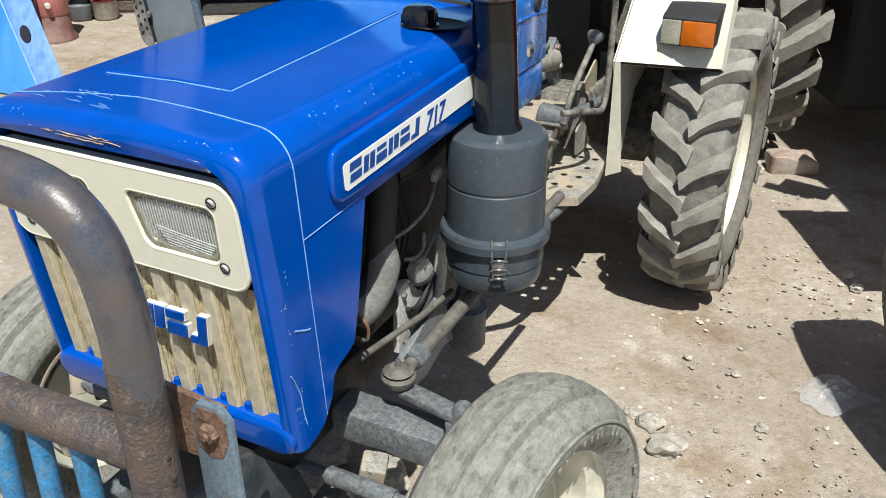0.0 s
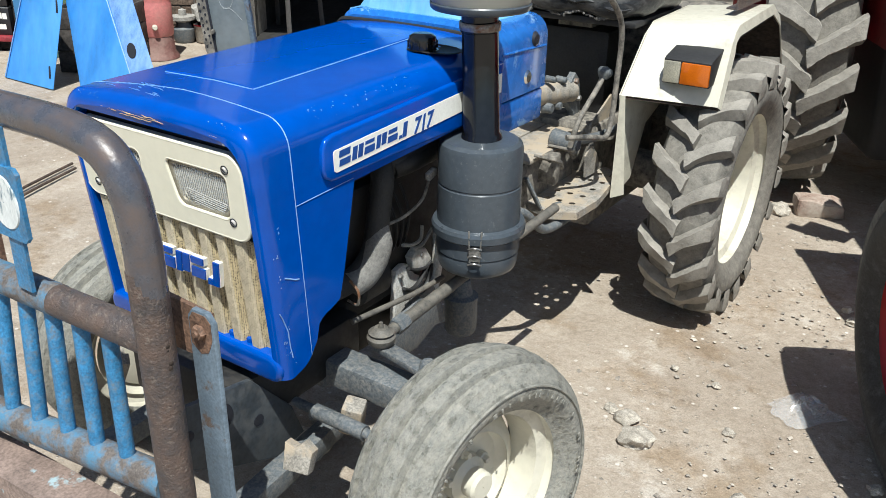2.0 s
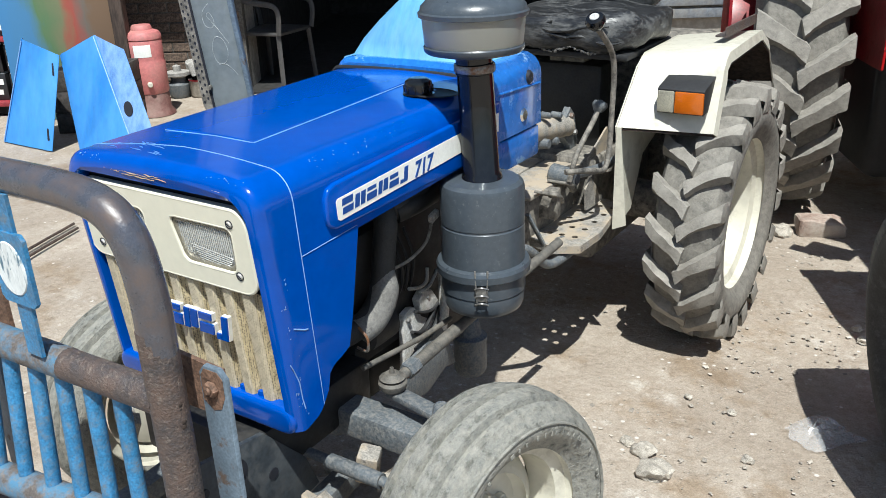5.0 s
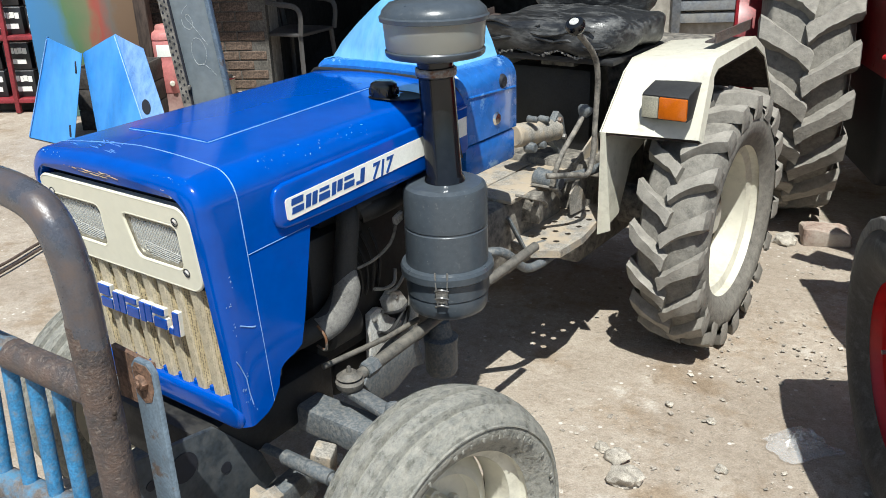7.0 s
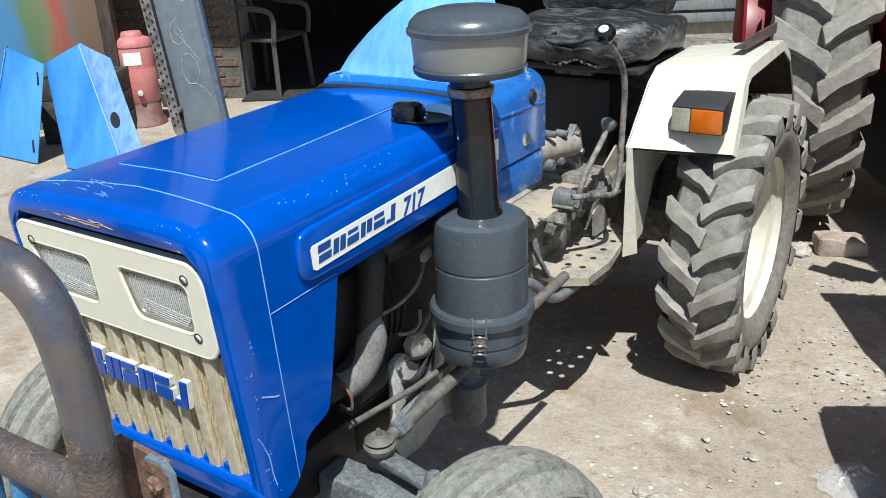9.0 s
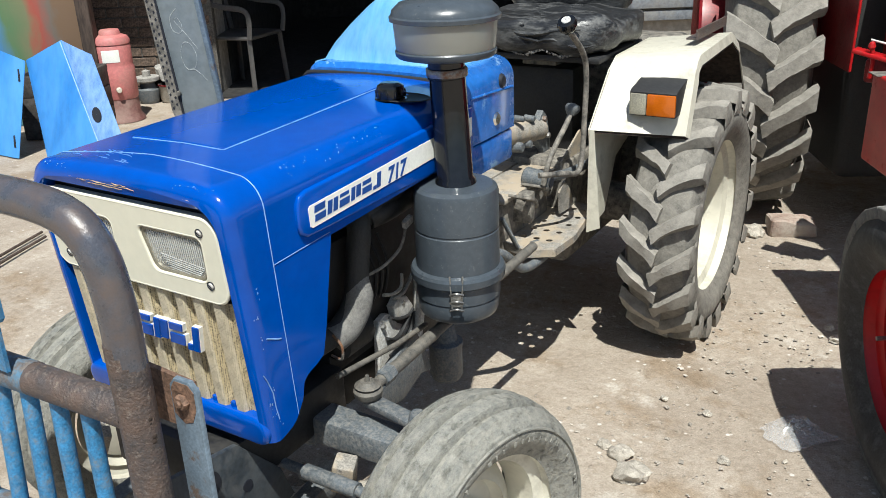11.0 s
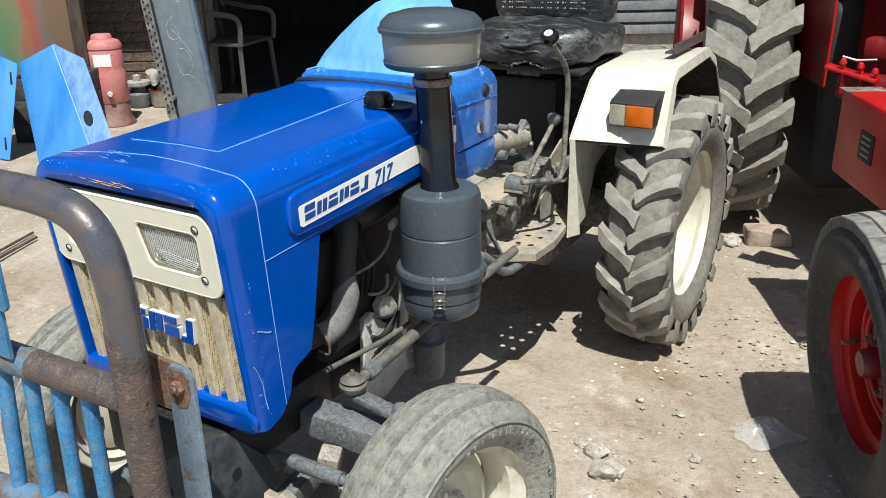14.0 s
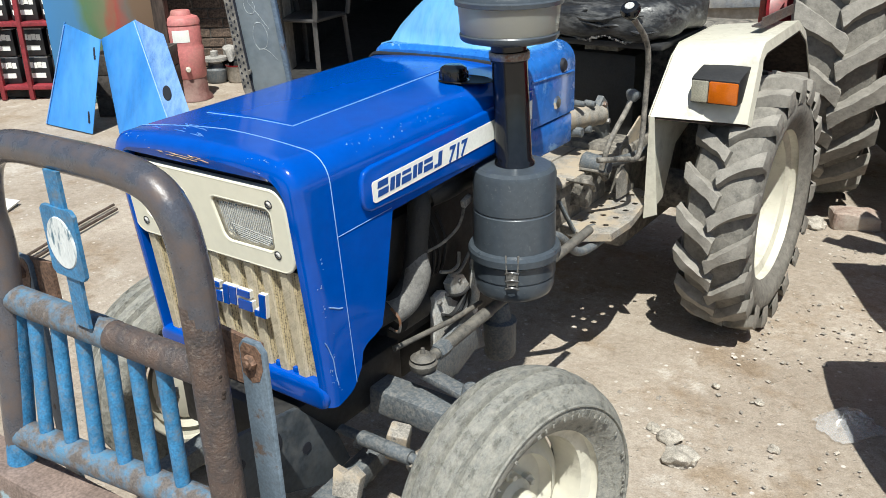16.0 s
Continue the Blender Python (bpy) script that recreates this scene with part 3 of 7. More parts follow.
def front_frame():
    """The front face round the lamp panel and the grille."""
    bm = B()
    o = [(p.x, p.z) for p in hood_section(FRONT, RF)]
    n = len(o)
    ring_in, ring_deep = [], []
    x0, x1, z0, z1 = -0.226, 0.226, 0.556, 0.960
    for i, (x, z) in enumerate(o):
        xi, zi = max(x0, min(x1, x * 1.05)), max(z0, min(z1, z))
        if z < z0:
            zi = z0
        ring_in.append((max(x0, min(x1, x)), zi))
    A = [bm.verts.new((x, FRONT, z)) for x, z in o]
    C = [bm.verts.new((x * 0.985, FRONT + 0.003, z)) for x, z in ring_in]
    D = [bm.verts.new((x * 0.975, FRONT + 0.030, z)) for x, z in ring_in]
    for P, Q in ((A, C), (C, D)):
        for i in range(n - 1):
            bm.faces.new((P[i], P[i + 1], Q[i + 1], Q[i]))
    return bm


part("front_frame", rake(front_frame()), M["blue"], hood)
# lower rail of the front face, with rounded ends
part("lower_rail", rake(prism(B(), rrect(-0.237, 0.506, 0.237, 0.566, 0.028), 0.060, facing_front(-0.229), 0.012, 4)), M["blue"], hood)
# Near-black sheet added to paint the shade behind the grille.
part("grille_shade_sheet", rake(box(B(), (0, -0.249, 0.76), (0.42, 0.012, 0.44))), M["grille_dark"], hood, "near-black sheet for the shade behind the grille")

# pressed panel on top, pale lines along its edges and seams
top_plate = B()
for s_ in (0,):
    rows_ = []
    for yy in (-0.122, 0.0, 0.12, 0.24, 0.36):
        xa, xb = -0.135 + 0.007 * (yy + 0.122) / 0.48, 0.092 - 0.014 * (yy + 0.122) / 0.48
        rows_.append([top_plate.verts.new((xa + (xb - xa) * t, yy, hood_top(yy) + 0.010 * (1 - ((xa + (xb - xa) * t) / (HW - RC)) ** 2) + 0.0035)) for t in (0, 0.25, 0.5, 0.75, 1)])
    for A_, C_ in zip(rows_, rows_[1:]):
        for i in range(4):
            top_plate.faces.new((A_[i], A_[i + 1], C_[i + 1], C_[i]))
    rim_edges = [e for e in top_plate.edges if e.is_boundary]
    ext = bmesh.ops.extrude_edge_only(top_plate, edges=rim_edges)
    vs = [g for g in ext["geom"] if isinstance(g, bmesh.types.BMVert)]
    cx, cy = -0.02, 0.12
    for v in vs:
        v.co += Vector(((v.co.x - cx) * 0.03, (v.co.y - cy) * 0.012, -0.006))
part("raised_panel", top_plate, M["blue"], hood)


def top_at(x, y):
    return hood_top(y) + 0.010 * (1 - (min(1, abs(x) / (HW - RC))) ** 2)


def crease(points, r=0.0014):
    return tube(B(), points, r, 6, 0.6)


for pts in ([(0.092, -0.124), (0.0, -0.126), (-0.137, -0.124)], [(0.094, -0.124), (0.088, 0.1), (0.079, 0.36)], [(-0.137, -0.124), (-0.133, 0.1), (-0.129, 0.36)]):
    q = [(x, y, top_at(x, y) + 0.001) for x, y in pts]
    part("pale_crease", crease([Vector(q[0]).lerp(Vector(q[1]), i / 6) for i in range(6)] + [Vector(q[1]).lerp(Vector(q[2]), i / 6) for i in range(7)]), M["pale_blue"], hood, "pale edge line of the pressed panel")
seam = hood_section(-0.198)
seam = [p for p in seam if p.x > -0.22 or p.z > 0.9]
seam_pts = []
for p in seam:
    c_ = Vector((0, p.y, 0.86))
    d_ = (p - c_).normalized()
    bow = -0.03 * max(0.0, -p.x) / 0.2
    seam_pts.append(p + d_ * 0.0002 + Vector((0, bow if p.z > 0.97 else 0, 0)))
part("seam_line", rake(crease(seam_pts, 0.0012)), M["pale_blue"], hood, "pale line along the seam of the front cap")
part("seam_line", crease([(HW + 0.0004, -0.190, 0.842), (HW + 0.0004, -0.12, 0.845), (HW + 0.0004, -0.04, 0.848)], 0.001), M["pale_blue"], hood)

# raised side bands with the white sticker
for sx in (1, -1):
    poly = [(-0.105, 0.862), (-0.122, 0.872), (-0.128, 0.888), (-0.126, 0.926), (-0.118, 0.939), (-0.10, 0.945), (0.1, 0.953), (0.32, 0.962), (0.474, 0.968), (0.474, 0.866), (0.31, 0.859)]
    m_ = facing_left(HW - 0.002) if sx > 0 else Matrix(((0, 0, -1, -HW + 0.002), (1, 0, 0, 0), (0, 1, 0, 0), (0, 0, 0, 1)))
    part("side_band", prism(B(), poly, 0.010, m_, 0.005, 3), M["blue"], hood)
ST = Matrix.Translation((HW + 0.0085, 0, 0)) @ facing_left(0)
sticker_poly = [(-0.094, 0.876), (-0.100, 0.880), (-0.102, 0.912), (-0.098, 0.917), (0.465, 0.944), (0.465, 0.902)]
sticker = part("sticker", prism(B(), sticker_poly, 0.0012, ST), M["white"], hood, "long white sticker with dark blue print")


def slant(x, y, w, h, sh=0.18):
    return [(x, y), (x + w, y), (x + w + sh * h, y + h), (x + sh * h, y + h)]


def brand_blocks(bm, u0, v0, cell, h, place, depth, which, grow=0.0):
    """One of six plain slanted blocks standing for a maker's mark, parted by slits of differing place."""
    k = which
    u, w = u0 + k * cell, cell * 0.86
    tall = h if k in (0, 5) else h * 0.84
    v = v0 - (0.10 * h if k == 5 else 0.0)
    s = h * 0.15
    bars = (((0, 0, w, tall * 0.42), (0, tall * 0.42 + s, w, tall * 0.58 - s)),
            ((0, 0, w * 0.44, tall), (w * 0.56, 0, w * 0.44, tall)),
            ((0, 0, w, tall * 0.55), (w * 0.12, tall * 0.55 + s, w * 0.88, tall * 0.45 - s)),
            ((0, 0, w * 0.40, tall), (w * 0.53, tall * 0.10, w * 0.47, tall * 0.90)),
            ((0, 0, w, tall * 0.50), (w * 0.10, tall * 0.50 + s, w * 0.90, tall * 0.50 - s)),
            ((w * 0.40, 0, w * 0.42, tall), (w * 0.02, 0, w * 0.34, tall * 0.24)))[k]
    for a, b_, c_, d_ in bars:
        prism(bm, slant(u + a - grow, v + b_ - grow, c_ + 2 * grow, d_ + 2 * grow), depth, place)
    return bm


SK = Matrix(((1, 0, 0), (0.048, 1, 0), (0, 0, 1))).to_4x4()   # print rises with the band


for k in range(6):
    brand = brand_blocks(B(), -0.088, 0.8850, 0.0345, 0.0285, ST @ Matrix.Translation((0, 0.004, 0.0012)) @ SK, 0.0006, k)
    part("brand_block", brand, M["ink"], sticker, "plain dark blue block of a maker's mark")


def lettering(text, size, m, depth=0.0006, bold=0.0, shear=0.0):
    cu = bpy.data.curves.new("text", "FONT")
    cu.body, cu.size, cu.extrude, cu.offset, cu.shear, cu.resolution_u = text, size, depth, bold, shear, 3
    ob = bpy.data.objects.new("text", cu)
    me = bpy.data.meshes.new_from_object(ob)
    bpy.data.objects.remove(ob)
    bm = B()
    bm.from_mesh(me)
    bpy.data.meshes.remove(me)
    bpy.data.curves.remove(cu)
    return xf(bm, m)


part("model_number", lettering("717", 0.044, ST @ Matrix.Translation((0.132, 0.8885, 0.0014)) @ SK @ Matrix.Diagonal((0.95, 1, 1, 1)), bold=0.0012, shear=0.22), M["ink"], hood, "dark blue printed number")

# lamp panel and headlights
PX0, PX1, PZ0, PZ1 = -0.221, 0.211, 0.790, 0.942
PF = FRONT + 0.015


def holed_plate(bm, outer, holes, y_front, thick, bevel=0.006):
    """A plate that faces the front, with openings cut through it."""
    def loop(poly, y):
        return [bm.verts.new((x, y, z)) for x, z in poly]
    from_front = [loop(outer, y_front)] + [loop(h, y_front) for h in holes]
    edges = []
    for lp in from_front:
        edges += [bm.edges.new((lp[i], lp[(i + 1) % len(lp)])) for i in range(len(lp))]
    bmesh.ops.triangle_fill(bm, use_beauty=True, use_dissolve=False, edges=edges)
    for lp in from_front:
        back = [bm.verts.new((v.co.x, y_front + thick, v.co.z)) for v in lp]
        for i in range(len(lp)):
            bm.faces.new((lp[i], lp[(i + 1) % len(lp)], back[(i + 1) % len(lp)], back[i]))
    return bm


def lens_outline(cx, cz, w, h, grow=0.0):
    out = rrect(cx - w / 2 - grow, cz - h / 2 - grow, cx + w / 2 + grow, cz + h / 2 + grow, 0.016 + grow)
    return [(x + (0.24 if x < cx else -0.05) * (cz - z), z) for x, z in out]


LAMPS = ((0.104, 0.866), (-0.112, 0.866))
panel_outer = rrect(PX0, PZ0, PX1, PZ1, 0.030, 7)
lp_bm = holed_plate(B(), panel_outer, [lens_outline(cx, cz, 0.142, 0.086) for cx, cz in LAMPS], PF - 0.012, 0.022)
lamp_panel = part("lamp_panel", rake(lp_bm), M["cream_panel"], hood, "cream plastic panel round the two headlights", sharp=20)
for outline in [panel_outer] + [lens_outline(cx, cz, 0.142, 0.086) for cx, cz in LAMPS]:
    part("rounded_edge", rake(tube(B(), [(x, PF - 0.0092, z) for x, z in outline], 0.0034, 8, closed=True)), M["cream_panel"], lamp_panel)


def glass_mat(name, tint=(0.95, 0.97, 0.98), rough=0.02, ribs=0.0):
    m = bpy.data.materials.new(name)
    m.use_nodes = True
    N, L = m.node_tree.nodes, m.node_tree.links
    b = N["Principled BSDF"]
    b.inputs["Base Color"].default_value = (*tint, 1)
    b.inputs["Roughness"].default_value = rough
    b.inputs["Transmission Weight"].default_value = 1.0
    b.inputs["IOR"].default_value = 1.45
    return m


M["glass"] = glass_mat("ribbed_lamp_glass", (0.93, 0.93, 0.90), 0.06)
_g = M["glass"].node_tree.nodes["Principled BSDF"]
_g.inputs["Transmission Weight"].default_value, _g.inputs["Alpha"].default_value = 0.0, 0.20
_g.inputs["Base Color"].default_value, _g.inputs["Roughness"].default_value = (0.62, 0.62, 0.58, 1), 0.05

M["bowl_glass"] = glass_mat("dusty_clear_plastic", (0.62, 0.61, 0.55), 0.32)
M["bowl_glass"].node_tree.nodes["Principled BSDF"].inputs["Transmission Weight"].default_value = 0.72
M["chrome"] = mat("lamp_reflector", (0.80, 0.80, 0.77), 0.12, metal=1.0, vary=0.05)
M["lens_rib"] = mat("lens_rib_glass", (0.82, 0.83, 0.80), 0.1, vary=0.1, scale=60, coat=0.5)
M["lens_rib"].node_tree.nodes["Principled BSDF"].inputs["Alpha"].default_value = 0.50
M["bezel"] = mat("dull_lamp_bezel", (0.30, 0.27, 0.20), 0.4, metal=0.3, vary=0.2, scale=40)
for cx, cz in LAMPS:
    lamp = part("headlight", rake(prism(B(), lens_outline(cx, cz, 0.150, 0.094), 0.018, facing_front(PF + 0.052))), M["dark_grey"], tractor, "rectangular headlight with ribbed glass")
    refl = B()
    rows_ = []
    for i in range(11):
        row = []
        for u in range(17):
            q, p_ = 2 * u / 16 - 1, 2 * i / 10 - 1
            deep = 1 - 0.5 * (q * q + p_ * p_)
            row.append(refl.verts.new((cx + 0.0745 * q, PF + 0.004 + 0.034 * deep, cz + 0.046 * p_)))
        rows_.append(row)
    for A_, C_ in zip(rows_, rows_[1:]):
        for i in range(16):
            refl.faces.new((A_[i], A_[i + 1], C_[i + 1], C_[i]))
    part("reflector", rake(refl), M["chrome"], lamp, "bright bowl of the headlight", sharp=180)
    lens = B()
    nrib, nz = 22, 8
    rows_ = []
    for j in range(nz + 1):
        z = cz - 0.0455 + 0.091 * j / nz
        row = []
        for i in range(nrib * 3 + 1):
            x = cx - 0.074 + 0.148 * i / (nrib * 3)
            rib = (0.0019 if i % 3 == 1 else 0.0) * (1.0 if z > cz - 0.008 else 0.5) + (0.0009 if z < cz - 0.004 and j % 2 else 0.0)
            row.append(lens.verts.new((x, PF - 0.005 - 0.006 * (1 - ((x - cx) / 0.075) ** 2) * (1 - ((z - cz) / 0.05) ** 2) - rib, z)))
        rows_.append(row)
    for A_, C_ in zip(rows_, rows_[1:]):
        for i in range(nrib * 3):
            lens.faces.new((A_[i], A_[i + 1], C_[i + 1], C_[i]))
    bmesh.ops.recalc_face_normals(lens, faces=lens.faces)
    bmesh.ops.solidify(lens, geom=lens.faces[:], thickness=0.003)
    lo = part("lens", rake(lens), M["glass"], lamp, "vertically ribbed clear glass", sharp=25)
    lo.visible_shadow = False
    rb = B()
    for k in range(27):
        xr = cx - 0.062 + 0.0048 * k
        box(rb, (xr, PF - 0.0055, cz + 0.008), (0.0012, 0.002, 0.066), None, 0.0004, 1)
    # Pale level bars painted for bright streaks of light low in the glass.
    for k in range(7):
        box(rb, (cx + 0.010, PF - 0.0065, cz - 0.012 - 0.0042 * k), (0.100 - 0.006 * k, 0.002, 0.0015), (0, 6, 0), 0.0004, 1)
    part("bezel", rake(tube(B(), [(x_, PF - 0.003, z_) for x_, z_ in lens_outline(cx, cz, 0.132, 0.076)], 0.006, 8, closed=True)), M["bezel"], lamp, "dull metal rim round the lamp glass")
    o = part("rib_pattern", rake(rb), M["lens_rib"], lamp, "moulded ribs and painted bright streaks of the lamp glass")
    o["kind"] = "stuff"
for x, z in ((0.176, 0.822), (0.176, 0.917), (-0.184, 0.816), (-0.184, 0.911)):
    s_ = cyl(B(), (x, PF - 0.010, z), (x, PF - 0.0145, z), 0.0062, 0.0055, 20, 0.002)
    sc_ = part("screw", rake(s_), M["alu"], lamp_panel, "countersunk screw with a dark slot")
    part("slot", rake(box(B(), (x, PF - 0.0148, z), (0.008, 0.0012, 0.0018), (0, 35, 0))), M["grille_dark"], sc_)
    part("washer", rake(lathe(B(), [(0.0064, 0), (0.0080, 0.0008), (0.0082, -0.003), (0.0064, -0.003)], facing_front(PF - 0.0125) @ Matrix.Translation((x, z, 0)), 24)), M["grille_dark"], sc_)

# corrugated grille
gr = B()
GX0, GX1, GZ0, GZ1, GY = -0.204, 0.202, 0.548, 0.784, FRONT + 0.020
cols = 120
rowsg = []
for j, (z) in enumerate((GZ0, GZ0 + 0.012, 0.66, GZ1 - 0.02, GZ1)):
    row = []
    for i in range(cols + 1):
        x = GX0 + (GX1 - GX0) * i / cols
        ph = (x - GX0) / (GX1 - GX0) * 9.0 % 1.0
        d = 0.013 * (1.0 if 0.12 < ph < 0.55 else 0.0 if ph > 0.68 or ph < 0.02 else (ph - 0.02) / 0.10 if ph <= 0.12 else (0.68 - ph) / 0.13)
        row.append(gr.verts.new((x, GY - d, z)))
    rowsg.append(row)
for A_, C_ in zip(rowsg, rowsg[1:]):
    for i in range(cols):
        fc = gr.faces.new((A_[i], A_[i + 1], C_[i + 1], C_[i]))
        ph = (i + 0.5) / cols * 9.0 % 1.0
        fc.material_index = 1 if ph > 0.60 or ph < 0.06 else 0
ext = bmesh.ops.solidify(gr, geom=gr.faces[:], thickness=-0.0015)
grille = part("grille", rake(gr), M["grille"], tractor, "tan corrugated perforated sheet grille", sharp=25)
grille.data.materials.append(M["grille_recess"])
for k in range(8):
    part("rail_tooth", rake(box(B(), (GX0 + (GX1 - GX0) * (k + 0.86) / 9.0, GY - 0.005, 0.567), (0.013, 0.010, 0.020), None, 0.004)), M["blue"], hood)
for k in range(6):
    bb = part("badge_block", rake(brand_blocks(B(), -0.116, 0.684, 0.0405, 0.050, facing_front(GY - 0.013), 0.008, k, 0.0011)), M["white"], grille, "white-edged raised block of a maker's badge")
    part("badge_face", rake(brand_blocks(B(), -0.116, 0.684, 0.0405, 0.050, facing_front(GY - 0.021), 0.003, k)), M["blue"], bb, "blue face of the block")

# filler cap in its recess
part("cap_recess", lathe(B(), [(0.001, 0.0), (0.046, 0.0), (0.052, 0.003), (0.056, 0.0015)], Matrix.Translation((0.168, 0.325, hood_top(0.325) + 0.0035)) @ Matrix.Diagonal((1.2, 0.8, 1, 1)), 32), M["grille_dark"], hood, "dark recess round the filler cap")
cap = B()
prof = [(0.001, 0.032), (0.020, 0.032), (0.028, 0.027), (0.030, 0.018), (0.029, 0.002), (0.034, 0.0)]
lathe(cap, prof, Matrix.Translation((0.150, 0.308, hood_top(0.31) + 0.006)), 24)
fcap = part("filler_cap", cap, M["black"], tractor, "black ribbed plastic filler cap")
for k in range(10):
    a = radians(36 * k)
    part("grip_rib", box(B(), (0.150 + 0.029 * math.cos(a), 0.308 + 0.029 * math.sin(a), hood_top(0.31) + 0.017), (0.006, 0.006, 0.016), (0, 0, 36 * k), 0.002), M["black"], fcap)

# dashboard tank and cowl
def soft_box_section(y, hw, z0, z1, r, k=6):
    half = [(hw, z0), (hw, z0 + (z1 - r - z0) * 0.5)] + [(hw - r + r * math.cos(radians(90 * j / k)), z1 - r + r * math.sin(radians(90 * j / k))) for j in range(k + 1)] + [(0.5 * (hw - r), z1 + 0.003)]
    return [Vector((x, y, z)) for x, z in half] + [Vector((0, y, z1 + 0.004))] + [Vector((-x, y, z)) for x, z in reversed(half)]


def loft(sections, close=False):
    bm = B()
    rows = [[bm.verts.new(p) for p in s] for s in sections]
    for A, C in zip(rows, rows[1:]):
        for i in range(len(A) - 1):
            bm.faces.new((A[i], A[i + 1], C[i + 1], C[i]))
    if close:
        bm.faces.new(rows[0])
        bm.faces.new(rows[-1])
    return bm


dash = part("dash_housing", loft([soft_box_section(0.482, 0.222, 0.862, 1.023, 0.05), soft_box_section(0.495, 0.228, 0.862, 1.035, 0.05), soft_box_section(0.722, 0.228, 0.862, 1.035, 0.05), soft_box_section(0.742, 0.215, 0.862, 1.023, 0.045)], True), M["mid_blue"], tractor, "faded blue dash housing behind the hood")
part("dash_skirt", box(B(), (0.115, 0.610, 0.819), (0.224, 0.22, 0.080), None, 0.010), M["mid_blue"], dash)
part("dash_bead", tube(B(), [(0.2275, 0.505, 0.972), (0.2275, 0.60, 0.968), (0.2275, 0.715, 0.962)], 0.0035, 8), M["mid_blue"], dash)
part("trim_seam", tube(B(), smooth_path([(-0.235, 0.478, 0.9), (-0.225, 0.478, 0.995), (-0.15, 0.478, 1.012), (0.15, 0.478, 1.012), (0.225, 0.478, 0.985), (0.235, 0.478, 0.9)]), 0.006, 8), M["black_matte"], dash, "black rubber strip between hood and dash")
cowl = loft([[Vector((x * k_, y0 + dy, z)) for x, dy in ((-0.24, 0.20), (-0.235, 0.03), (-0.17, 0.0), (-0.08, -0.008), (0.0, -0.01), (0.08, -0.008), (0.15, 0.0), (0.20, 0.03), (0.205, 0.20))] for z, k_, y0 in ((1.014, 1.0, 0.50), (1.026, 0.98, 0.502), (1.032, 0.88, 0.512), (1.07, 0.77, 0.522), (1.115, 0.60, 0.540), (1.155, 0.43, 0.560), (1.19, 0.26, 0.585), (1.21, 0.06, 0.64))])
part("cowl", cowl, M["sky_blue"], tractor, "faded sky blue instrument cowl", sharp=60)
for y_, z_ in ((0.66, 0.985), (0.63, 0.90)):
    part("key_switch", lathe(B(), [(0.001, 0.004), (0.012, 0.004), (0.016, 0.0), (0.018, -0.004)], facing_left(0.229) @ Matrix.Translation((y_, z_, 0)), 20), M["grille_dark"] if z_ > 0.95 else M["chrome"], dash)

# air cleaner with its stack
AX, AY = 0.297, 0.315
ac = part("air_cleaner", lathe(B(), [(0.001, 0.846), (0.030, 0.846), (0.078, 0.842), (0.087, 0.836), (0.090, 0.826), (0.090, 0.752), (0.0885, 0.750), (0.0885, 0.747), (0.090, 0.745), (0.0905, 0.665), (0.100, 0.662), (0.103, 0.655), (0.102, 0.640), (0.093, 0.634)], Matrix.Translation((AX, AY, 0)), 56), M["dark_grey"], tractor, "dark grey painted oil bath air cleaner", sharp=24)
part("oil_cup", lathe(B(), [(0.088, 0.640), (0.092, 0.636), (0.092, 0.598), (0.089, 0.595), (0.090, 0.592), (0.088, 0.566), (0.084, 0.556), (0.074, 0.550), (0.001, 0.547)], Matrix.Translation((AX, AY, 0)), 56), M["dark_grey"], ac)
for a in (-62, 118):
    q = radians(a)
    c_ = Vector((AX + 0.100 * math.cos(q), AY + 0.100 * math.sin(q), 0))
    t_ = Vector((-math.sin(q), math.cos(q), 0))
    cl = B()
    for sgn in (-0.012, 0.012):
        tube(cl, smooth_path([c_ + t_ * sgn * 1.1 + Vector((0, 0, 0.672)), c_ + t_ * sgn + Vector((0, 0, 0.64)), c_ + t_ * sgn * 0.8 + Vector((0, 0, 0.60))]), 0.0022, 6)
    for zz in (0.63, 0.612, 0.594):
        tube(cl, smooth_path([c_ + t_ * -0.014 + Vector((0, 0, zz)), c_ * 1.0 + (c_ - Vector((AX, AY, 0))) * 0.06 + Vector((0, 0, zz + 0.006)), c_ + t_ * 0.014 + Vector((0, 0, zz))]), 0.0025, 6)
    box(cl, c_ + Vector((0, 0, 0.618)), (0.006, 0.02, 0.03), (0, 0, a), 0.002)
    part("clip", cl, M["steel"], ac, "bent wire toggle clip")
stack = part("intake_pipe", lathe(B(), [(0.044, 0.844), (0.042, 0.852), (0.038, 0.858), (0.037, 1.062), (0.040, 1.064), (0.040, 1.082), (0.037, 1.084), (0.037, 1.115)], Matrix.Translation((AX, AY, 0)) @ Matrix.Translation((0, 0, 0.85)) @ pose(0, 0, 0, 1.0, -2.6, 0) @ Matrix.Translation((0, 0, -0.85)), 40), M["black"], tractor, "glossy black intake pipe")
SX = AX - 0.0125
part("clamp", lathe(B(), [(0.0405, 1.066), (0.042, 1.068), (0.042, 1.080), (0.0405, 1.082)], Matrix.Translation((SX + 0.002, AY - 0.003, 0)), 40), M["steel"], stack, "rusty hose clamp")
pc = part("precleaner", lathe(B(), [(0.040, 1.098), (0.070, 1.100), (0.096, 1.106), (0.100, 1.110), (0.101, 1.118), (0.0985, 1.121)], Matrix.Translation((SX, AY, 0)), 56), M["dark_grey"], tractor, "intake precleaner with a clear bowl and dark lid")
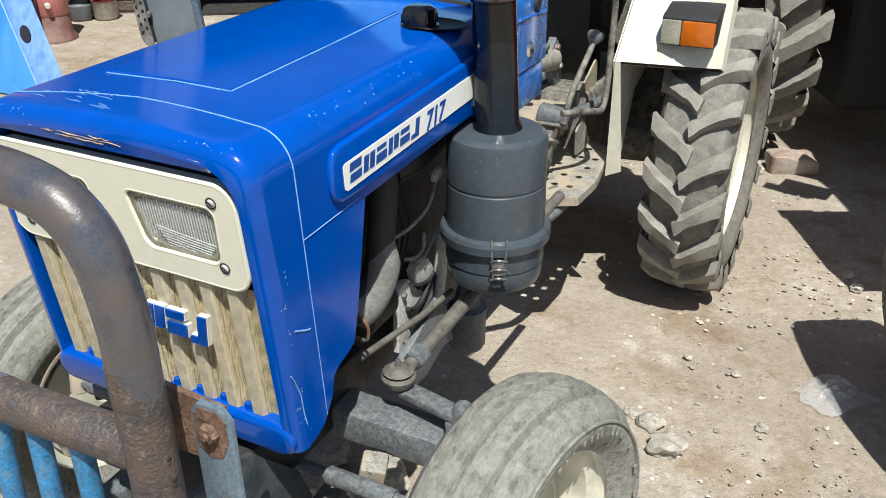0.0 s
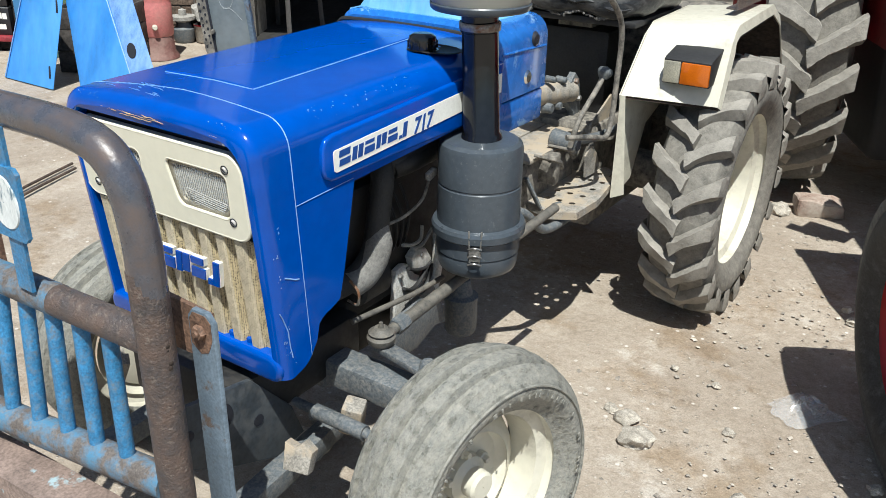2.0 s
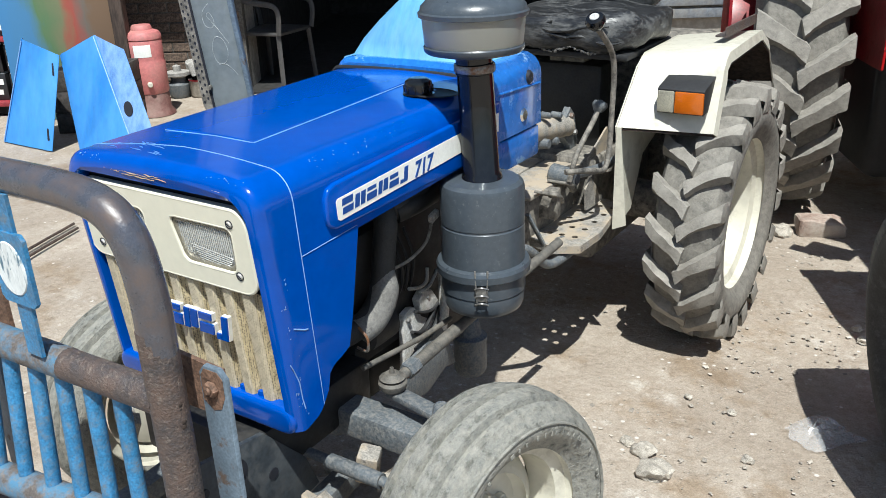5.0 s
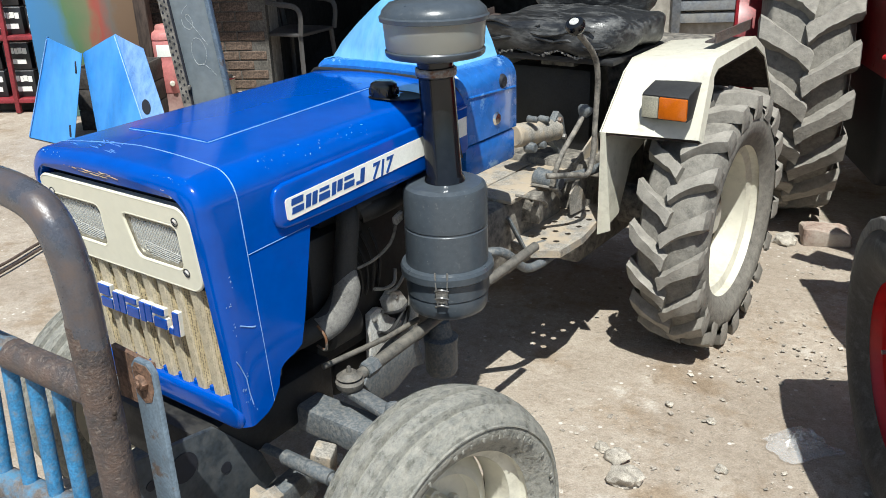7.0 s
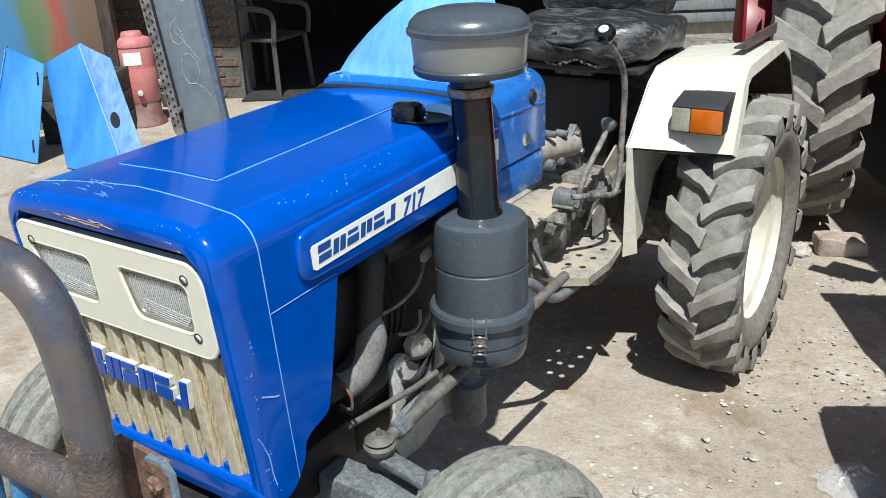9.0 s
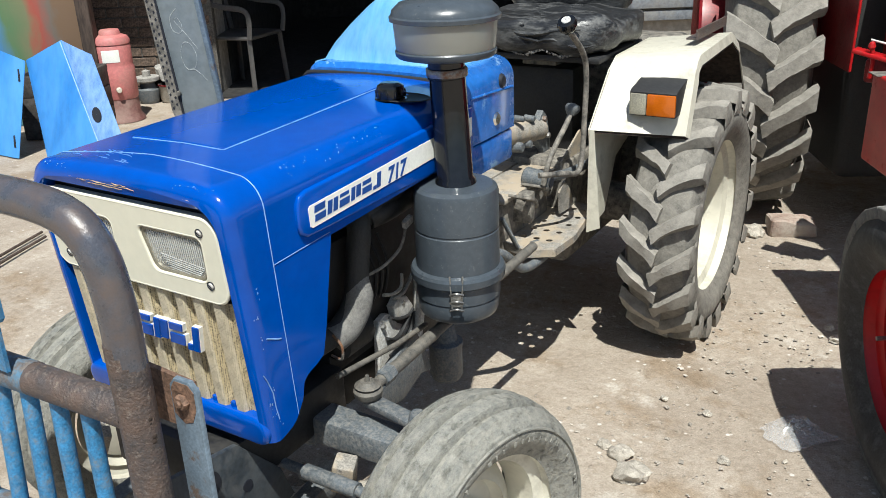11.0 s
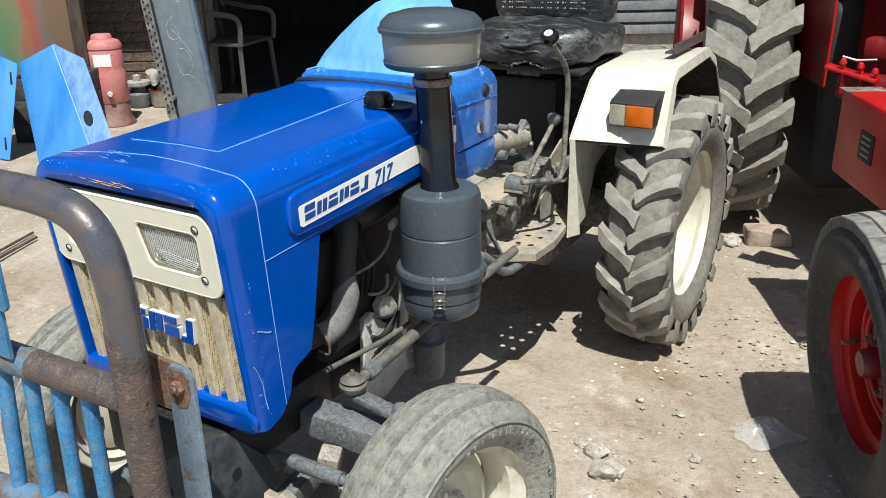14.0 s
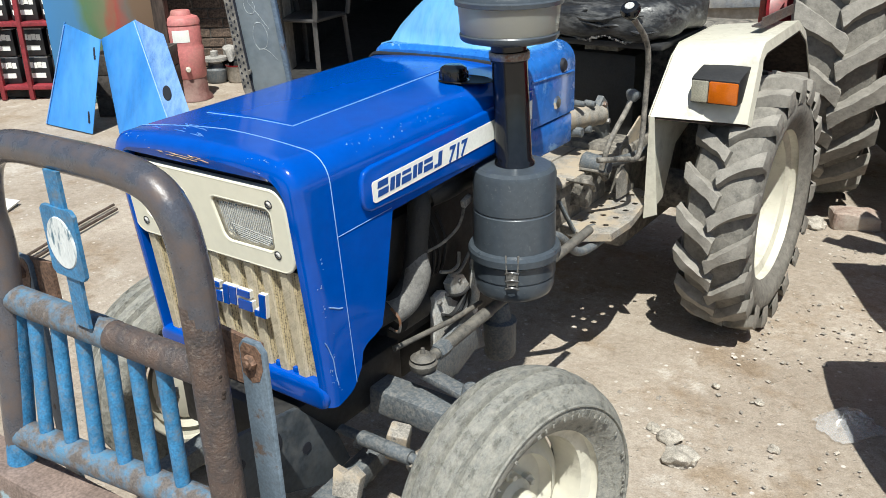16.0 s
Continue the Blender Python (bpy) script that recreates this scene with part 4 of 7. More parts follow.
part("bowl", lathe(B(), [(0.097, 1.119), (0.099, 1.125), (0.103, 1.176), (0.101, 1.176), (0.097, 1.125), (0.095, 1.119)], Matrix.Translation((SX, AY, 0)), 56), M["bowl_glass"], pc, "dusty clear plastic bowl")
part("inner_core", lathe(B(), [(0.036, 1.10), (0.036, 1.178)], Matrix.Translation((SX, AY, 0)), 40), M["clear"], pc, "pale core behind the clear bowl")
part("vane_ring", lathe(B(), [(0.092, 1.122), (0.060, 1.132), (0.058, 1.172), (0.092, 1.174)], Matrix.Translation((SX, AY, 0)), 40), M["clear"], pc)
part("lid", lathe(B(), [(0.100, 1.174), (0.109, 1.176), (0.110, 1.184), (0.106, 1.187), (0.104, 1.196), (0.090, 1.209), (0.060, 1.217), (0.001, 1.220)], Matrix.Translation((SX, AY, 0)), 56), M["dark_grey"], pc)
part("support_plate", prism(B(), [(0.37, 0.86), (0.43, 0.86), (0.41, 0.93), (0.35, 1.06), (0.34, 1.06)], 0.004, facing_left(0.262)), M["black_matte"], tractor, "black flat bracket behind the stack")


M["scrape"] = mat("scraped_bare_filler", (0.44, 0.36, 0.25), 0.8, vary=0.4, scale=90)
M["glint_streak"] = mat("pale_glint_blue", (0.09, 0.24, 0.58), 0.6, vary=0.2, scale=60)
# scratches and chips in the hood paint
random.seed(21)
chips = B()


def chip(p, n, s):
    """A thin ragged flake lying on the paint."""
    z = Vector(n).normalized()
    x = z.orthogonal().normalized()
    y = z.cross(x)
    k = random.randint(5, 7)
    a0 = random.random() * 6.28
    vs = [chips.verts.new(Vector(p) + z * 0.0006 + (x * math.cos(a0 + 6.28 * i / k) * s * (0.4 + random.random()) + y * math.sin(a0 + 6.28 * i / k) * s * (0.3 + 0.6 * random.random()))) for i in range(k)]
    chips.faces.new(vs)


for k in range(38):
    y = -0.17 + 0.42 * random.random() ** 1.1
    a = radians(30 + 34 * random.random())
    chip((HW - RC + RC * math.cos(a), y, hood_top(y) - RC + RC * math.sin(a)), (math.cos(a), 0, math.sin(a)), 0.0007 + 0.0014 * random.random() ** 2)
for k in range(60):
    x = -0.20 + 0.42 * random.random()
    a = radians(35 + 25 * random.random())
    chip((x, FRONT + RF - RF * math.cos(a), hood_top(-0.28) + 0.004 - RF + RF * math.sin(a)), (0, -math.cos(a), math.sin(a)), 0.0006 + 0.0013 * random.random())
for k in range(26):
    z = 0.54 + 0.30 * random.random()
    chip((HW + 0.0, -0.262 + 0.012 * math.sin(z * 40) + 0.012 * random.random(), z), (1, 0, 0), 0.0008 + 0.0018 * random.random())
o = part("paint_wear", rake(chips), M["pale_blue"], hood, "small pale chips in the paint", smooth=False, weld=False)
o["kind"] = "stuff"
rnd = random.Random(29)
for xa, xb, za, zb in ((-0.095, 0.045, 0.9755, 0.9715), (-0.07, 0.015, 0.9705, 0.969), (0.005, -0.022, 0.9735, 0.990), (-0.02, 0.035, 0.9765, 0.9755), (-0.12, -0.075, 0.9745, 0.9735)):
    pts = [(xa + (xb - xa) * i / 8, za + (zb - za) * i / 8 + 0.0022 * (rnd.random() - 0.5)) for i in range(9)]
    part("scrape", tube(B(), [(x, FRONT + 0.0007 + 0.30 * max(0.0, z - 0.9755), z) for x, z in pts], [0.0003 + 0.0018 * rnd.random() ** 1.5 for i in range(9)], 6, 0.6), M["scrape"], hood, "scrape through the paint on the front edge")
part("scratch", tube(B(), [(HW + 0.0003, -0.228, 0.722), (HW + 0.0003, -0.202, 0.709), (HW + 0.0003, -0.194, 0.707)], 0.0014, 6), M["pale_blue"], hood)
part("scratch", tube(B(), [(HW + 0.0003, -0.246, 0.66), (HW + 0.0003, -0.240, 0.648), (HW + 0.0003, -0.229, 0.618), (HW + 0.0003, -0.226, 0.585), (HW + 0.0003, -0.221, 0.56)], 0.0010, 6), M["pale_blue"], hood)

part("scratch", tube(B(), [(0.15, FRONT + 0.001, 0.9735), (0.17, FRONT + 0.001, 0.9725), (0.203, FRONT + 0.002, 0.967)], 0.0006, 6), M["cream_panel"], hood)
# Pale streaks painted for a bright reflection on top of the nose.
rnd = random.Random(17)
for k in range(16):
    x_, y_ = -0.17 + 0.15 * rnd.random(), -0.255 + 0.055 * rnd.random()
    l_ = 0.012 + 0.03 * rnd.random()
    part("glint_streak", tube(B(), [(x_, y_, top_at(x_, y_) + 0.0002), (x_ + l_ * 0.5, y_ - 0.004 * rnd.random(), top_at(x_ + l_ * 0.5, y_) + 0.0004), (x_ + l_, y_ - 0.006, top_at(x_ + l_, y_) + 0.0002)], [0.0006, 0.0018, 0.0006], 6, 0.35), M["glint_streak"], hood)

# wheels of the blue tractor
def make_wheel(name, label, centre, n, R, W, rim, kind, spin=0.0, tyre_m="tyre", rim_m="cream", dish=0.0, lug=None, sense=1, nuts=5, nut_r=0.055, hub=(0.036, 0.05), parent=None):
    wm = wheel_pose(centre, n, spin)
    w = new(name)
    w.parent = parent or tractor
    w.matrix_local = wm
    w["label"] = label
    bm = B()
    if lug:
        tyre_lathe(bm, R, W, rim, (), 0.016, 0.20)
        tread_bars(w, R, W, *lug, sense, M[tyre_m])
    else:
        tyre_lathe(bm, R, W, rim, kind, 0.016, 0.26, 144)
        for v in bm.verts:
            k_ = math.hypot(v.co.x, v.co.y)
            if k_ > rim + 0.02:
                q_ = math.atan2(v.co.y, v.co.x)
                f_ = 1 + (0.0030 * noise.noise(Vector((q_ * 9, v.co.z * 42, 4))) + 0.0045 * noise.noise(Vector((q_ * 22, v.co.z * 90, 9)))) * (1.0 if k_ > R - 0.02 else 0.35)
                v.co.x *= f_
                v.co.y *= f_
    part("tyre", bm, M["tyre_side"] if lug else M[tyre_m], w, "dusty rubber tyre with a worn tread", weld=False, sharp=32)
    part("rim", rim_lathe(B(), rim, W, dish, hub[0]), M[rim_m], w)
    h = lathe(B(), [(hub[0] * 1.6, dish - 0.034), (hub[0] * 1.5, dish - 0.01), (hub[0], dish), (hub[0] * 0.98, dish + hub[1] * 0.8), (hub[0] * 0.8, dish + hub[1]), (0.001, dish + hub[1])], None, 28)
    part("hub_cap", h, M["cream"] if rim_m == "cream" else M["red_dark"], w, "worn hub cap")
    if rim_m != "cream":
        part("hub_flange", lathe(B(), [(nut_r + 0.024, dish - 0.034), (nut_r + 0.022, dish - 0.010), (hub[0], dish - 0.006)], None, 36), M["red_dark"], w, "dull red hub flange")
    for k in range(nuts):
        a = 2 * math.pi * k / nuts
        c_ = Vector((nut_r * math.cos(a), nut_r * math.sin(a), dish - 0.036 if rim_m == "cream" else dish - 0.008))
        nb = lathe(B(), [(0.014, 0), (0.0135, 0.018), (0.009, 0.02), (0.007, 0.03), (0.001, 0.031)], Matrix.Translation(c_), 6)
        part("wheel_nut", nb, M["cream"] if rim_m == "cream" else M["rust"], w)
    vs = B()
    tube(vs, smooth_path([(0.0, rim - 0.030, W * 0.10), (0.0, rim - 0.055, W * 0.16), (0.0, rim - 0.060, W * 0.30)]), 0.006, 8)
    part("valve_stem", vs, M["steel"], w, "small brass-coloured valve stem")
    return w


front_left = make_wheel("front_wheel", "front wheel with a worn ribbed tyre and cream rim", (0.495, 0.0, 0.250), (1, -0.20, 0.05), 0.282, 0.178, 0.190, ((0.047, 0.0065), (0.0, 0.0065), (-0.047, 0.0065)), tyre_m="tyre_front", dish=0.0, nut_r=0.056, hub=(0.032, 0.03))
front_right = make_wheel("front_wheel", "front wheel with a worn ribbed tyre and cream rim", (-0.495, 0.0, 0.250), (-1, 0.20, 0.05), 0.282, 0.178, 0.190, ((0.047, 0.0065), (0.0, 0.0065), (-0.047, 0.0065)), tyre_m="tyre_front", dish=0.0, nut_r=0.056, hub=(0.032, 0.03))
make_wheel("rear_wheel", "rear wheel with deep dusty tread bars and cream rim", (0.472, 1.535, 0.405), (1, 0, 0), 0.390, 0.218, 0.258, (), spin=7, dish=-0.03, lug=(19, 0.031, 0.048, 0.20), sense=1, nuts=6, nut_r=0.10, hub=(0.06, 0.05))
make_wheel("rear_wheel", "rear wheel with deep dusty tread bars and cream rim", (-0.472, 1.535, 0.405), (-1, 0, 0), 0.390, 0.218, 0.258, (), spin=7, dish=-0.03, lug=(19, 0.031, 0.048, 0.20), sense=-1, nuts=6, nut_r=0.10, hub=(0.06, 0.05))

for w_ in (front_left, front_right):
    part("sidewall_ring", lathe(B(), [(0.236, 0.0915), (0.2375, 0.0955), (0.2405, 0.0955), (0.242, 0.0915)], None, 72), M["tyre_front"], w_)
    txt = B()
    rn = random.Random(3)
    for a0_, n_, h_ in ((28, 9, 0.013), (62, 11, 0.011), (150, 9, 0.013), (185, 11, 0.011), (270, 9, 0.013), (305, 11, 0.011)):
        for k in range(n_):
            box(txt, (0.221, 0, 0.0970), (h_ * 0.75, 0.0048 * (0.5 + 0.7 * rn.random()), 0.0022), None, 0.0006, 1)
            fresh = [v for v in txt.verts if not v.tag]
            m_ = Matrix.Rotation(radians(a0_ + 2.6 * k), 4, "Z")
            for v in fresh:
                v.co = m_ @ v.co
                v.tag = True
    o = part("raised_print", txt, M["tyre_front"], w_, "raised unreadable print on the sidewall")
    o["kind"] = "stuff"


# mudguards
def fender_sheet(xi, xo, thick=0.004):
    """Bent sheet over the wheel: a sloping front, a flat top and a sloping back, with a lip turned down outside."""
    path_i = [(1.130, 0.757), (1.275, 0.905), (1.300, 0.925), (1.335, 0.937), (1.64, 0.945), (1.78, 0.90), (1.90, 0.76)]
    path_o = [(1.248, 0.735), (1.300, 0.905), (1.318, 0.935), (1.345, 0.952), (1.69, 0.966), (1.80, 0.915), (1.92, 0.77)]
    bm = B()
    K = 8
    rows = []
    for (yi, zi), (yo, zo) in zip(path_i, path_o):
        row = [bm.verts.new((xi + (xo - xi) * t, yi + (yo - yi) * t, zi + (zo - zi) * t)) for t in [j / K for j in range(K + 1)]]
        rows.append(row)
    for A, C in zip(rows, rows[1:]):
        for i in range(K):
            bm.faces.new((A[i], A[i + 1], C[i + 1], C[i]))
    sgn = 1 if xo > xi else -1
    # outer lip
    lip = [bm.verts.new((r[-1].co.x + sgn * 0.006, r[-1].co.y + (0.02 if i < 2 else 0.0), r[-1].co.z - (0.012 if i < 1 else 0.03))) for i, r in enumerate(rows)]
    for i in range(len(rows) - 1):
        bm.faces.new((rows[i][-1], rows[i + 1][-1], lip[i + 1], lip[i]))
    bmesh.ops.recalc_face_normals(bm, faces=bm.faces)
    bmesh.ops.solidify(bm, geom=bm.faces[:], thickness=thick)
    return bm


for sgn in (1, -1):
    fd = part("mudguard", fender_sheet(sgn * 0.267, sgn * 0.512), M["cream"], tractor, "cream sheet metal mudguard with scuffed dusty top", sharp=30)
    # Rust brown sheet below, painted darker to deepen the shade under the guard.
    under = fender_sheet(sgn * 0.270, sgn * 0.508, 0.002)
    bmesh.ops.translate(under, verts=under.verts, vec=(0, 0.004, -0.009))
    part("underside", under, M["rust_dark"], fd, "rust brown underside of the mudguard, darkened as shade", sharp=30)
    skirt = B()
    prism(skirt, [(1.130, 0.757), (1.275, 0.905), (1.335, 0.937), (1.64, 0.945), (1.78, 0.90), (1.90, 0.76), (1.90, 0.62), (1.60, 0.70), (1.36, 0.62), (1.28, 0.46), (1.19, 0.44)], 0.004, facing_left(sgn * 0.263 - 0.002))
    part("skirt", skirt, M["cream"], fd)
    fl = B()
    prism(fl, [(0.0, 0.44), (0.042, 0.46), (0.014, 0.757), (0.0, 0.757)], 0.004, Matrix(((sgn, 0, 0, sgn * 0.266), (0, 0, 1, 1.128), (0, 1, 0, 0), (0, 0, 0, 1))))
    part("skirt_flange", fl, M["cream"], fd)
    rail = B()
    box(rail, (sgn * 0.455, 1.60, 0.978), (0.032, 0.26, 0.005), (2, 0, sgn * -4))
    box(rail, (sgn * 0.470, 1.60, 0.990), (0.005, 0.26, 0.030), (2, 0, sgn * -4))
    part("angle_bar", rail, M["rust_steel"], fd, "short rusty angle iron on the mudguard")
    # indicator lamp, a wedge housing on the sloping front
    x0_, x1_ = (0.362, 0.496) if sgn > 0 else (-0.496, -0.362)
    ind = part("indicator", prism(B(), [(1.232, 0.800), (1.190, 0.798), (1.186, 0.866), (1.196, 0.872), (1.285, 0.892)], x1_ - x0_, facing_left(x0_), 0.002), M["black_matte"], tractor, "black boxed indicator lamp with clear and amber lens")
    xm = x0_ + 0.050 if sgn > 0 else x1_ - 0.050
    for a_, b_, mm, lb in ((min(x0_, xm), max(x0_, xm), "ind_clear", "cloudy clear half of the lens"), (xm, x1_, "amber", "amber half of the lens")) if sgn > 0 else ((x0_, xm, "amber", "amber half of the lens"), (xm, x1_, "clear", "cloudy clear half of the lens")):
        part("lamp_lens", prism(B(), rrect(a_ + 0.001, 0.801, b_ - 0.001, 0.862, 0.004), 0.009, facing_front(1.190), 0.003), M[mm], ind, lb)


M["plate"] = mat("dirty_step_plate", (0.35, 0.325, 0.285), 0.65, vary=0.3, scale=30, spots=(0.37, 0.305, 0.225), spot_scale=11, spot_amount=0.5, spot_soft=0.06, dust=(0.10, 0.09, 0.08), dust_amount=0.36, dust_scale=40, dust_soft=0.05, bump=0.3, bump_scale=80)


# ---------------------------------------------------------------- front guard of the tractor
GY0 = -0.517                                # plane of the hoop at its left post; the other side stands a little further out


def gy(x, z):
    """The guard is bent: its far side and foot stand out further."""
    return GY0 - 0.040 * (0.27 - x) / 0.5 * (0.45 + 1.1 * max(0.0, 0.75 - z) / 0.27)


def gp(x, z, off=0.0):
    return (x, gy(x, z) + off, z)


hoop = [(0.272, 0.10), (0.272, 0.45), (0.273, 0.80), (0.271, 0.925), (0.246, 1.006), (0.178, 1.040), (0.02, 1.046), (-0.130, 1.040), (-0.198, 1.002), (-0.227, 0.92), (-0.230, 0.80), (-0.231, 0.45), (-0.231, 0.10)]
guard = part("front_guard", tube(B(), smooth_path([gp(x, max(z, 0.40)) if z > 0.3 else (x, gy(x, 0.45), z) for x, z in hoop], 7), 0.0265, 20), M["hoop_steel"], tractor, "bent steel tube hoop guard, dark grey with rust brown patches")
part("worn_post", tube(B(), [gp(0.272, 0.42), gp(0.2725, 0.6), gp(0.273, 0.80), gp(0.2722, 0.865)], 0.0269, 20), M["rust_steel"], guard, "rust brown lower part of the post")
part("guard_rail", tube(B(), [gp(-0.22, 0.750), gp(0.0, 0.750), gp(0.262, 0.750)], 0.0255, 18), M["rust_steel"], guard)
part("guard_rail", tube(B(), [gp(-0.22, 0.750, 0.0005), gp(-0.04, 0.750, 0.0005), gp(0.055, 0.750, 0.0005)], 0.0262, 18), M["guard_dusty"], guard, "chipped blue paint on the middle rail")
part("guard_rail", tube(B(), [gp(-0.225, 0.488), gp(0.0, 0.488), gp(0.255, 0.488)], 0.027, 18), M["guard_dusty"], guard, "chipped blue lower rail")
for k in range(6):
    x = -0.158 + 0.0662 * k
    part("guard_bar", tube(B(), [gp(x, 0.50), gp(x - 0.006, 0.735)], 0.0125, 12), M["guard_blue"], guard, "chipped blue upright bar")
part("post_foot", tube(B(), [gp(-0.2305, 0.43, -0.001), gp(-0.2305, 0.74, -0.001)], 0.0272, 18), M["guard_blue"], guard, "chipped blue lower part of the post")
# centre strap with the round white disc
part("strap", prism(B(), [(0.002, 0.770), (0.038, 0.770), (0.040, 0.865), (0.004, 0.865)], 0.006, facing_front(GY0 - 0.030)), M["guard_blue"], guard)
part("strap", prism(B(), [(0.004, 0.965), (0.040, 0.965), (0.040, 1.030), (0.004, 1.030)], 0.006, facing_front(GY0 - 0.030)), M["guard_blue"], guard)
badge = part("badge_plate", prism(B(), [(-0.014, 0.858), (0.056, 0.858), (0.064, 0.866), (0.064, 0.965), (0.056, 0.973), (-0.014, 0.973), (-0.022, 0.965), (-0.022, 0.866)], 0.007, facing_front(GY0 - 0.033)), M["guard_blue"], guard, "blue plate with a round white disc")
M["disc"] = mat("flaking_white_disc", (0.72, 0.75, 0.74), 0.6, vary=0.1, scale=20, spots=(0.10, 0.17, 0.22), spot_scale=24, spot_amount=0.44, streak=(2.2, 1, 0.6))
part("disc", lathe(B(), [(0.001, 0.0018), (0.035, 0.0018), (0.036, 0.0)], facing_front(GY0 - 0.040) @ Matrix.Translation((0.021, 0.916, 0)) @ Matrix.Diagonal((1, 1.18, 1, 1)), 40), M["disc"], badge, "flaking white disc with dark scrawl")
# welded tab, strap and bolt on the camera side of the post
wb = B()
for i in range(12):
    lump = bmesh.ops.create_icosphere(wb, subdivisions=2, radius=0.0042 + 0.002 * random.random(), matrix=Matrix.Translation((0.2925 + 0.003 * random.random(), GY0 - 0.002 + 0.003 * random.random(), 0.708 + 0.0072 * i)))
o = part("weld_bead", wb, M["rust_dark"], guard, "lumpy rusted weld", weld=False, sharp=60)
o["kind"] = "stuff"
for sx in (1, -1):
    part("side_tab", prism(B(), [(-0.050, 0.704), (0.020, 0.706), (0.044, 0.726), (0.044, 0.786), (-0.050, 0.792)], 0.008, Matrix(((sx, 0, 0, sx * 0.272 + 0.012), (0, 0, -1, GY0 + 0.062), (0, 1, 0, 0), (0, 0, 0, 1)))), M["rust"], guard, "rust brown welded tab")
    strap = prism(B(), [(-0.026, 0.27), (0.026, 0.27), (0.026, 0.778), (0.014, 0.792), (-0.016, 0.792), (-0.026, 0.780)], 0.009, Matrix(((1, 0, 0, sx * 0.306 + 0.011), (0, 0, -1, GY0 + 0.054), (0, 1, 0, 0), (0, 0, 0, 1))), 0.002)
    part("side_strap", strap, M["guard_grey"], guard, "grey-blue steel strap with rust patches")
    part("rust_patch", prism(B(), [(-0.022, 0.735), (-0.004, 0.722), (0.012, 0.728), (0.022, 0.75), (0.022, 0.778), (0.012, 0.788), (-0.014, 0.788), (-0.022, 0.776)], 0.001, Matrix(((1, 0, 0, sx * 0.306 + 0.011), (0, 0, -1, GY0 + 0.0451), (0, 1, 0, 0), (0, 0, 0, 1)))), M["rust"], guard, "rusted top of the strap")
    bl = B()
    cyl(bl, (sx * 0.306 + 0.011, GY0 + 0.045, 0.760), (sx * 0.306 + 0.011, GY0 + 0.035, 0.760), 0.0125, 0.0118, 6, 0.002)
    cyl(bl, (sx * 0.306 + 0.011, GY0 + 0.035, 0.760), (sx * 0.306 + 0.011, GY0 + 0.0315, 0.760), 0.006, 0.005, 14, 0.001)
    part("bolt", bl, M["rust"], guard, "rusty hexagonal bolt")
# channel beam before the guard
ch = B()
BM_ = Matrix.Translation((-0.12, -0.600, 0)) @ pose(0, 0, 0, 0, 0, 2.5)
box(ch, (0, -0.030, 0.345), (0.66, 0.010, 0.17), None, 0.003)
box(ch, (0, 0.004, 0.430), (0.66, 0.076, 0.010), None, 0.003)
box(ch, (0, 0.004, 0.262), (0.66, 0.076, 0.010), None, 0.003)
xf(ch, BM_)
M["beam"] = mat("flaking_beam_paint", (0.25, 0.185, 0.155), 0.7, vary=0.25, scale=20, spots=(0.30, 0.39, 0.42), spot_scale=9, spot_amount=0.40, spot_soft=0.02, bump=0.3, bump_scale=60)
part("bumper_beam", ch, M["beam"], guard, "steel channel with flaking pale blue paint and rust")
for sx in (1, -1):
    st = B()
    box(st, (sx * 0.180, -0.22, 0.262), (0.045, 0.36, 0.045), (4, 0, sx * 2), 0.003)
    part("guard_stay", st, M["grey_iron"], guard, "grey steel stay running back under the front axle")

# ---------------------------------------------------------------- front axle and steering
M["slate"] = mat("dark_slate_paint", (0.040, 0.050, 0.060), 0.55, vary=0.25, scale=12, dust=(0.085, 0.088, 0.088), dust_amount=0.42, dust_scale=30, dust_soft=0.15)
ax = part("front_axle", box(B(), (0, 0.0, 0.392), (0.74, 0.070, 0.062), None, 0.008), M["grey_iron"], tractor, "grey cast front axle beam")
part("axle_sleeve", box(B(), (0, 0.0, 0.392), (0.30, 0.086, 0.076), None, 0.010), M["grey_iron"], ax)
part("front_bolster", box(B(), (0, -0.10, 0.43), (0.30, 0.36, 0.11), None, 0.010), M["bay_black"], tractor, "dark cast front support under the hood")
for sx in (1, -1):
    k = B()
    cyl(k, (sx * 0.385, 0.0, 0.30), (sx * 0.385, 0.0, 0.455), 0.030, None, 20, 0.004)
    cyl(k, (sx * 0.385, 0.0, 0.285), (sx * 0.445, 0.01, 0.285), 0.026, None, 18, 0.004)
    part("king_pin", k, M["grey_iron"], ax)
    arm = B()
    box(arm, (sx * 0.318, 0.014, 0.462), (0.150, 0.036, 0.015), (0, 0, sx * -11), 0.004)
    cyl(arm, (sx * 0.385, 0, 0.455), (sx * 0.385, 0, 0.49), 0.021, 0.016, 16, 0.004)
    part("steering_arm", arm, M["grey_iron"], ax)
joint = B()
cyl(joint, (0.251, 0.025, 0.470), (0.251, 0.025, 0.492), 0.028, 0.030, 24, 0.005)
cyl(joint, (0.251, 0.025, 0.492), (0.251, 0.025, 0.508), 0.027, 0.020, 24, 0.006)
cyl(joint, (0.251, 0.025, 0.506), (0.251, 0.025, 0.520), 0.006, 0.004, 10)
link = part("drag_link", tube(B(), [(0.252, 0.035, 0.484), (0.262, 0.42, 0.512), (0.27, 0.75, 0.535)], 0.0125, 14), M["rod"], tractor, "steel drag link with ball joints")
part("ball_joint", joint, M["rod"], link, "worn ball joint with a grease nipple")
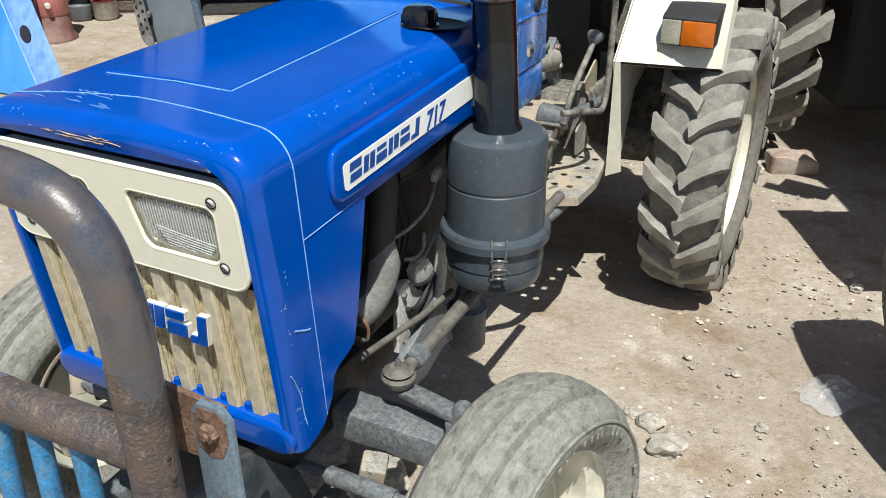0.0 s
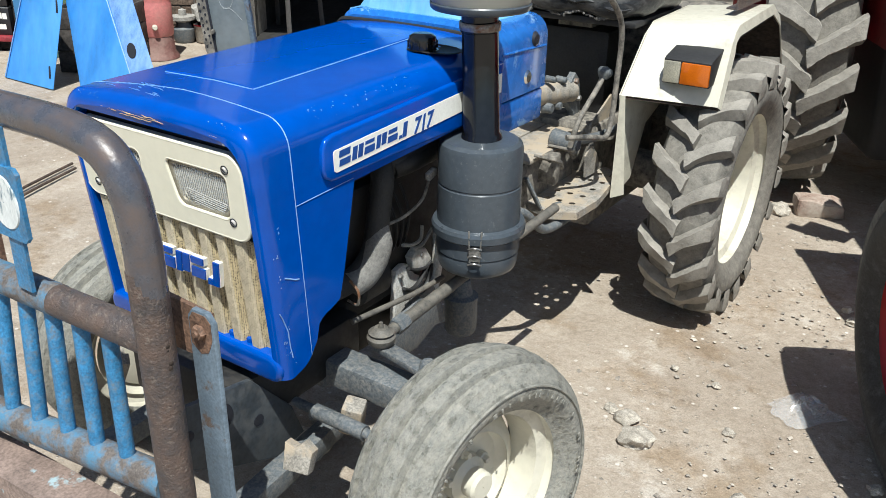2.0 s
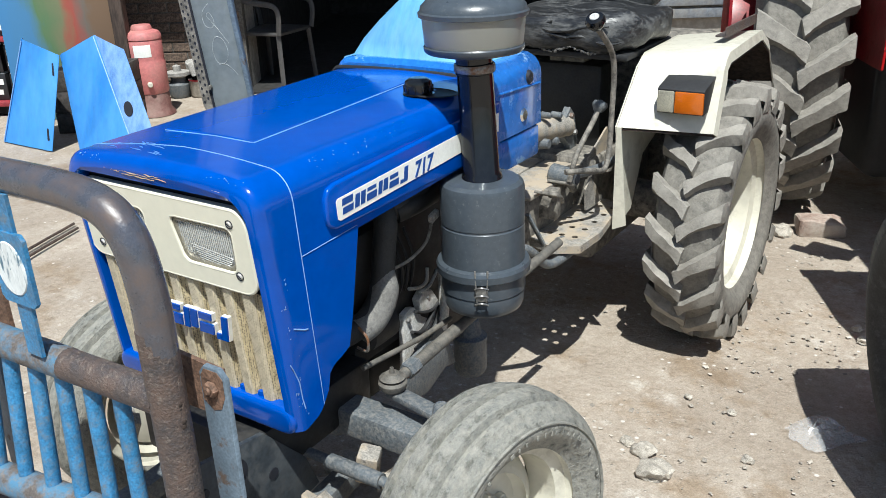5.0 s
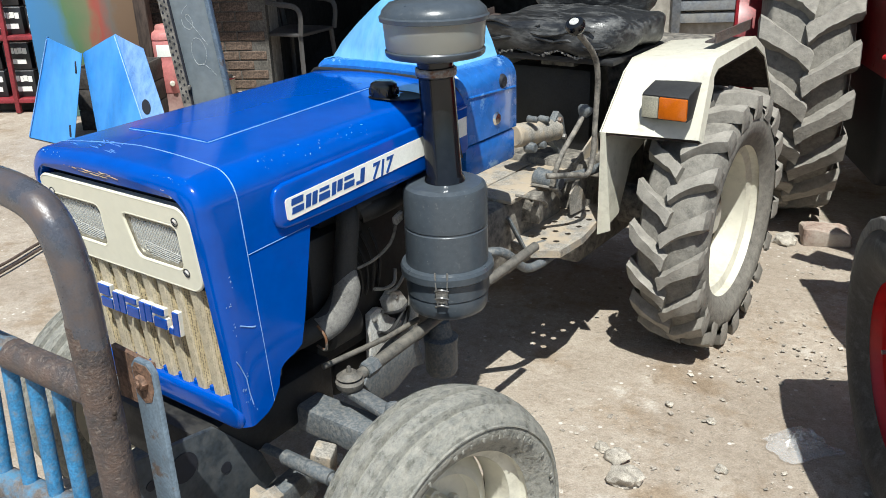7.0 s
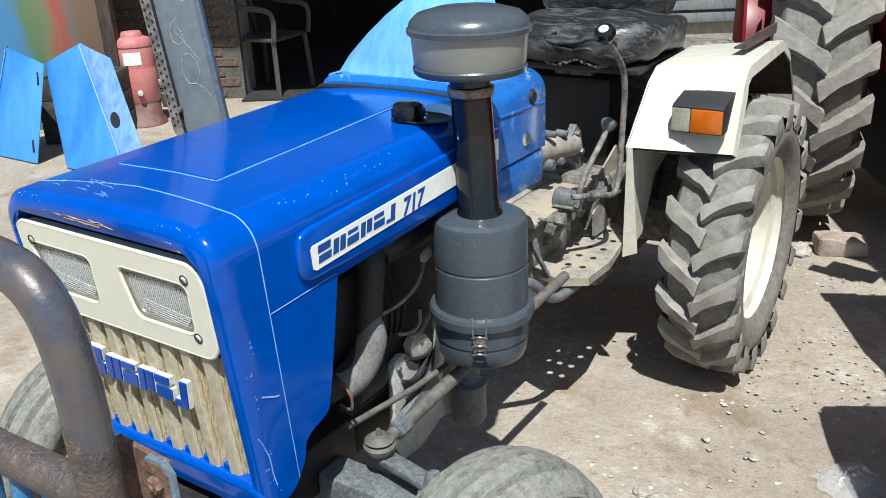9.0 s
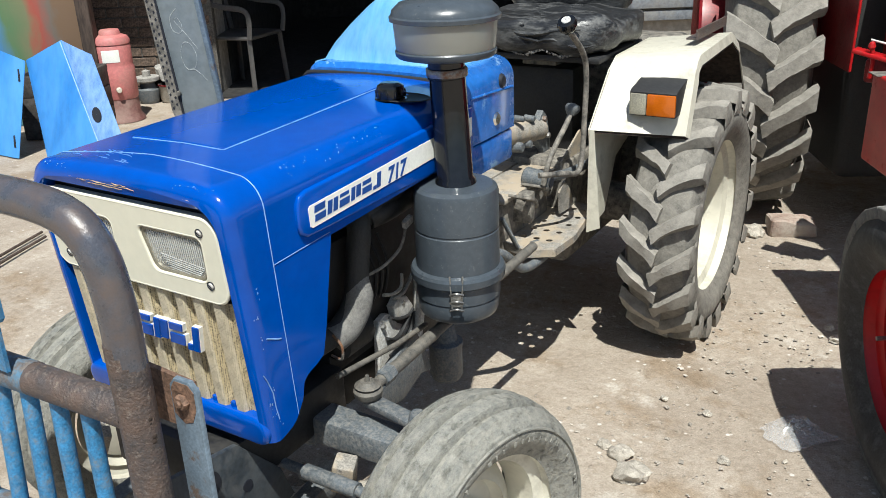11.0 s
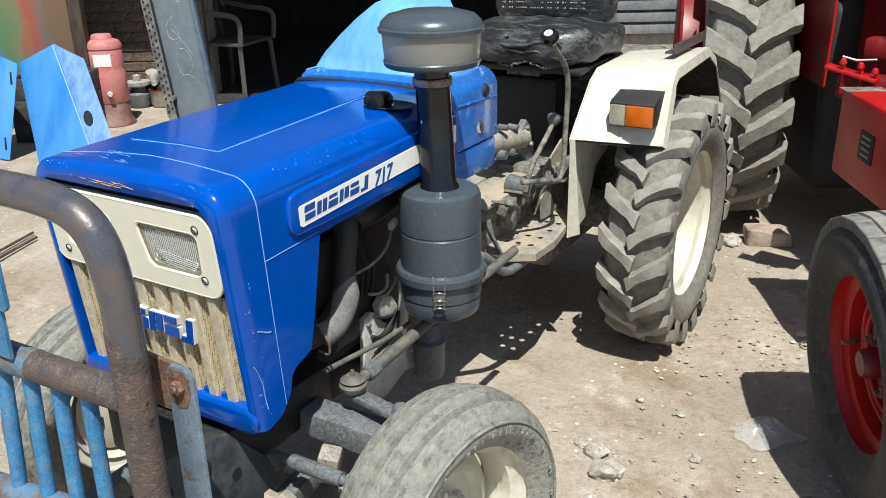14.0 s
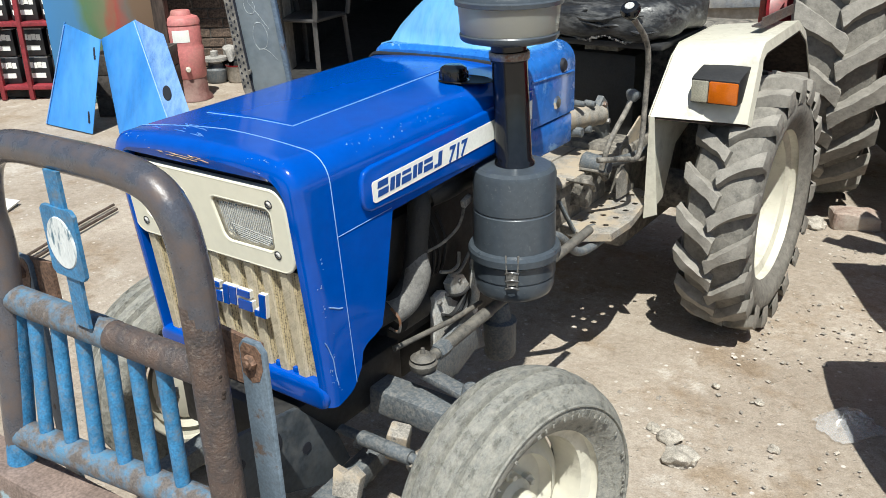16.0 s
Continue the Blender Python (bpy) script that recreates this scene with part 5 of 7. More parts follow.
part("lock_nut", cyl(B(), (0.253, 0.070, 0.487), (0.254, 0.105, 0.490), 0.019, None, 6, 0.002), M["grey_iron"], link)
part("link_sleeve", tube(B(), [(0.254, 0.105, 0.489), (0.258, 0.27, 0.501)], 0.0142, 14), M["rod"], link)
tr = part("tie_rod", tube(B(), [(-0.36, -0.13, 0.375), (0.36, -0.13, 0.375)], 0.0105, 12), M["grey_iron"], tractor, "grey tie rod with rubber-booted ends")
for sx in (1, -1):
    part("rod_sleeve", tube(B(), [(sx * 0.205, -0.13, 0.375), (sx * 0.33, -0.13, 0.375)], 0.0155, 14), M["grey_iron"], tr)
    part("rod_end", cyl(B(), (sx * 0.365, -0.13, 0.355), (sx * 0.365, -0.13, 0.40), 0.020, 0.015, 16, 0.004), M["plate"], tr, "rust brown rod end")
    part("arm_block", box(B(), (sx * 0.250, -0.070, 0.345), (0.045, 0.045, 0.075), (12, 10, sx * 24), 0.006), M["plate"], tr, "dusty cast block behind the tie rod")
    part("lever_end", prism(B(), [(-0.030, -0.030), (0.020, -0.034), (0.026, 0.010), (0.006, 0.026), (-0.010, 0.014), (-0.030, 0.022)], 0.030, Matrix.Translation((sx * 0.262, -0.225, 0.362)) @ pose(0, 0, 0, 70, 0, sx * 20), 0.003), M["plate"], tr, "pale dusty casting under the nose")

part("front_plate", prism(B(), [(-0.46, 0.53), (-0.25, 0.495), (-0.15, 0.38), (-0.12, 0.30), (-0.20, 0.285), (-0.30, 0.33), (-0.46, 0.42)], 0.010, facing_left(0.150), 0.002), M["slate"], tractor, "dark slate steel side plate of the front frame")
for y_, z_, r_ in ((-0.33, 0.455, 0.030), (-0.24, 0.40, 0.012), (-0.40, 0.46, 0.010)):
    part("plate_hole", cyl(B(), (0.1605, y_, z_), (0.1620, y_, z_), r_, None, 24), M["grille_dark"], tractor)
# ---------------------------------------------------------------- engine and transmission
# Bay parts are coloured near-black in place of the shade there.
eng = part("engine_block", box(B(), (0.0, 0.33, 0.60), (0.24, 0.52, 0.30), None, 0.012), M["bay_black"], tractor, "engine block, painted near-black for the shade under the hood")
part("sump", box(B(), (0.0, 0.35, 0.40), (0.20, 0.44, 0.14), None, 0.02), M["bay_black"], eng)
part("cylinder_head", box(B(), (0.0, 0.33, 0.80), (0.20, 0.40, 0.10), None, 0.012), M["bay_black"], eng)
part("timing_cover", prism(B(), [(0.224, 0.52), (0.250, 0.527), (0.268, 0.521), (0.296, 0.486), (0.341, 0.456), (0.36, 0.47), (0.398, 0.411), (0.382, 0.353), (0.30, 0.340), (0.261, 0.345), (0.216, 0.380)], 0.014, facing_left(0.126), 0.003), M["alu"], eng, "pale dusty aluminium cover")
part("pump_body", prism(B(), [(0.276, 0.536), (0.300, 0.552), (0.334, 0.540), (0.357, 0.506), (0.347, 0.480), (0.286, 0.505)], 0.020, facing_left(0.126), 0.004), M["alu"], eng, "pale dusty injection pump body")
part("side_pipe", tube(B(), smooth_path([(0.150, 0.375, 0.585), (0.152, 0.372, 0.50), (0.148, 0.362, 0.43), (0.14, 0.36, 0.37)]), 0.014, 10), M["alu"], eng, "pale dusty pipe down the engine side")
for pts in ([(0.245, 0.470), (0.275, 0.455), (0.305, 0.462), (0.335, 0.490)], [(0.262, 0.515), (0.29, 0.500), (0.33, 0.492), (0.352, 0.500)], [(0.255, 0.420), (0.30, 0.428), (0.345, 0.455), (0.356, 0.492)]):
    part("cable_clamp", tube(B(), smooth_path([(0.145, y_, z_) for y_, z_ in pts]), 0.0065, 8, 0.6), M["black_matte"], eng, "black clamp strip across the cover")
for yy, zz in ((0.235, 0.505), (0.36, 0.43), (0.235, 0.40), (0.30, 0.36), (0.37, 0.37), (0.315, 0.53)):
    part("cover_bolt", cyl(B(), (0.138, yy, zz), (0.149, yy, zz), 0.007, 0.006, 6, 0.001), M["steel"], eng)
part("steering_bracket", prism(B(), [(0.297, 0.476), (0.244, 0.464), (0.150, 0.425), (0.133, 0.400), (0.172, 0.335), (0.233, 0.330), (0.31, 0.358), (0.355, 0.347), (0.33, 0.42)], 0.016, facing_left(0.176), 0.004), M["grey_iron"], eng, "grey cast bracket below the drag link")
part("manifold", tube(B(), smooth_path([(0.12, 0.50, 0.79), (0.16, 0.40, 0.795), (0.17, 0.25, 0.79), (0.15, 0.20, 0.78)]), 0.026, 14), M["bay_black"], eng)
# One hose in two tones: sunlit grey below, shaded near-black above.
part("hose", tube(B(), smooth_path([(0.166, 0.138, 0.715), (0.168, 0.132, 0.665), (0.168, 0.118, 0.615), (0.162, 0.088, 0.578), (0.150, 0.054, 0.562)]), [0.004 + 0.026 * min(1.0, i / 9) for i in range(25)], 18), M["hose_grey"], tractor, "lower radiator hose, paler grey painted as its sunlit part")
part("hose_upper", tube(B(), smooth_path([(0.08, 0.20, 0.80), (0.130, 0.175, 0.800), (0.158, 0.155, 0.775), (0.160, 0.142, 0.72), (0.160, 0.130, 0.66), (0.158, 0.112, 0.61), (0.148, 0.065, 0.572), (0.115, 0.0, 0.55), (0.08, -0.06, 0.55)]), 0.025, 18), M["hose"], tractor, "radiator hose, near-black painted as its shaded upper part")
part("hose_clip", tube(B(), smooth_path([(0.172, 0.026, 0.590), (0.196, 0.022, 0.573), (0.190, 0.026, 0.540), (0.160, 0.032, 0.538)]), 0.003, 6), M["steel"], tractor)
part("upper_pipe", tube(B(), smooth_path([(0.06, 0.18, 0.80), (0.14, 0.20, 0.79), (0.16, 0.27, 0.80), (0.13, 0.34, 0.81)]), 0.030, 16), M["black_matte"], tractor, "black intake pipe under the hood")
part("thin_pipe", tube(B(), smooth_path([(0.17, 0.16, 0.668), (0.185, 0.20, 0.678), (0.197, 0.245, 0.705), (0.198, 0.268, 0.748)]), 0.0035, 8), M["engine"], tractor, "thin dark fuel pipe")
part("clamp_tab", box(B(), (0.199, 0.273, 0.754), (0.012, 0.03, 0.02), (20, 10, 0), 0.003), M["foam"], tractor, "pale tab on the fuel pipe")
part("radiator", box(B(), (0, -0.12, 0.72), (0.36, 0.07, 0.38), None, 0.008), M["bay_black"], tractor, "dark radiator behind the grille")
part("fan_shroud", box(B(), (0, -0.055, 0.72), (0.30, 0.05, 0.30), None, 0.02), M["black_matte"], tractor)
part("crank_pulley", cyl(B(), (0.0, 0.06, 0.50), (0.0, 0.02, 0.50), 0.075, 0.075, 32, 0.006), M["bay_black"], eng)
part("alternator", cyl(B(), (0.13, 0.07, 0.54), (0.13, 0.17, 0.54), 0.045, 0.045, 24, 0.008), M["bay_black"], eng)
for pts in ([(0.150, 0.235, 0.585), (0.150, 0.275, 0.572), (0.148, 0.308, 0.575), (0.147, 0.314, 0.605)], [(0.150, 0.275, 0.560), (0.150, 0.315, 0.560), (0.149, 0.355, 0.590)], [(0.150, 0.395, 0.590), (0.152, 0.392, 0.56), (0.150, 0.398, 0.52), (0.150, 0.385, 0.49)]):
    part("wire_lead", tube(B(), smooth_path(pts), 0.0042, 8), M["wire_grey"], eng, "loose pale grey wire at the engine side")
w2 = B()
for k in range(4):
    tube(w2, smooth_path([(0.125, 0.17 + 0.03 * k, 0.72), (0.145, 0.19 + 0.025 * k, 0.66), (0.135, 0.21 + 0.02 * k, 0.60), (0.115, 0.22 + 0.02 * k, 0.56)]), 0.004, 6)
part("wire_harness", w2, M["black_matte"], eng)
part("throttle_rod", tube(B(), [(0.161, 0.041, 0.483), (0.190, 0.22, 0.480), (0.205, 0.318, 0.488)], 0.0065, 10), M["rod"], tractor, "thin steel rod along the engine")
part("filter_bowl", lathe(B(), [(0.001, 0.285), (0.036, 0.286), (0.041, 0.296), (0.041, 0.372), (0.043, 0.376), (0.043, 0.386), (0.030, 0.392), (0.022, 0.43), (0.001, 0.44)], Matrix.Translation((0.185, 0.43, 0.0)), 32), M["grey_iron"], tractor, "grey sediment bowl hanging under the engine")
part("gearbox", box(B(), (0, 0.88, 0.482), (0.24, 0.60, 0.226), None, 0.02), M["engine"], tractor, "dark gearbox housing")
part("rear_axle_case", box(B(), (0, 1.45, 0.46), (0.34, 0.50, 0.34), None, 0.02), M["engine"], tractor)
for sx in (1, -1):
    part("axle_tube", cyl(B(), (sx * 0.15, 1.535, 0.405), (sx * 0.42, 1.535, 0.405), 0.07, 0.055, 24, 0.004), M["engine"], tractor)

# footplates with punched holes
def foot_plate(x0, x1, y0, y1, z, sgn):
    bm = B()
    ax = lambda t: x0 + (x1 - x0) * t if sgn > 0 else x1 - (x1 - x0) * t
    outer = [(ax(0.27), y0 + 0.005), (ax(0.66), y0 - 0.028), (ax(0.97), y0 + 0.015), (ax(1.0), y0 + 0.14), (ax(0.83), y1 - 0.045), (ax(0.56), y1), (ax(0.0), y1 - 0.05), (ax(0.0), y0 + 0.12)]
    holes = []
    for i in range(4):
        for j in range(5):
            cx, cy = ax(0.22 + 0.185 * i), y0 + (y1 - y0) * (0.17 + 0.165 * j)
            holes.append([(cx + 0.0098 * math.cos(radians(45 * q)), cy + 0.0098 * math.sin(radians(45 * q))) for q in range(8)])
    loops = [[bm.verts.new((x, y, z)) for x, y in p] for p in [outer] + holes]
    edges = []
    for lp in loops:
        edges += [bm.edges.new((lp[i], lp[(i + 1) % len(lp)])) for i in range(len(lp))]
    bmesh.ops.triangle_fill(bm, use_beauty=True, use_dissolve=False, edges=edges)
    for lp in loops:
        drop = 0.022 if lp is loops[0] else 0.0015
        low = [bm.verts.new((v.co.x, v.co.y, z - drop)) for v in lp]
        for i in range(len(lp)):
            bm.faces.new((lp[i], lp[(i + 1) % len(lp)], low[(i + 1) % len(lp)], low[i]))
    return bm


for sx in (1, -1):
    x0, x1 = (0.060, 0.280) if sx > 0 else (-0.280, -0.060)
    fpz = part("foot_plate", foot_plate(x0, x1, 0.868, 1.285, 0.476, sx), M["plate"], tractor, "dirty punched steel foot plate")
    part("plate_hanger", tube(B(), [(sx * 0.20, 0.93, 0.47), (sx * 0.17, 0.86, 0.47), (sx * 0.13, 0.84, 0.56)], 0.014, 10, 0.5), M["grey_iron"], fpz)
    part("plate_ledge", box(B(), (sx * 0.068, 1.06, 0.600), (0.130, 0.42, 0.012), (0, 0, 0), 0.003), M["plate"], fpz, "upper dusty ledge beside the gearbox")
    part("plate_arm", tube(B(), smooth_path([(sx * 0.10, 0.62, 0.50), (sx * 0.19, 0.70, 0.52), (sx * 0.215, 0.80, 0.44), (sx * 0.23, 0.92, 0.44)]), 0.013, 10), M["grey_iron"], fpz)
# pedals, levers and small castings beside the gearbox
for x, y, z, h in ((0.17, 0.90, 0.585, 0.09), (0.15, 1.02, 0.58, 0.11)):
    pd = B()
    tube(pd, smooth_path([(x - 0.02, y + 0.12, z - 0.04), (x, y + 0.04, z + 0.01), (x, y, z + 0.02)]), 0.009, 8)
    box(pd, (x, y - 0.01, z + 0.025), (0.07, 0.05, 0.008), (-25, 0, 0), 0.002)
    part("pedal", pd, M["engine"], tractor, "worn steel foot pedal")
lv = part("gear_lever", tube(B(), smooth_path([(0.185, 0.99, 0.62), (0.195, 1.02, 0.70), (0.20, 1.115, 0.772), (0.20, 1.145, 0.80)]), 0.008, 10), M["engine"], tractor, "short lever with a dusty knob")
part("knob", lathe(B(), [(0.001, 0), (0.012, 0.002), (0.021, 0.016), (0.023, 0.024), (0.019, 0.033), (0.001, 0.038)], Matrix.Translation((0.20, 1.142, 0.790)) @ pose(0, 0, 0, -20, 10, 0), 20), M["grey_iron"], lv)
hl = part("hydraulic_lever", tube(B(), smooth_path([(0.20, 0.93, 0.668), (0.250, 1.00, 0.660), (0.262, 1.060, 0.650), (0.262, 1.090, 0.70), (0.262, 1.098, 0.80), (0.262, 1.104, 0.915), (0.262, 1.075, 0.985), (0.265, 0.968, 1.060)]), 0.0082, 10), M["engine"], tractor, "tall bent lever with a round black knob")
part("knob", lathe(B(), [(0.001, -0.014), (0.016, -0.013), (0.025, 0.0), (0.027, 0.010), (0.023, 0.020), (0.014, 0.023), (0.001, 0.024)], Matrix.Translation((0.266, 0.958, 1.072)) @ pose(0, 0, 0, 35, 0, 0), 24), M["black"], hl, "black knob with a pale inset face")
part("knob_face", lathe(B(), [(0.001, 0.0250), (0.012, 0.0248), (0.013, 0.023)], Matrix.Translation((0.266, 0.958, 1.072)) @ pose(0, 0, 0, 35, 0, 0), 20), M["alu"], hl)
sf = part("hydraulic_pump", cyl(B(), (0.10, 0.88, 0.785), (0.135, 1.08, 0.765), 0.036, 0.036, 24, 0.006), M["plate"], tractor, "dusty pale pump casting")
sf.location = (-0.09, 0.185, -0.058)
part("flange", prism(B(), [(1.035, 0.735), (1.045, 0.80), (1.075, 0.825), (1.105, 0.80), (1.125, 0.74), (1.13, 0.66), (1.09, 0.64), (1.075, 0.70)], 0.022, facing_left(0.128), 0.004), M["grey_iron"], sf)
for yy, zz in ((1.07, 0.80), (1.10, 0.74), (1.105, 0.67), (1.055, 0.755)):
    part("flange_bolt", cyl(B(), (0.148, yy, zz), (0.162, yy, zz), 0.010, 0.009, 6, 0.002), M["steel"], sf)
for k, (yy, zz, rr) in enumerate(((0.92, 0.745, 0.018), (0.98, 0.74, 0.014), (1.0, 0.815, 0.012), (0.93, 0.83, 0.011))):
    part("plug", cyl(B(), (0.12, yy, zz), (0.155, yy, zz), rr, rr * 0.85, 12, 0.003), M["grey_iron"], sf)
part("bracket", prism(B(), [(1.19, 0.585), (1.19, 0.632), (1.33, 0.70), (1.345, 0.69), (1.345, 0.58)], 0.006, facing_left(0.150)), M["plate"], tractor, "dusty triangular steel bracket")
bs = part("pedal_boss", cyl(B(), (0.10, 1.045, 0.620), (0.185, 1.045, 0.612), 0.030, 0.028, 24, 0.005), M["grey_iron"], tractor, "dusty pivot boss of the pedals")
part("boss_bore", cyl(B(), (0.1855, 1.045, 0.612), (0.1875, 1.045, 0.612), 0.016, None, 20), M["grille_dark"], bs)
part("pedal_arm", tube(B(), smooth_path([(0.175, 1.06, 0.622), (0.185, 1.18, 0.605), (0.20, 1.30, 0.605), (0.205, 1.33, 0.63)]), 0.014, 10), M["grey_iron"], bs)
part("link_plate", prism(B(), [(1.12, 0.49), (1.11, 0.56), (1.15, 0.585), (1.19, 0.55), (1.22, 0.50), (1.20, 0.485)], 0.006, facing_left(0.178)), M["plate"], tractor, "pale worn link plate")
part("pivot_block", box(B(), (0.14, 0.955, 0.56), (0.06, 0.04, 0.09), (0, 0, 10), 0.006), M["engine"], tractor)
part("gearbox_top", box(B(), (0.0, 0.95, 0.56), (0.19, 0.40, 0.06), None, 0.02), M["plate"], tractor)
part("steering_column", cyl(B(), (0, 0.66, 0.72), (0, 0.80, 1.26), 0.03, 0.026, 20, 0.004), M["bay_black"], tractor)
part("battery_box", box(B(), (-0.02, 1.40, 0.74), (0.30, 0.14, 0.30), None, 0.02), M["bay_black"], tractor, "black box under the seat")

# seat
def cushion(bm, c, s, lump=0.012, seed=0.0):
    bmesh.ops.create_cube(bm, size=1.0, matrix=Matrix.Translation(c) @ Matrix.Diagonal((*s, 1)))
    bmesh.ops.subdivide_edges(bm, edges=bm.edges[:], cuts=9, use_grid_fill=True)
    for v in bm.verts:
        p = (v.co - Vector(c))
        q = Vector((2 * p.x / s[0], 2 * p.y / s[1], 2 * p.z / s[2]))
        f = (abs(q.x) ** 5 + abs(q.y) ** 5 + abs(q.z) ** 5) ** 0.2
        q = q / max(f, 0.001) * max(abs(q.x), abs(q.y), abs(q.z))
        v.co = Vector(c) + Vector((q.x * s[0] / 2, q.y * s[1] / 2, q.z * s[2] / 2))
        v.co += lump * Vector((noise.noise(v.co * 7 + Vector((seed, 0, 0))), noise.noise(v.co * 9 + Vector((0, seed, 0))), noise.noise(v.co * 11)))
    return bm


seat = part("seat_cushion", cushion(B(), (0.01, 1.41, 1.000), (0.52, 0.42, 0.105), 0.022, 2.0), M["vinyl"], tractor, "black vinyl seat cushion with a torn edge", sharp=60)
part("seat_back", cushion(B(), (-0.02, 1.64, 1.165), (0.44, 0.13, 0.30), 0.012, 5.0), M["vinyl"], tractor, "black vinyl seat back with a pale worn line", sharp=60)
fo = B()
for k in range(60):
    x = -0.22 + 0.43 * k / 59
    box(fo, (x, 1.206 + 0.008 * random.random(), 0.950 + 0.007 * math.sin(k * 0.35) + 0.006 * random.random()), (0.008, 0.004, 0.003 + 0.010 * random.random() ** 2), (20 * random.random(), 30 * random.random(), 40 * random.random()), 0.003)
part("torn_foam", fo, M["hose_grey"], seat, "ragged pale foam under the torn cover")
part("seat_pan", box(B(), (0.01, 1.42, 0.935), (0.48, 0.38, 0.02), None, 0.006), M["black_matte"], tractor)
part("seat_bracket", box(B(), (0, 1.45, 0.785), (0.12, 0.20, 0.29), None, 0.006), M["engine"], tractor)

# unreadable pale line of print on the seat back
rnd = random.Random(8)
pr = B()
x = -0.19
while x < 0.13:
    w = 0.003 + 0.007 * rnd.random()
    for zz in (1.078, 1.096):
        box(pr, (x + w / 2, 1.5735, zz + 0.02 * (x + 0.19)), (w, 0.003, 0.002 + 0.005 * rnd.random()), None, 0.0008, 1)
    x += w + 0.0035 + (0.010 if rnd.random() < 0.25 else 0.0)
o = part("print_line", pr, M["foam"], tractor, "pale worn unreadable print on the seat back")
o["kind"] = "stuff"
# crumpled folds in the seat cover
for k, (xa, xb, zz) in enumerate(((-0.20, 0.02, 1.035), (-0.08, 0.20, 1.018), (-0.22, 0.10, 0.992), (0.05, 0.24, 0.985))):
    fold = [(xa + (xb - xa) * i / 8, 1.204 + 0.004 * math.sin(i * 1.3 + k), zz + 0.010 * math.sin(i * 0.8 + k * 2)) for i in range(9)]
    part("fold", tube(B(), smooth_path(fold, 3), [0.003 + 0.008 * math.sin(math.pi * i / 24) for i in range(25)], 8, 0.7), M["vinyl"], seat)

# lift housing behind the seat, a block added to keep the gap dark
lift = part("lift_housing", box(B(), (0.08, 1.84, 0.60), (0.50, 0.14, 0.66), None, 0.03, 3), M["engine"], tractor, "dark lift housing block added to close the gap at the rear")
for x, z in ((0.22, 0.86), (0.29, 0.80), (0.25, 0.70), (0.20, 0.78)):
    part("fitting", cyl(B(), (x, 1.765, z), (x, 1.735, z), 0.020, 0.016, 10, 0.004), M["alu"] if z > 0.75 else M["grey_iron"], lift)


# ---------------------------------------------------------------- the red tractor parked beside
red = thing("tractor", "larger red farm tractor with dusty tyres, parked in the yard", "tractor", (1.2, 1.0, 0))
RI = Matrix.Translation((-1.2, -1.0, 0))
RH = Vector((0.44, -0.90, 0)).normalized()        # its heading
RL = Vector((-RH.y, RH.x, 0))                    # its left side


def rpart(name, bm, material, label="", parent=None, **k):
    return part(name, xf(bm, RI), material, parent or red, label, **k)


def rp(f, l, z):
    """A place by metres ahead of the rear axle, metres to the left of the right rear wheel, and height."""
    return Vector((0.50, 2.97, 0)) + f * RH + l * RL + Vector((0, 0, z))


RROT = Matrix((RH, RL, (0, 0, 1))).transposed()
rw = make_wheel("rear_wheel", "tall rear wheel with deep dusty tread bars and red rim", RI @ Vector((0.322, 2.985, 0.69)), (-0.95, -0.30, 0), 0.640, 0.36, 0.36, (), spin=3, rim_m="red_dark", dish=0.0, lug=(21, 0.044, 0.082, 0.20), sense=-1, nuts=8, nut_r=0.12, hub=(0.08, 0.06), parent=red)
fw = make_wheel("front_wheel", "front wheel with a blocky black tyre and red rim", RI @ Vector((1.222, 0.895, 0.372)), (-0.903, -0.412, -0.10), 0.364, 0.246, 0.226, ((0.03, 0.005), (-0.03, 0.005)), spin=10, tyre_m="tyre_dark", rim_m="red", dish=0.028, nuts=6, nut_r=0.078, hub=(0.038, 0.056), parent=red)
make_wheel("rear_wheel", "tall rear wheel with deep dusty tread bars and red rim", RI @ (Vector((0.322, 2.985, 0.69)) + RL * 1.42), (0.95, 0.30, 0), 0.640, 0.36, 0.36, (), spin=3, rim_m="red_dark", dish=0.0, lug=(21, 0.044, 0.082, 0.20), sense=1, nuts=8, nut_r=0.12, hub=(0.08, 0.06), parent=red)
make_wheel("front_wheel", "front wheel with a black tyre and red rim", RI @ (Vector((1.222, 0.895, 0.372)) + RL * 1.25), (0.903, 0.412, -0.10), 0.364, 0.246, 0.226, ((0.03, 0.005), (-0.03, 0.005)), spin=10, tyre_m="tyre_dark", rim_m="red", dish=0.028, nuts=6, nut_r=0.078, hub=(0.038, 0.056), parent=red)
part("rim_flange", lathe(B(), [(0.355, 0.10), (0.395, 0.16), (0.405, 0.262), (0.398, 0.274), (0.375, 0.278), (0.330, 0.250), (0.12, 0.235), (0.001, 0.235)], None, 64), M["red_dark"], rw, "red dished outer rim of the tall wheel", sharp=30)
M["tyre_worn"] = mat("worn_dark_tread", (0.075, 0.075, 0.073), 0.7, vary=0.2, scale=30, dust=(0.26, 0.247, 0.22), dust_amount=0.50, dust_scale=16, dust_soft=0.14, bump=0.4, bump_scale=90)
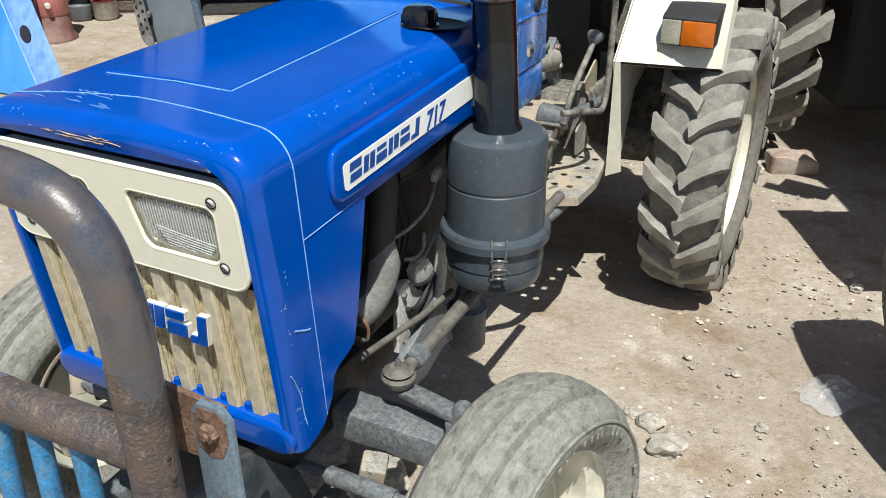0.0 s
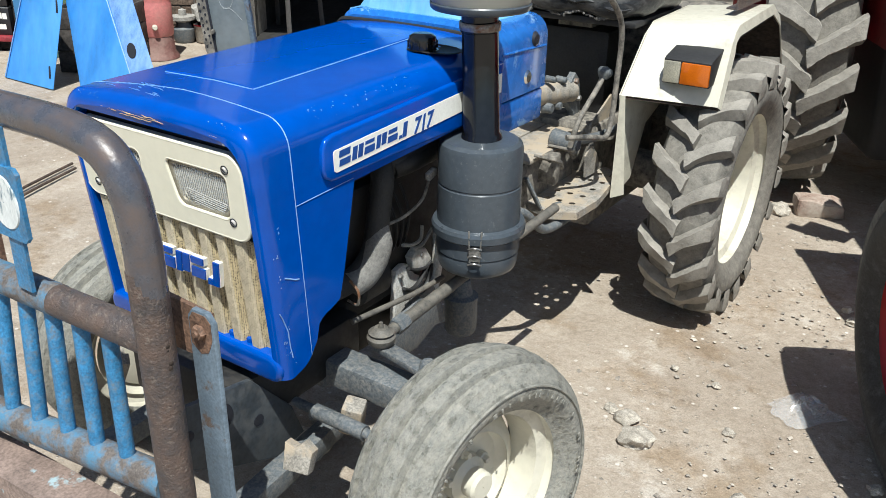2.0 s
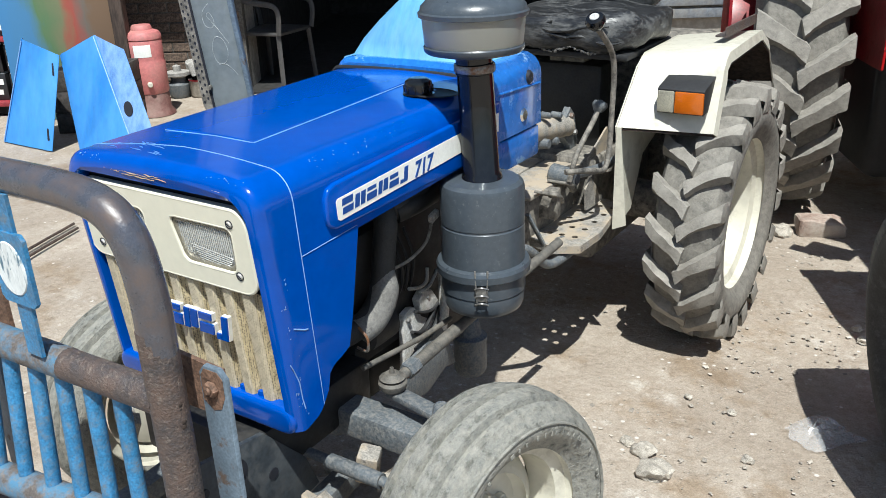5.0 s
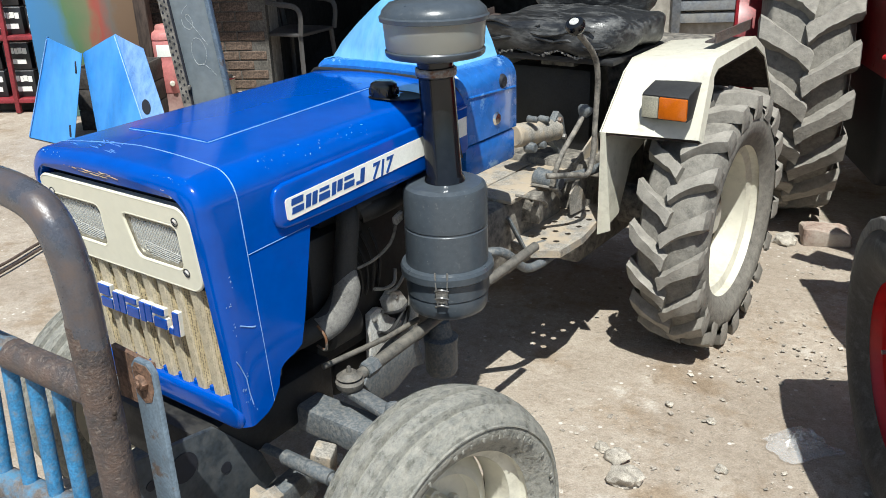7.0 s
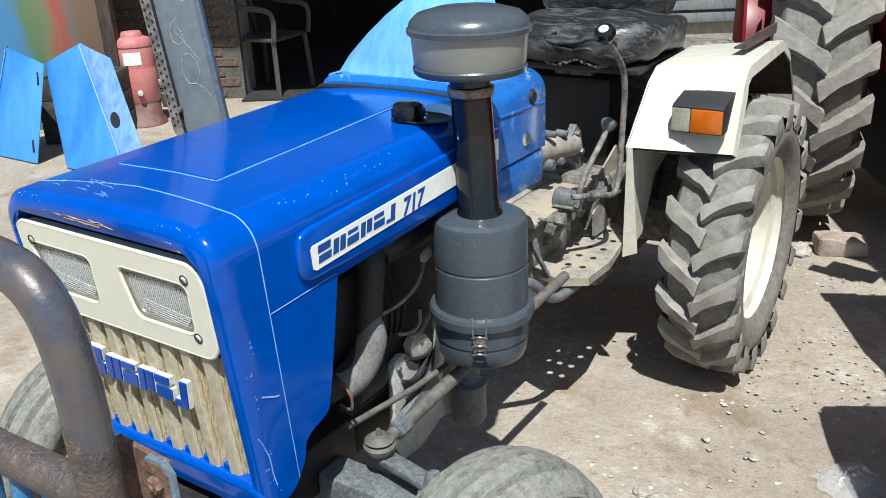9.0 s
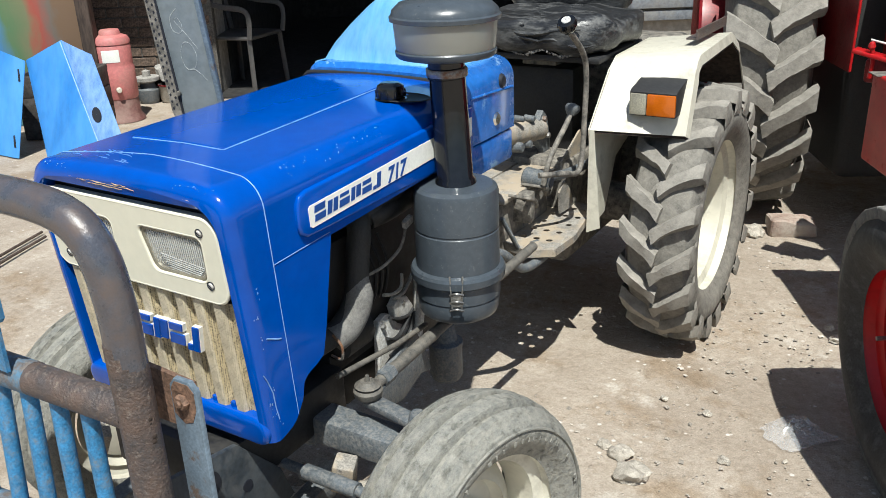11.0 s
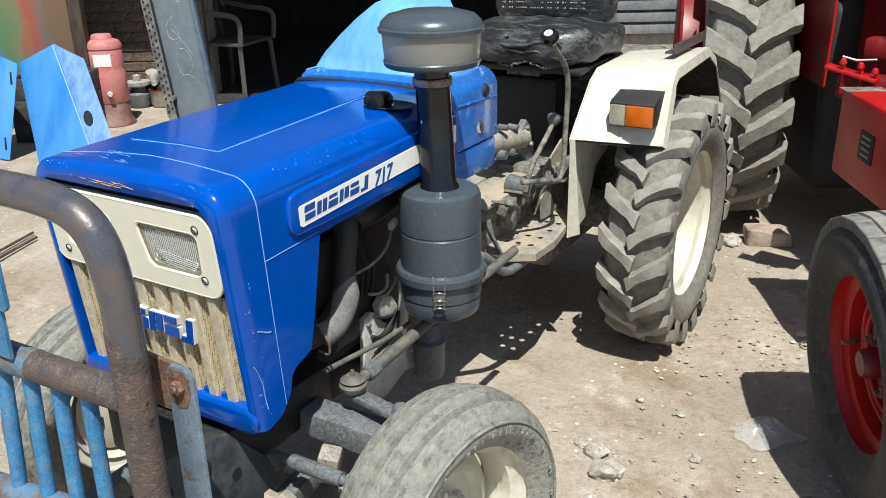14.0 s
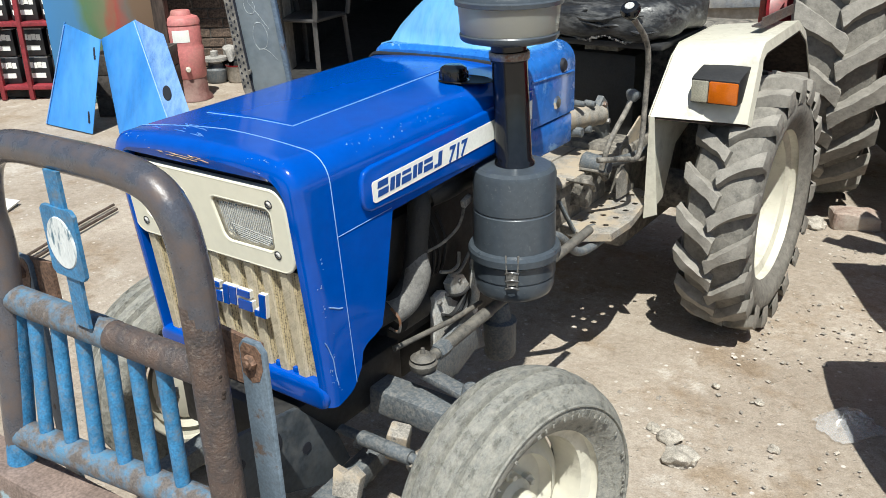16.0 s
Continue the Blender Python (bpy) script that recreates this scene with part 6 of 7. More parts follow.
# blocks on the shoulder of the front tyre
sbm = box(B(), (0.3465, 0, 0), (0.028, 0.0845, 0.042), (0, 0, 1), 0.002, 1)
SBM = bpy.data.meshes.new("tread_block")
sbm.to_mesh(SBM)
sbm.free()
SBM.materials.append(M["tyre_worn"])
for k in range(26):
    for w in (0.088, -0.088):
        o = new("tread_block", SBM)
        o.parent = fw
        o.matrix_local = pose(0, 0, w, 0, 0, 360 * (k + (0.5 if w < 0 else 0)) / 26)
for lo_, hi_ in ((0.034, 0.071), (-0.027, 0.027), (-0.071, -0.034)):
    part("tread_rib", lathe(B(), [(0.3585, hi_), (0.3675, hi_ - 0.003), (0.3675, lo_ + 0.003), (0.3585, lo_)], None, 72), M["tyre"], fw, "dusty rib of the tread")
for r_, z_ in ((0.178, 0.012), (0.160, 0.022), (0.128, 0.024)):
    part("rim_ridge", tube(B(), [(r_ * math.cos(radians(7.5 * k)), r_ * math.sin(radians(7.5 * k)), z_) for k in range(48)], 0.0065, 8, closed=True), M["red"], fw)
for k in range(6):
    a_ = radians(60 * k + 20)
    part("hub_bolt", cyl(B(), (0.062 * math.cos(a_), 0.062 * math.sin(a_), 0.028), (0.062 * math.cos(a_), 0.062 * math.sin(a_), 0.044), 0.010, 0.009, 6, 0.002), M["red_dark"], fw, "worn dirty red bolt")
part("valve_rag", box(B(), (0.112, 0.020, 0.040), (0.06, 0.016, 0.012), (0, 0, 20), 0.004), M["foam"], fw, "pale strip stuck in the rim")

# ribbed red box at its side
c0 = Vector((1.126, 1.362, 0))
bx = Vector((0.455, -0.89, 0)).normalized()
by = Vector((-bx.y, bx.x, 0))
BROT = Matrix((bx, by, (0, 0, 1))).transposed()
rbox = rpart("side_box", box(B(), c0 - bx * 0.22 + by * 0.30 + Vector((0, 0, 0.720)), (0.44, 0.60, 0.272), BROT, 0.010, 3), M["red"], "red sheet steel box with pressed ribs and a small dark plate")
for z in (0.800, 0.760, 0.690, 0.655):
    rpart("pressed_rib", box(B(), c0 + by * 0.345 + bx * 0.001 + Vector((0, 0, z)), (0.008, 0.47, 0.014), BROT, 0.0035, 2), M["red"], parent=rbox)
rpart("worn_corner", box(B(), c0 - bx * 0.415 + by * 0.055 + Vector((0, 0, 0.8545)), (0.07, 0.13, 0.004), BROT, 0.0018), M["engine"], "worn blackened corner of the box", parent=rbox)
rpart("maker_plate", box(B(), c0 - bx * 0.20 - by * 0.001 + Vector((0, 0, 0.725)), (0.100, 0.006, 0.088), BROT, 0.003), M["black_matte"], "small dark maker's plate with pale lines", parent=rbox)
for k in range(4):
    rpart("plate_line", box(B(), c0 - bx * 0.20 - by * 0.0045 + Vector((0, 0, 0.70 + 0.018 * k)), (0.060, 0.001, 0.006), BROT), M["wire_grey"], parent=rbox)
# body, mudguard and levers
rpart("body", box(B(), rp(0.80, 0.86, 1.16), (2.6, 0.74, 0.42), RROT, 0.06, 3), M["red_dark"], "red engine cover of the larger tractor")
# Gearbox coloured near-black to stand for the shade under the body.
rpart("gearbox", box(B(), rp(0.62, 0.82, 0.66), (1.9, 0.56, 0.66), RROT, 0.06, 3), M["hose"], "gearbox and engine, painted near-black as shade")
c1 = Vector((1.255, 0.86, 0))
# Block added to fill a lit gap with dark, in place of shade.
rpart("gap_block", box(B(), rp(-0.02, 0.28, 0.62), (0.80, 0.36, 0.80), RROT, 0.05, 3), M["hose"], "near-black block added to close the gap inside the tall wheel")
# Unseen sheet and its leg, added overhead to shade levers and ground.
rpart("shade_sheet", box(B(), rp(1.28, 0.38, 1.40), (1.15, 0.46, 0.03), RROT, 0.010, 2), M["red_dark"], "unseen red sheet added to shade the levers and ground")
rpart("shade_sheet_leg", box(B(), rp(1.05, 0.58, 1.10), (0.40, 0.03, 0.60), RROT, 0.006, 2), M["red_dark"])
# Panel kept dark red so its colour carries the shade behind the levers.
rpart("rear_panel", box(B(), (1.32, 2.42, 0.98), (0.95, 0.03, 0.62), (0, 0, -22), 0.01), M["red_dark"], "dull red panel behind the levers, dark to stand for shade")
shield = rpart("mudguard_shield", prism(B(), [(-0.20, 0.73), (0.645, 0.73), (0.655, 1.02), (0.62, 1.38), (-0.20, 1.40)], 0.006, Matrix.Translation(rp(0, 0.006, 0)) @ Matrix(((RH.x, 0, RL.x, 0), (RH.y, 0, RL.y, 0), (0, 1, 0, 0), (0, 0, 0, 1)))), M["red_dark"], "red upright sheet on the inner side of the tall wheel")
rpart("rolled_edge", tube(B(), [rp(0.648, 0.009, 0.735), rp(0.658, 0.009, 1.02), rp(0.624, 0.009, 1.375)], 0.005, 8), M["red"], parent=shield)
rpart("steering_post", tube(B(), [(1.075, 2.12, 0.62), (1.082, 2.12, 0.95), (1.088, 2.10, 1.25)], 0.016, 12), M["red_dark"], "dull red upright post behind the levers")
rpart("valve_body", box(B(), (0.99, 2.14, 0.93), (0.10, 0.07, 0.07), (0, 0, -12), 0.012, 2), M["red_dark"], "dull red hydraulic valve block")
rpart("valve_cap", cyl(B(), (1.03, 2.10, 0.99), (1.03, 2.10, 1.04), 0.022, 0.018, 16, 0.004), M["red"], "red cap on the valve block")
rpart("mudguard", loft([[rp(0.74 * math.cos(radians(a)), l, 0.69 + 0.74 * math.sin(radians(a))) for l in (0.16, 0.24, 0.5, 0.66)] for a in range(20, 171, 10)]), M["red_dark"], "red rear mudguard")
rpart("mudguard_side", prism(B(), [(0.74 * math.cos(radians(a)), 0.69 + 0.74 * math.sin(radians(a))) for a in range(20, 171, 10)] + [(-0.72, 0.60), (0.70, 0.60)], 0.006, Matrix.Translation(rp(0, 0.66, 0)) @ Matrix(((RH.x, 0, RL.x, 0), (RH.y, 0, RL.y, 0), (0, 1, 0, 0), (0, 0, 0, 1)))), M["red_dark"])
rpart("foot_board", box(B(), rp(1.0, 0.45, 0.62), (0.75, 0.36, 0.02), RROT, 0.004), M["red_dark"])
con = rpart("console", box(B(), (0.97, 2.02, 0.815), (0.17, 0.10, 0.08), (0, 0, -12), 0.012), M["red_dark"], "dull red lever console")
rpart("console_lip", box(B(), (0.925, 1.955, 0.868), (0.17, 0.06, 0.014), (0, 12, -8), 0.004), M["red"], parent=con)
for x_, h_ in ((0.90, 0.905), (0.955, 0.895), (1.00, 0.88)):
    lvr = rpart("lever", tube(B(), smooth_path([(x_, 1.95, 0.80), (x_ + 0.004, 1.945, 0.85), (x_ - 0.004, 1.94, h_)]), 0.007, 8), M["red"], "short red control lever")
    rpart("knob", cyl(B(), (x_ - 0.004, 1.94, h_ - 0.006), (x_ - 0.004, 1.935, h_ + 0.012), 0.012, 0.009, 10, 0.003), M["red"], parent=lvr)
rpart("cross_rod", tube(B(), [(0.89, 1.95, 0.922), (0.935, 1.95, 0.912), (0.995, 1.95, 0.918)], 0.004, 6), M["alu"], "bare steel cross rod")
rpart("cross_rod", tube(B(), [(1.03, 1.97, 1.004), (1.10, 1.97, 1.002), (1.17, 1.97, 1.016)], 0.004, 6), M["alu"], "bare steel cross rod")
rpart("side_sheet", prism(B(), [(1.13, 1.07), (1.185, 0.935), (1.265, 0.905), (1.55, 0.895), (1.55, 1.32), (1.13, 1.32)], 0.012, facing_front(1.97), 0.004), M["red_dark"], "red side sheet of the engine cover")
rpart("axle", cyl(B(), rp(0, 0.1, 0.69), rp(0, 0.9, 0.69), 0.07, 0.10, 20, 0.01), M["engine"])
fa = Vector((1.255, 0.86, 0.375)) + RL * 0.1
rpart("front_axle", tube(B(), [fa, fa + RL * 0.55 + Vector((0, 0, 0.10)), fa + RL * 0.7 + Vector((0, 0, 0.10))], 0.045, 14), M["red_dark"])
rpart("front_frame", box(B(), rp(1.75, 0.85, 0.62), (0.9, 0.30, 0.22), RROT, 0.02), M["red_dark"])


# ---------------------------------------------------------------- loose things near the shop
def panel_thing(label, origin, lean, main, flange, fold_in, marks):
    """A folded sheet panel that leans back: its main face and its flange as four corners (along, up the slope) each."""
    t = thing("hood_panel", label, "panel", origin, group="loose hood panels")
    c, s = math.cos(radians(lean)), math.sin(radians(lean))
    m = Matrix(((1, 0, 0, 0), (0, s, -c, 0), (0, c, s, 0), (0, 0, 0, 1)))      # along, up the slope, out
    bm = B()
    for q, depth in ((main, lambda i: 0.004 * math.sin(i / 10 * math.pi) + (0.006 if i in (1,) else 0.0)), (flange, lambda i: -fold_in * (i / 10) ** 1.4)):
        (a0, a1), (b0, b1), (c0_, c1), (d0, d1) = q
        rows = []
        for j in range(9):
            v = j / 8
            row = []
            for i in range(11):
                u = i / 10
                x = (a0 * (1 - u) + b0 * u) * (1 - v) + (d0 * (1 - u) + c0_ * u) * v
                y = (a1 * (1 - u) + b1 * u) * (1 - v) + (d1 * (1 - u) + c1 * u) * v
                row.append(bm.verts.new(m @ Vector((x, y, depth(i)))))
            rows.append(row)
        for A, C in zip(rows, rows[1:]):
            for i in range(10):
                fc = bm.faces.new((A[i], A[i + 1], C[i + 1], C[i]))
                fc.material_index = 1 if q is flange and fold_in < 0.055 else 0
    bmesh.ops.recalc_face_normals(bm, faces=bm.faces)
    bmesh.ops.solidify(bm, geom=bm.faces[:], thickness=0.003)
    p = part("sheet", bm, M["panel_blue"], t, sharp=40, weld=False)
    p.data.materials.append(M["panel_faded"])
    f0, f1 = flange[0], flange[3]
    for off in (0.002,):
        s_ = 1 if main[0][0] > flange[0][0] else -1
        part("pressed_line", tube(B(), [m @ Vector((f0[0] + s_ * off, f0[1] + 0.01, 0.006)), m @ Vector((f1[0] + s_ * off, f1[1] - 0.01 - off * 0.4, 0.006))], 0.004, 8), M["pale_blue"], p)
    for kind_, u, v, tilt in marks:
        if kind_ == "hole":
            part("hole", lathe(B(), [(0.001, 0.0), (0.036, 0.0), (0.038, -0.002)], m @ Matrix.Translation((u, v, -0.006)) @ pose(0, 0, 0, 0, 15, tilt) @ Matrix.Diagonal((0.8, 1.2, 1, 1)), 24), M["grille_dark"], p, "round dark opening")
        else:
            part("slot", box(B(), m @ Vector((u, v, 0.006)), (0.016, 0.008, 0.075), m.to_3x3() @ Matrix.Rotation(radians(90), 3, "X") @ Matrix.Rotation(radians(tilt), 3, "Y"), 0.003), M["grille_dark"], p)
    return t


# ---------------------------------------------------------------- things before the shop
M["board"] = bpy.data.materials.new("old_painted_board")
M["board"].use_nodes = True
_n, _l = M["board"].node_tree.nodes, M["board"].node_tree.links
_tc, _mp, _ns, _cr = _n.new("ShaderNodeTexCoord"), _n.new("ShaderNodeSeparateXYZ"), _n.new("ShaderNodeTexNoise"), _n.new("ShaderNodeValToRGB")
_ns.inputs["Scale"].default_value, _ns.inputs["Detail"].default_value = 6.0, 9.0
_l.new(_tc.outputs["Generated"], _mp.inputs[0])
_l.new(_tc.outputs["Generated"], _ns.inputs["Vector"])
_ad = _n.new("ShaderNodeMath")
_ad.operation = "MULTIPLY_ADD"
_ad.inputs[1].default_value = 0.35
_l.new(_ns.outputs["Fac"], _ad.inputs[0])
_l.new(_mp.outputs["X"], _ad.inputs[2])
_l.new(_ad.outputs[0], _cr.inputs["Fac"])
_e = _cr.color_ramp.elements
_e[0].position, _e[0].color = 0.0, (0.045, 0.20, 0.45, 1)
_e[1].position, _e[1].color = 1.0, (0.16, 0.10, 0.06, 1)
for _p, _c in ((0.42, (0.06, 0.19, 0.36, 1)), (0.55, (0.09, 0.17, 0.08, 1)), (0.72, (0.16, 0.17, 0.09, 1)), (0.82, (0.32, 0.07, 0.05, 1)), (0.95, (0.14, 0.12, 0.10, 1))):
    _q = _e.new(_p)
    _q.color = _c
_l.new(_cr.outputs["Color"], _n["Principled BSDF"].inputs["Base Color"])
_n["Principled BSDF"].inputs["Roughness"].default_value = 0.7
M["wood"] = mat("dark_weathered_wood", (0.10, 0.07, 0.055), 0.85, vary=0.35, scale=8, streak=(1, 1, 0.15), bump=0.4, bump_scale=40)

bd = thing("painted_board", "tall board with blotchy blue, green and red paint leaning outside", "board", fp(-0.22, -0.88))
bm = box(B(), (0, 0, 0.95), (0.80, 0.03, 1.9), None, 0.004)
b_ = part("panel", bm, M["board"], bd)
bd.matrix_world = Matrix.Translation(fp(-0.47, -0.36)) @ FROT.to_4x4() @ pose(0, 0, 0, -2, 0, 0)
post = thing("wood_post", "dark weathered wooden post beside the board", "post", fp(-0.03, -0.36))
part("timber", box(B(), (0, 0, 1.35), (0.09, 0.08, 2.7), (0, 0, 30), 0.006), M["wood"], post)

panel_thing("faded blue folded hood panel leaning on the board", (-4.29, 1.809, 0.004), 14, [(0.593, 0), (0.086, 0), (0.264, 0.662), (0.649, 0.589)], [(0.086, 0), (0.0, 0.0), (0.183, 0.671), (0.264, 0.662)], 0.06, (("slot", 0.60, 0.50, 8), ("slot", 0.56, 0.10, 8)))
panel_thing("brighter blue hood panel with a round hole, leaning", (-3.453, 1.839, 0.004), 14, [(0.0, 0.0), (0.56, 0.0), (0.105, 0.72), (-0.223, 0.582)], [(0.56, 0.0), (0.72, 0.0), (0.31, 0.654), (0.105, 0.72)], 0.05, (("hole", 0.420, 0.320, 25),))

cr = thing("wooden_crate", "weathered grey-brown crate behind the leaning panels", "crate", fp(-0.16, -0.60))
cr.rotation_euler = (0, 0, math.atan2(FX.y, FX.x))
M["crate"] = mat("weathered_crate_wood", (0.075, 0.065, 0.058), 0.85, vary=0.3, scale=6, bump=0.3, bump_scale=40)
for k in range(3):
    part("board", box(B(), (0, -0.20, 0.07 + 0.14 * k), (0.46, 0.02, 0.136), None, 0.004), M["crate"], cr)
    part("board", box(B(), (0, 0.20, 0.07 + 0.14 * k), (0.46, 0.02, 0.136), None, 0.004), M["crate"], cr)
    for x in (-0.22, 0.22):
        part("end_board", box(B(), (x, 0, 0.07 + 0.14 * k), (0.02, 0.378, 0.136), None, 0.004), M["crate"], cr)

# brick facing of the wall behind the water jug
wall_b = wall_piece("wall_brick", -0.35, 0.62, 0.44, 0.518, -0.05, 3.3, M["mortar"], "sooty brick wall beside the door opening")


def brick_mesh():
    bm = box(B(), (0, 0, 0), (0.215, 0.014, 0.066), None, 0.005, 1)
    me = bpy.data.meshes.new("brick")
    bm.to_mesh(me)
    bm.free()
    me.materials.append(M["brick"])
    return me


BRICK = brick_mesh()

# water jug
jug = thing("water_jug", "faded pink plastic water jug standing on the ground", "water jug", fp(0.08, -0.28))
jug.scale = (0.97, 0.97, 0.93)
part("base_stand", lathe(B(), [(0.001, 0.0), (0.155, 0.0), (0.150, 0.02), (0.128, 0.05), (0.125, 0.16), (0.122, 0.17)], None, 36), mat("dusty_maroon_plastic", (0.20, 0.085, 0.075), 0.6, vary=0.2, dust=(0.28, 0.2, 0.17), dust_amount=0.45), jug, "dusty maroon lower part")
part("jug_body", lathe(B(), [(0.120, 0.165), (0.130, 0.18), (0.132, 0.40), (0.126, 0.415), (0.127, 0.43), (0.128, 0.56), (0.120, 0.575)], None, 40), M["pink"], jug)
part("lid", lathe(B(), [(0.124, 0.57), (0.130, 0.575), (0.130, 0.60), (0.115, 0.625), (0.075, 0.64), (0.070, 0.665), (0.062, 0.675), (0.001, 0.678)], None, 40), M["pink"], jug)
part("tap", cyl(B(), (0.10, -0.08, 0.25), (0.135, -0.105, 0.25), 0.02, 0.018, 14, 0.004), M["cream"], jug, "pale tap")
part("label_patch", lathe(B(), [(0.1290, 0.45), (0.1295, 0.455), (0.1295, 0.535), (0.1290, 0.54)], None, 10, -75, -20), M["white"], jug, "torn white paper label")

# stove and pots beside it
stove = thing("kerosene_stove", "small dark metal stove with a round burner", "stove", fp(0.10, 0.27))
part("tank", lathe(B(), [(0.001, 0.0), (0.07, 0.0), (0.085, 0.03), (0.085, 0.10), (0.06, 0.12), (0.05, 0.16)], None, 28), M["grey_iron"], stove)
part("burner", lathe(B(), [(0.05, 0.15), (0.095, 0.17), (0.095, 0.195), (0.03, 0.20), (0.03, 0.24), (0.001, 0.25)], None, 28), M["foam"], stove)
pot = thing("pot", "dusty pale metal pot on the ground", "pot", fp(0.27, 0.28))
part("pot_body", lathe(B(), [(0.001, 0.0), (0.075, 0.0), (0.085, 0.02), (0.088, 0.13), (0.092, 0.135), (0.085, 0.135), (0.080, 0.02), (0.001, 0.015)], None, 28), M["stone"], pot)
part("rim_band", lathe(B(), [(0.0925, 0.128), (0.094, 0.132), (0.0925, 0.138)], None, 28), M["red_dark"], pot)
rag = thing("rag_bundle", "crumpled white rag on the stove shelf", "rag", fp(0.22, 0.36))
part("cloth", cushion(B(), (0, 0, 0.20), (0.16, 0.10, 0.10), 0.05, 9.0), M["foam"], rag, sharp=60)
part("support_block", box(B(), (0, 0, 0.075), (0.2, 0.10, 0.15), None, 0.01), M["near_black"], rag)

# grey steel upright bolted to the far side of the tractor
UR = Vector((0.853, 0.522, 0)).normalized()
UU = (Vector((0, 0, 1)) - 0.10 * UR).normalized()
UR = (UR - UU * UR.dot(UU)).normalized()
UN = UR.cross(UU).normalized()                       # faces the yard
UM = Matrix((UR * 0.66, UU, UN)).transposed().to_4x4()
UM.translation = Vector((-0.432, 0.235, 0.93))
up_ = part("side_upright", xf(box(B(), (0.105, 0.22, -0.004), (0.135, 1.36, 0.006), None, 0.002), UM), M["door_grey"], tractor, "tall grey steel plate with chalk scrawl, bolted beside the hood")
strip = B()
rim_ = [(0.0, 0.012), (0.006, 0.0), (0.024, -0.012), (0.034, 0.0), (0.034, 0.90), (0.0, 0.90)]
prism(strip, rim_, 0.005, UM, 0.001, 1)
pe_ = part("punched_edge", strip, M["engine"], up_, "dark punched steel edge strip")
hole_bm = cyl(B(), (0, 0, 0.0050), (0, 0, 0.0058), 0.0036, None, 8)
hole_me = bpy.data.meshes.new("punch_hole")
hole_bm.to_mesh(hole_me)
hole_bm.free()
hole_me.materials.append(M["grille_dark"])
for k in range(52):
    for uu in (0.009, 0.024):
        o = new("punch_hole", hole_me)
        o.parent = pe_
        o.matrix_local = UM @ Matrix.Translation((uu, 0.022 + 0.0165 * k + (0.008 if uu > 0.02 else 0.0), 0))
part("dark_gap", xf(box(B(), (0.037, 0.45, -0.001), (0.006, 0.90, 0.008)), UM), M["grille_dark"], up_)
part("edge_bolt", xf(cyl(B(), (0.040, 0.055, 0.0), (0.040, 0.055, 0.012), 0.007, 0.006, 6, 0.001), UM), M["engine"], up_)
part("edge_channel", xf(box(B(), (0.180, 0.22, 0.0), (0.018, 1.36, 0.022), None, 0.003), UM), M["guard_grey"], up_, "rolled edge of the steel plate")
part("upright_bracket", box(B(), (-0.21, 0.36, 0.56), (0.30, 0.05, 0.05), None, 0.004), M["grey_iron"], up_)
M["chalk"] = mat("chalk", (0.40, 0.43, 0.43), 0.95, vary=0.4, scale=90)
for u, v, pts in ((0.090, 0.105, [(0.0, 0.0), (0.028, 0.004), (0.042, 0.030), (0.030, 0.058), (0.004, 0.062), (-0.012, 0.034), (-0.002, 0.004), (0.030, -0.004), (0.060, -0.030)]),
                  (0.080, 0.190, [(0.020, 0.056), (-0.008, 0.038), (-0.010, 0.010), (0.012, 0.0), (0.026, 0.014), (0.016, 0.034), (0.004, 0.028), (0.030, 0.0), (0.062, -0.040)]),
                  (0.075, 0.275, [(-0.012, 0.026), (0.020, 0.016), (0.060, 0.0)]),
                  (0.080, 0.340, [(-0.010, 0.030), (0.018, 0.048), (0.030, 0.026), (0.010, 0.020), (0.040, 0.010), (0.046, -0.018), (0.014, -0.016)]),
                  (0.075, 0.430, [(0.0, 0.0), (0.030, 0.006), (0.040, 0.036), (0.012, 0.052), (-0.010, 0.028), (0.0, 0.0)])):
    part("chalk_stroke", xf(tube(B(), smooth_path([(u + a, v + c, -0.0008) for a, c in pts], 5), 0.0011, 6, 0.5), UM), M["chalk"], up_, "faint chalk stroke")

# plastic chair in the dark
ch = thing("plastic_chair", "pale plastic armchair standing in the dark shop", "chair", (-3.83, 3.98, 0.012))
# Pale plastic darkened in its colour to stand for the shop's shade.
M["chair"] = mat("shaded_chair_plastic", (0.075, 0.072, 0.07), 0.5, vary=0.15)
for x in (-0.22, 0.22):
    for y in (-0.2, 0.2):
        part("leg", tube(B(), [(x * 1.12, y * 1.1, 0.0), (x, y, 0.42)], 0.022, 8, 0.6), M["chair"], ch)
    part("arm", tube(B(), smooth_path([(x * 1.1, -0.22, 0.42), (x * 1.15, -0.22, 0.62), (x * 1.15, 0.0, 0.66), (x * 1.1, 0.22, 0.70)]), 0.022, 8, 0.6), M["chair"], ch)
part("seat", box(B(), (0, 0, 0.42), (0.46, 0.44, 0.03), None, 0.012), M["chair"], ch)
for k in range(5):
    part("back_slat", box(B(), (-0.16 + 0.08 * k, 0.24, 0.64), (0.05, 0.02, 0.42), (-8, 0, 0), 0.006), M["chair"], ch)
part("back_rail", tube(B(), smooth_path([(-0.24, 0.22, 0.66), (-0.22, 0.28, 0.84), (0, 0.29, 0.88), (0.22, 0.28, 0.84), (0.24, 0.22, 0.66)]), 0.022, 8), M["chair"], ch)
ch.rotation_euler = (0, 0, radians(100))

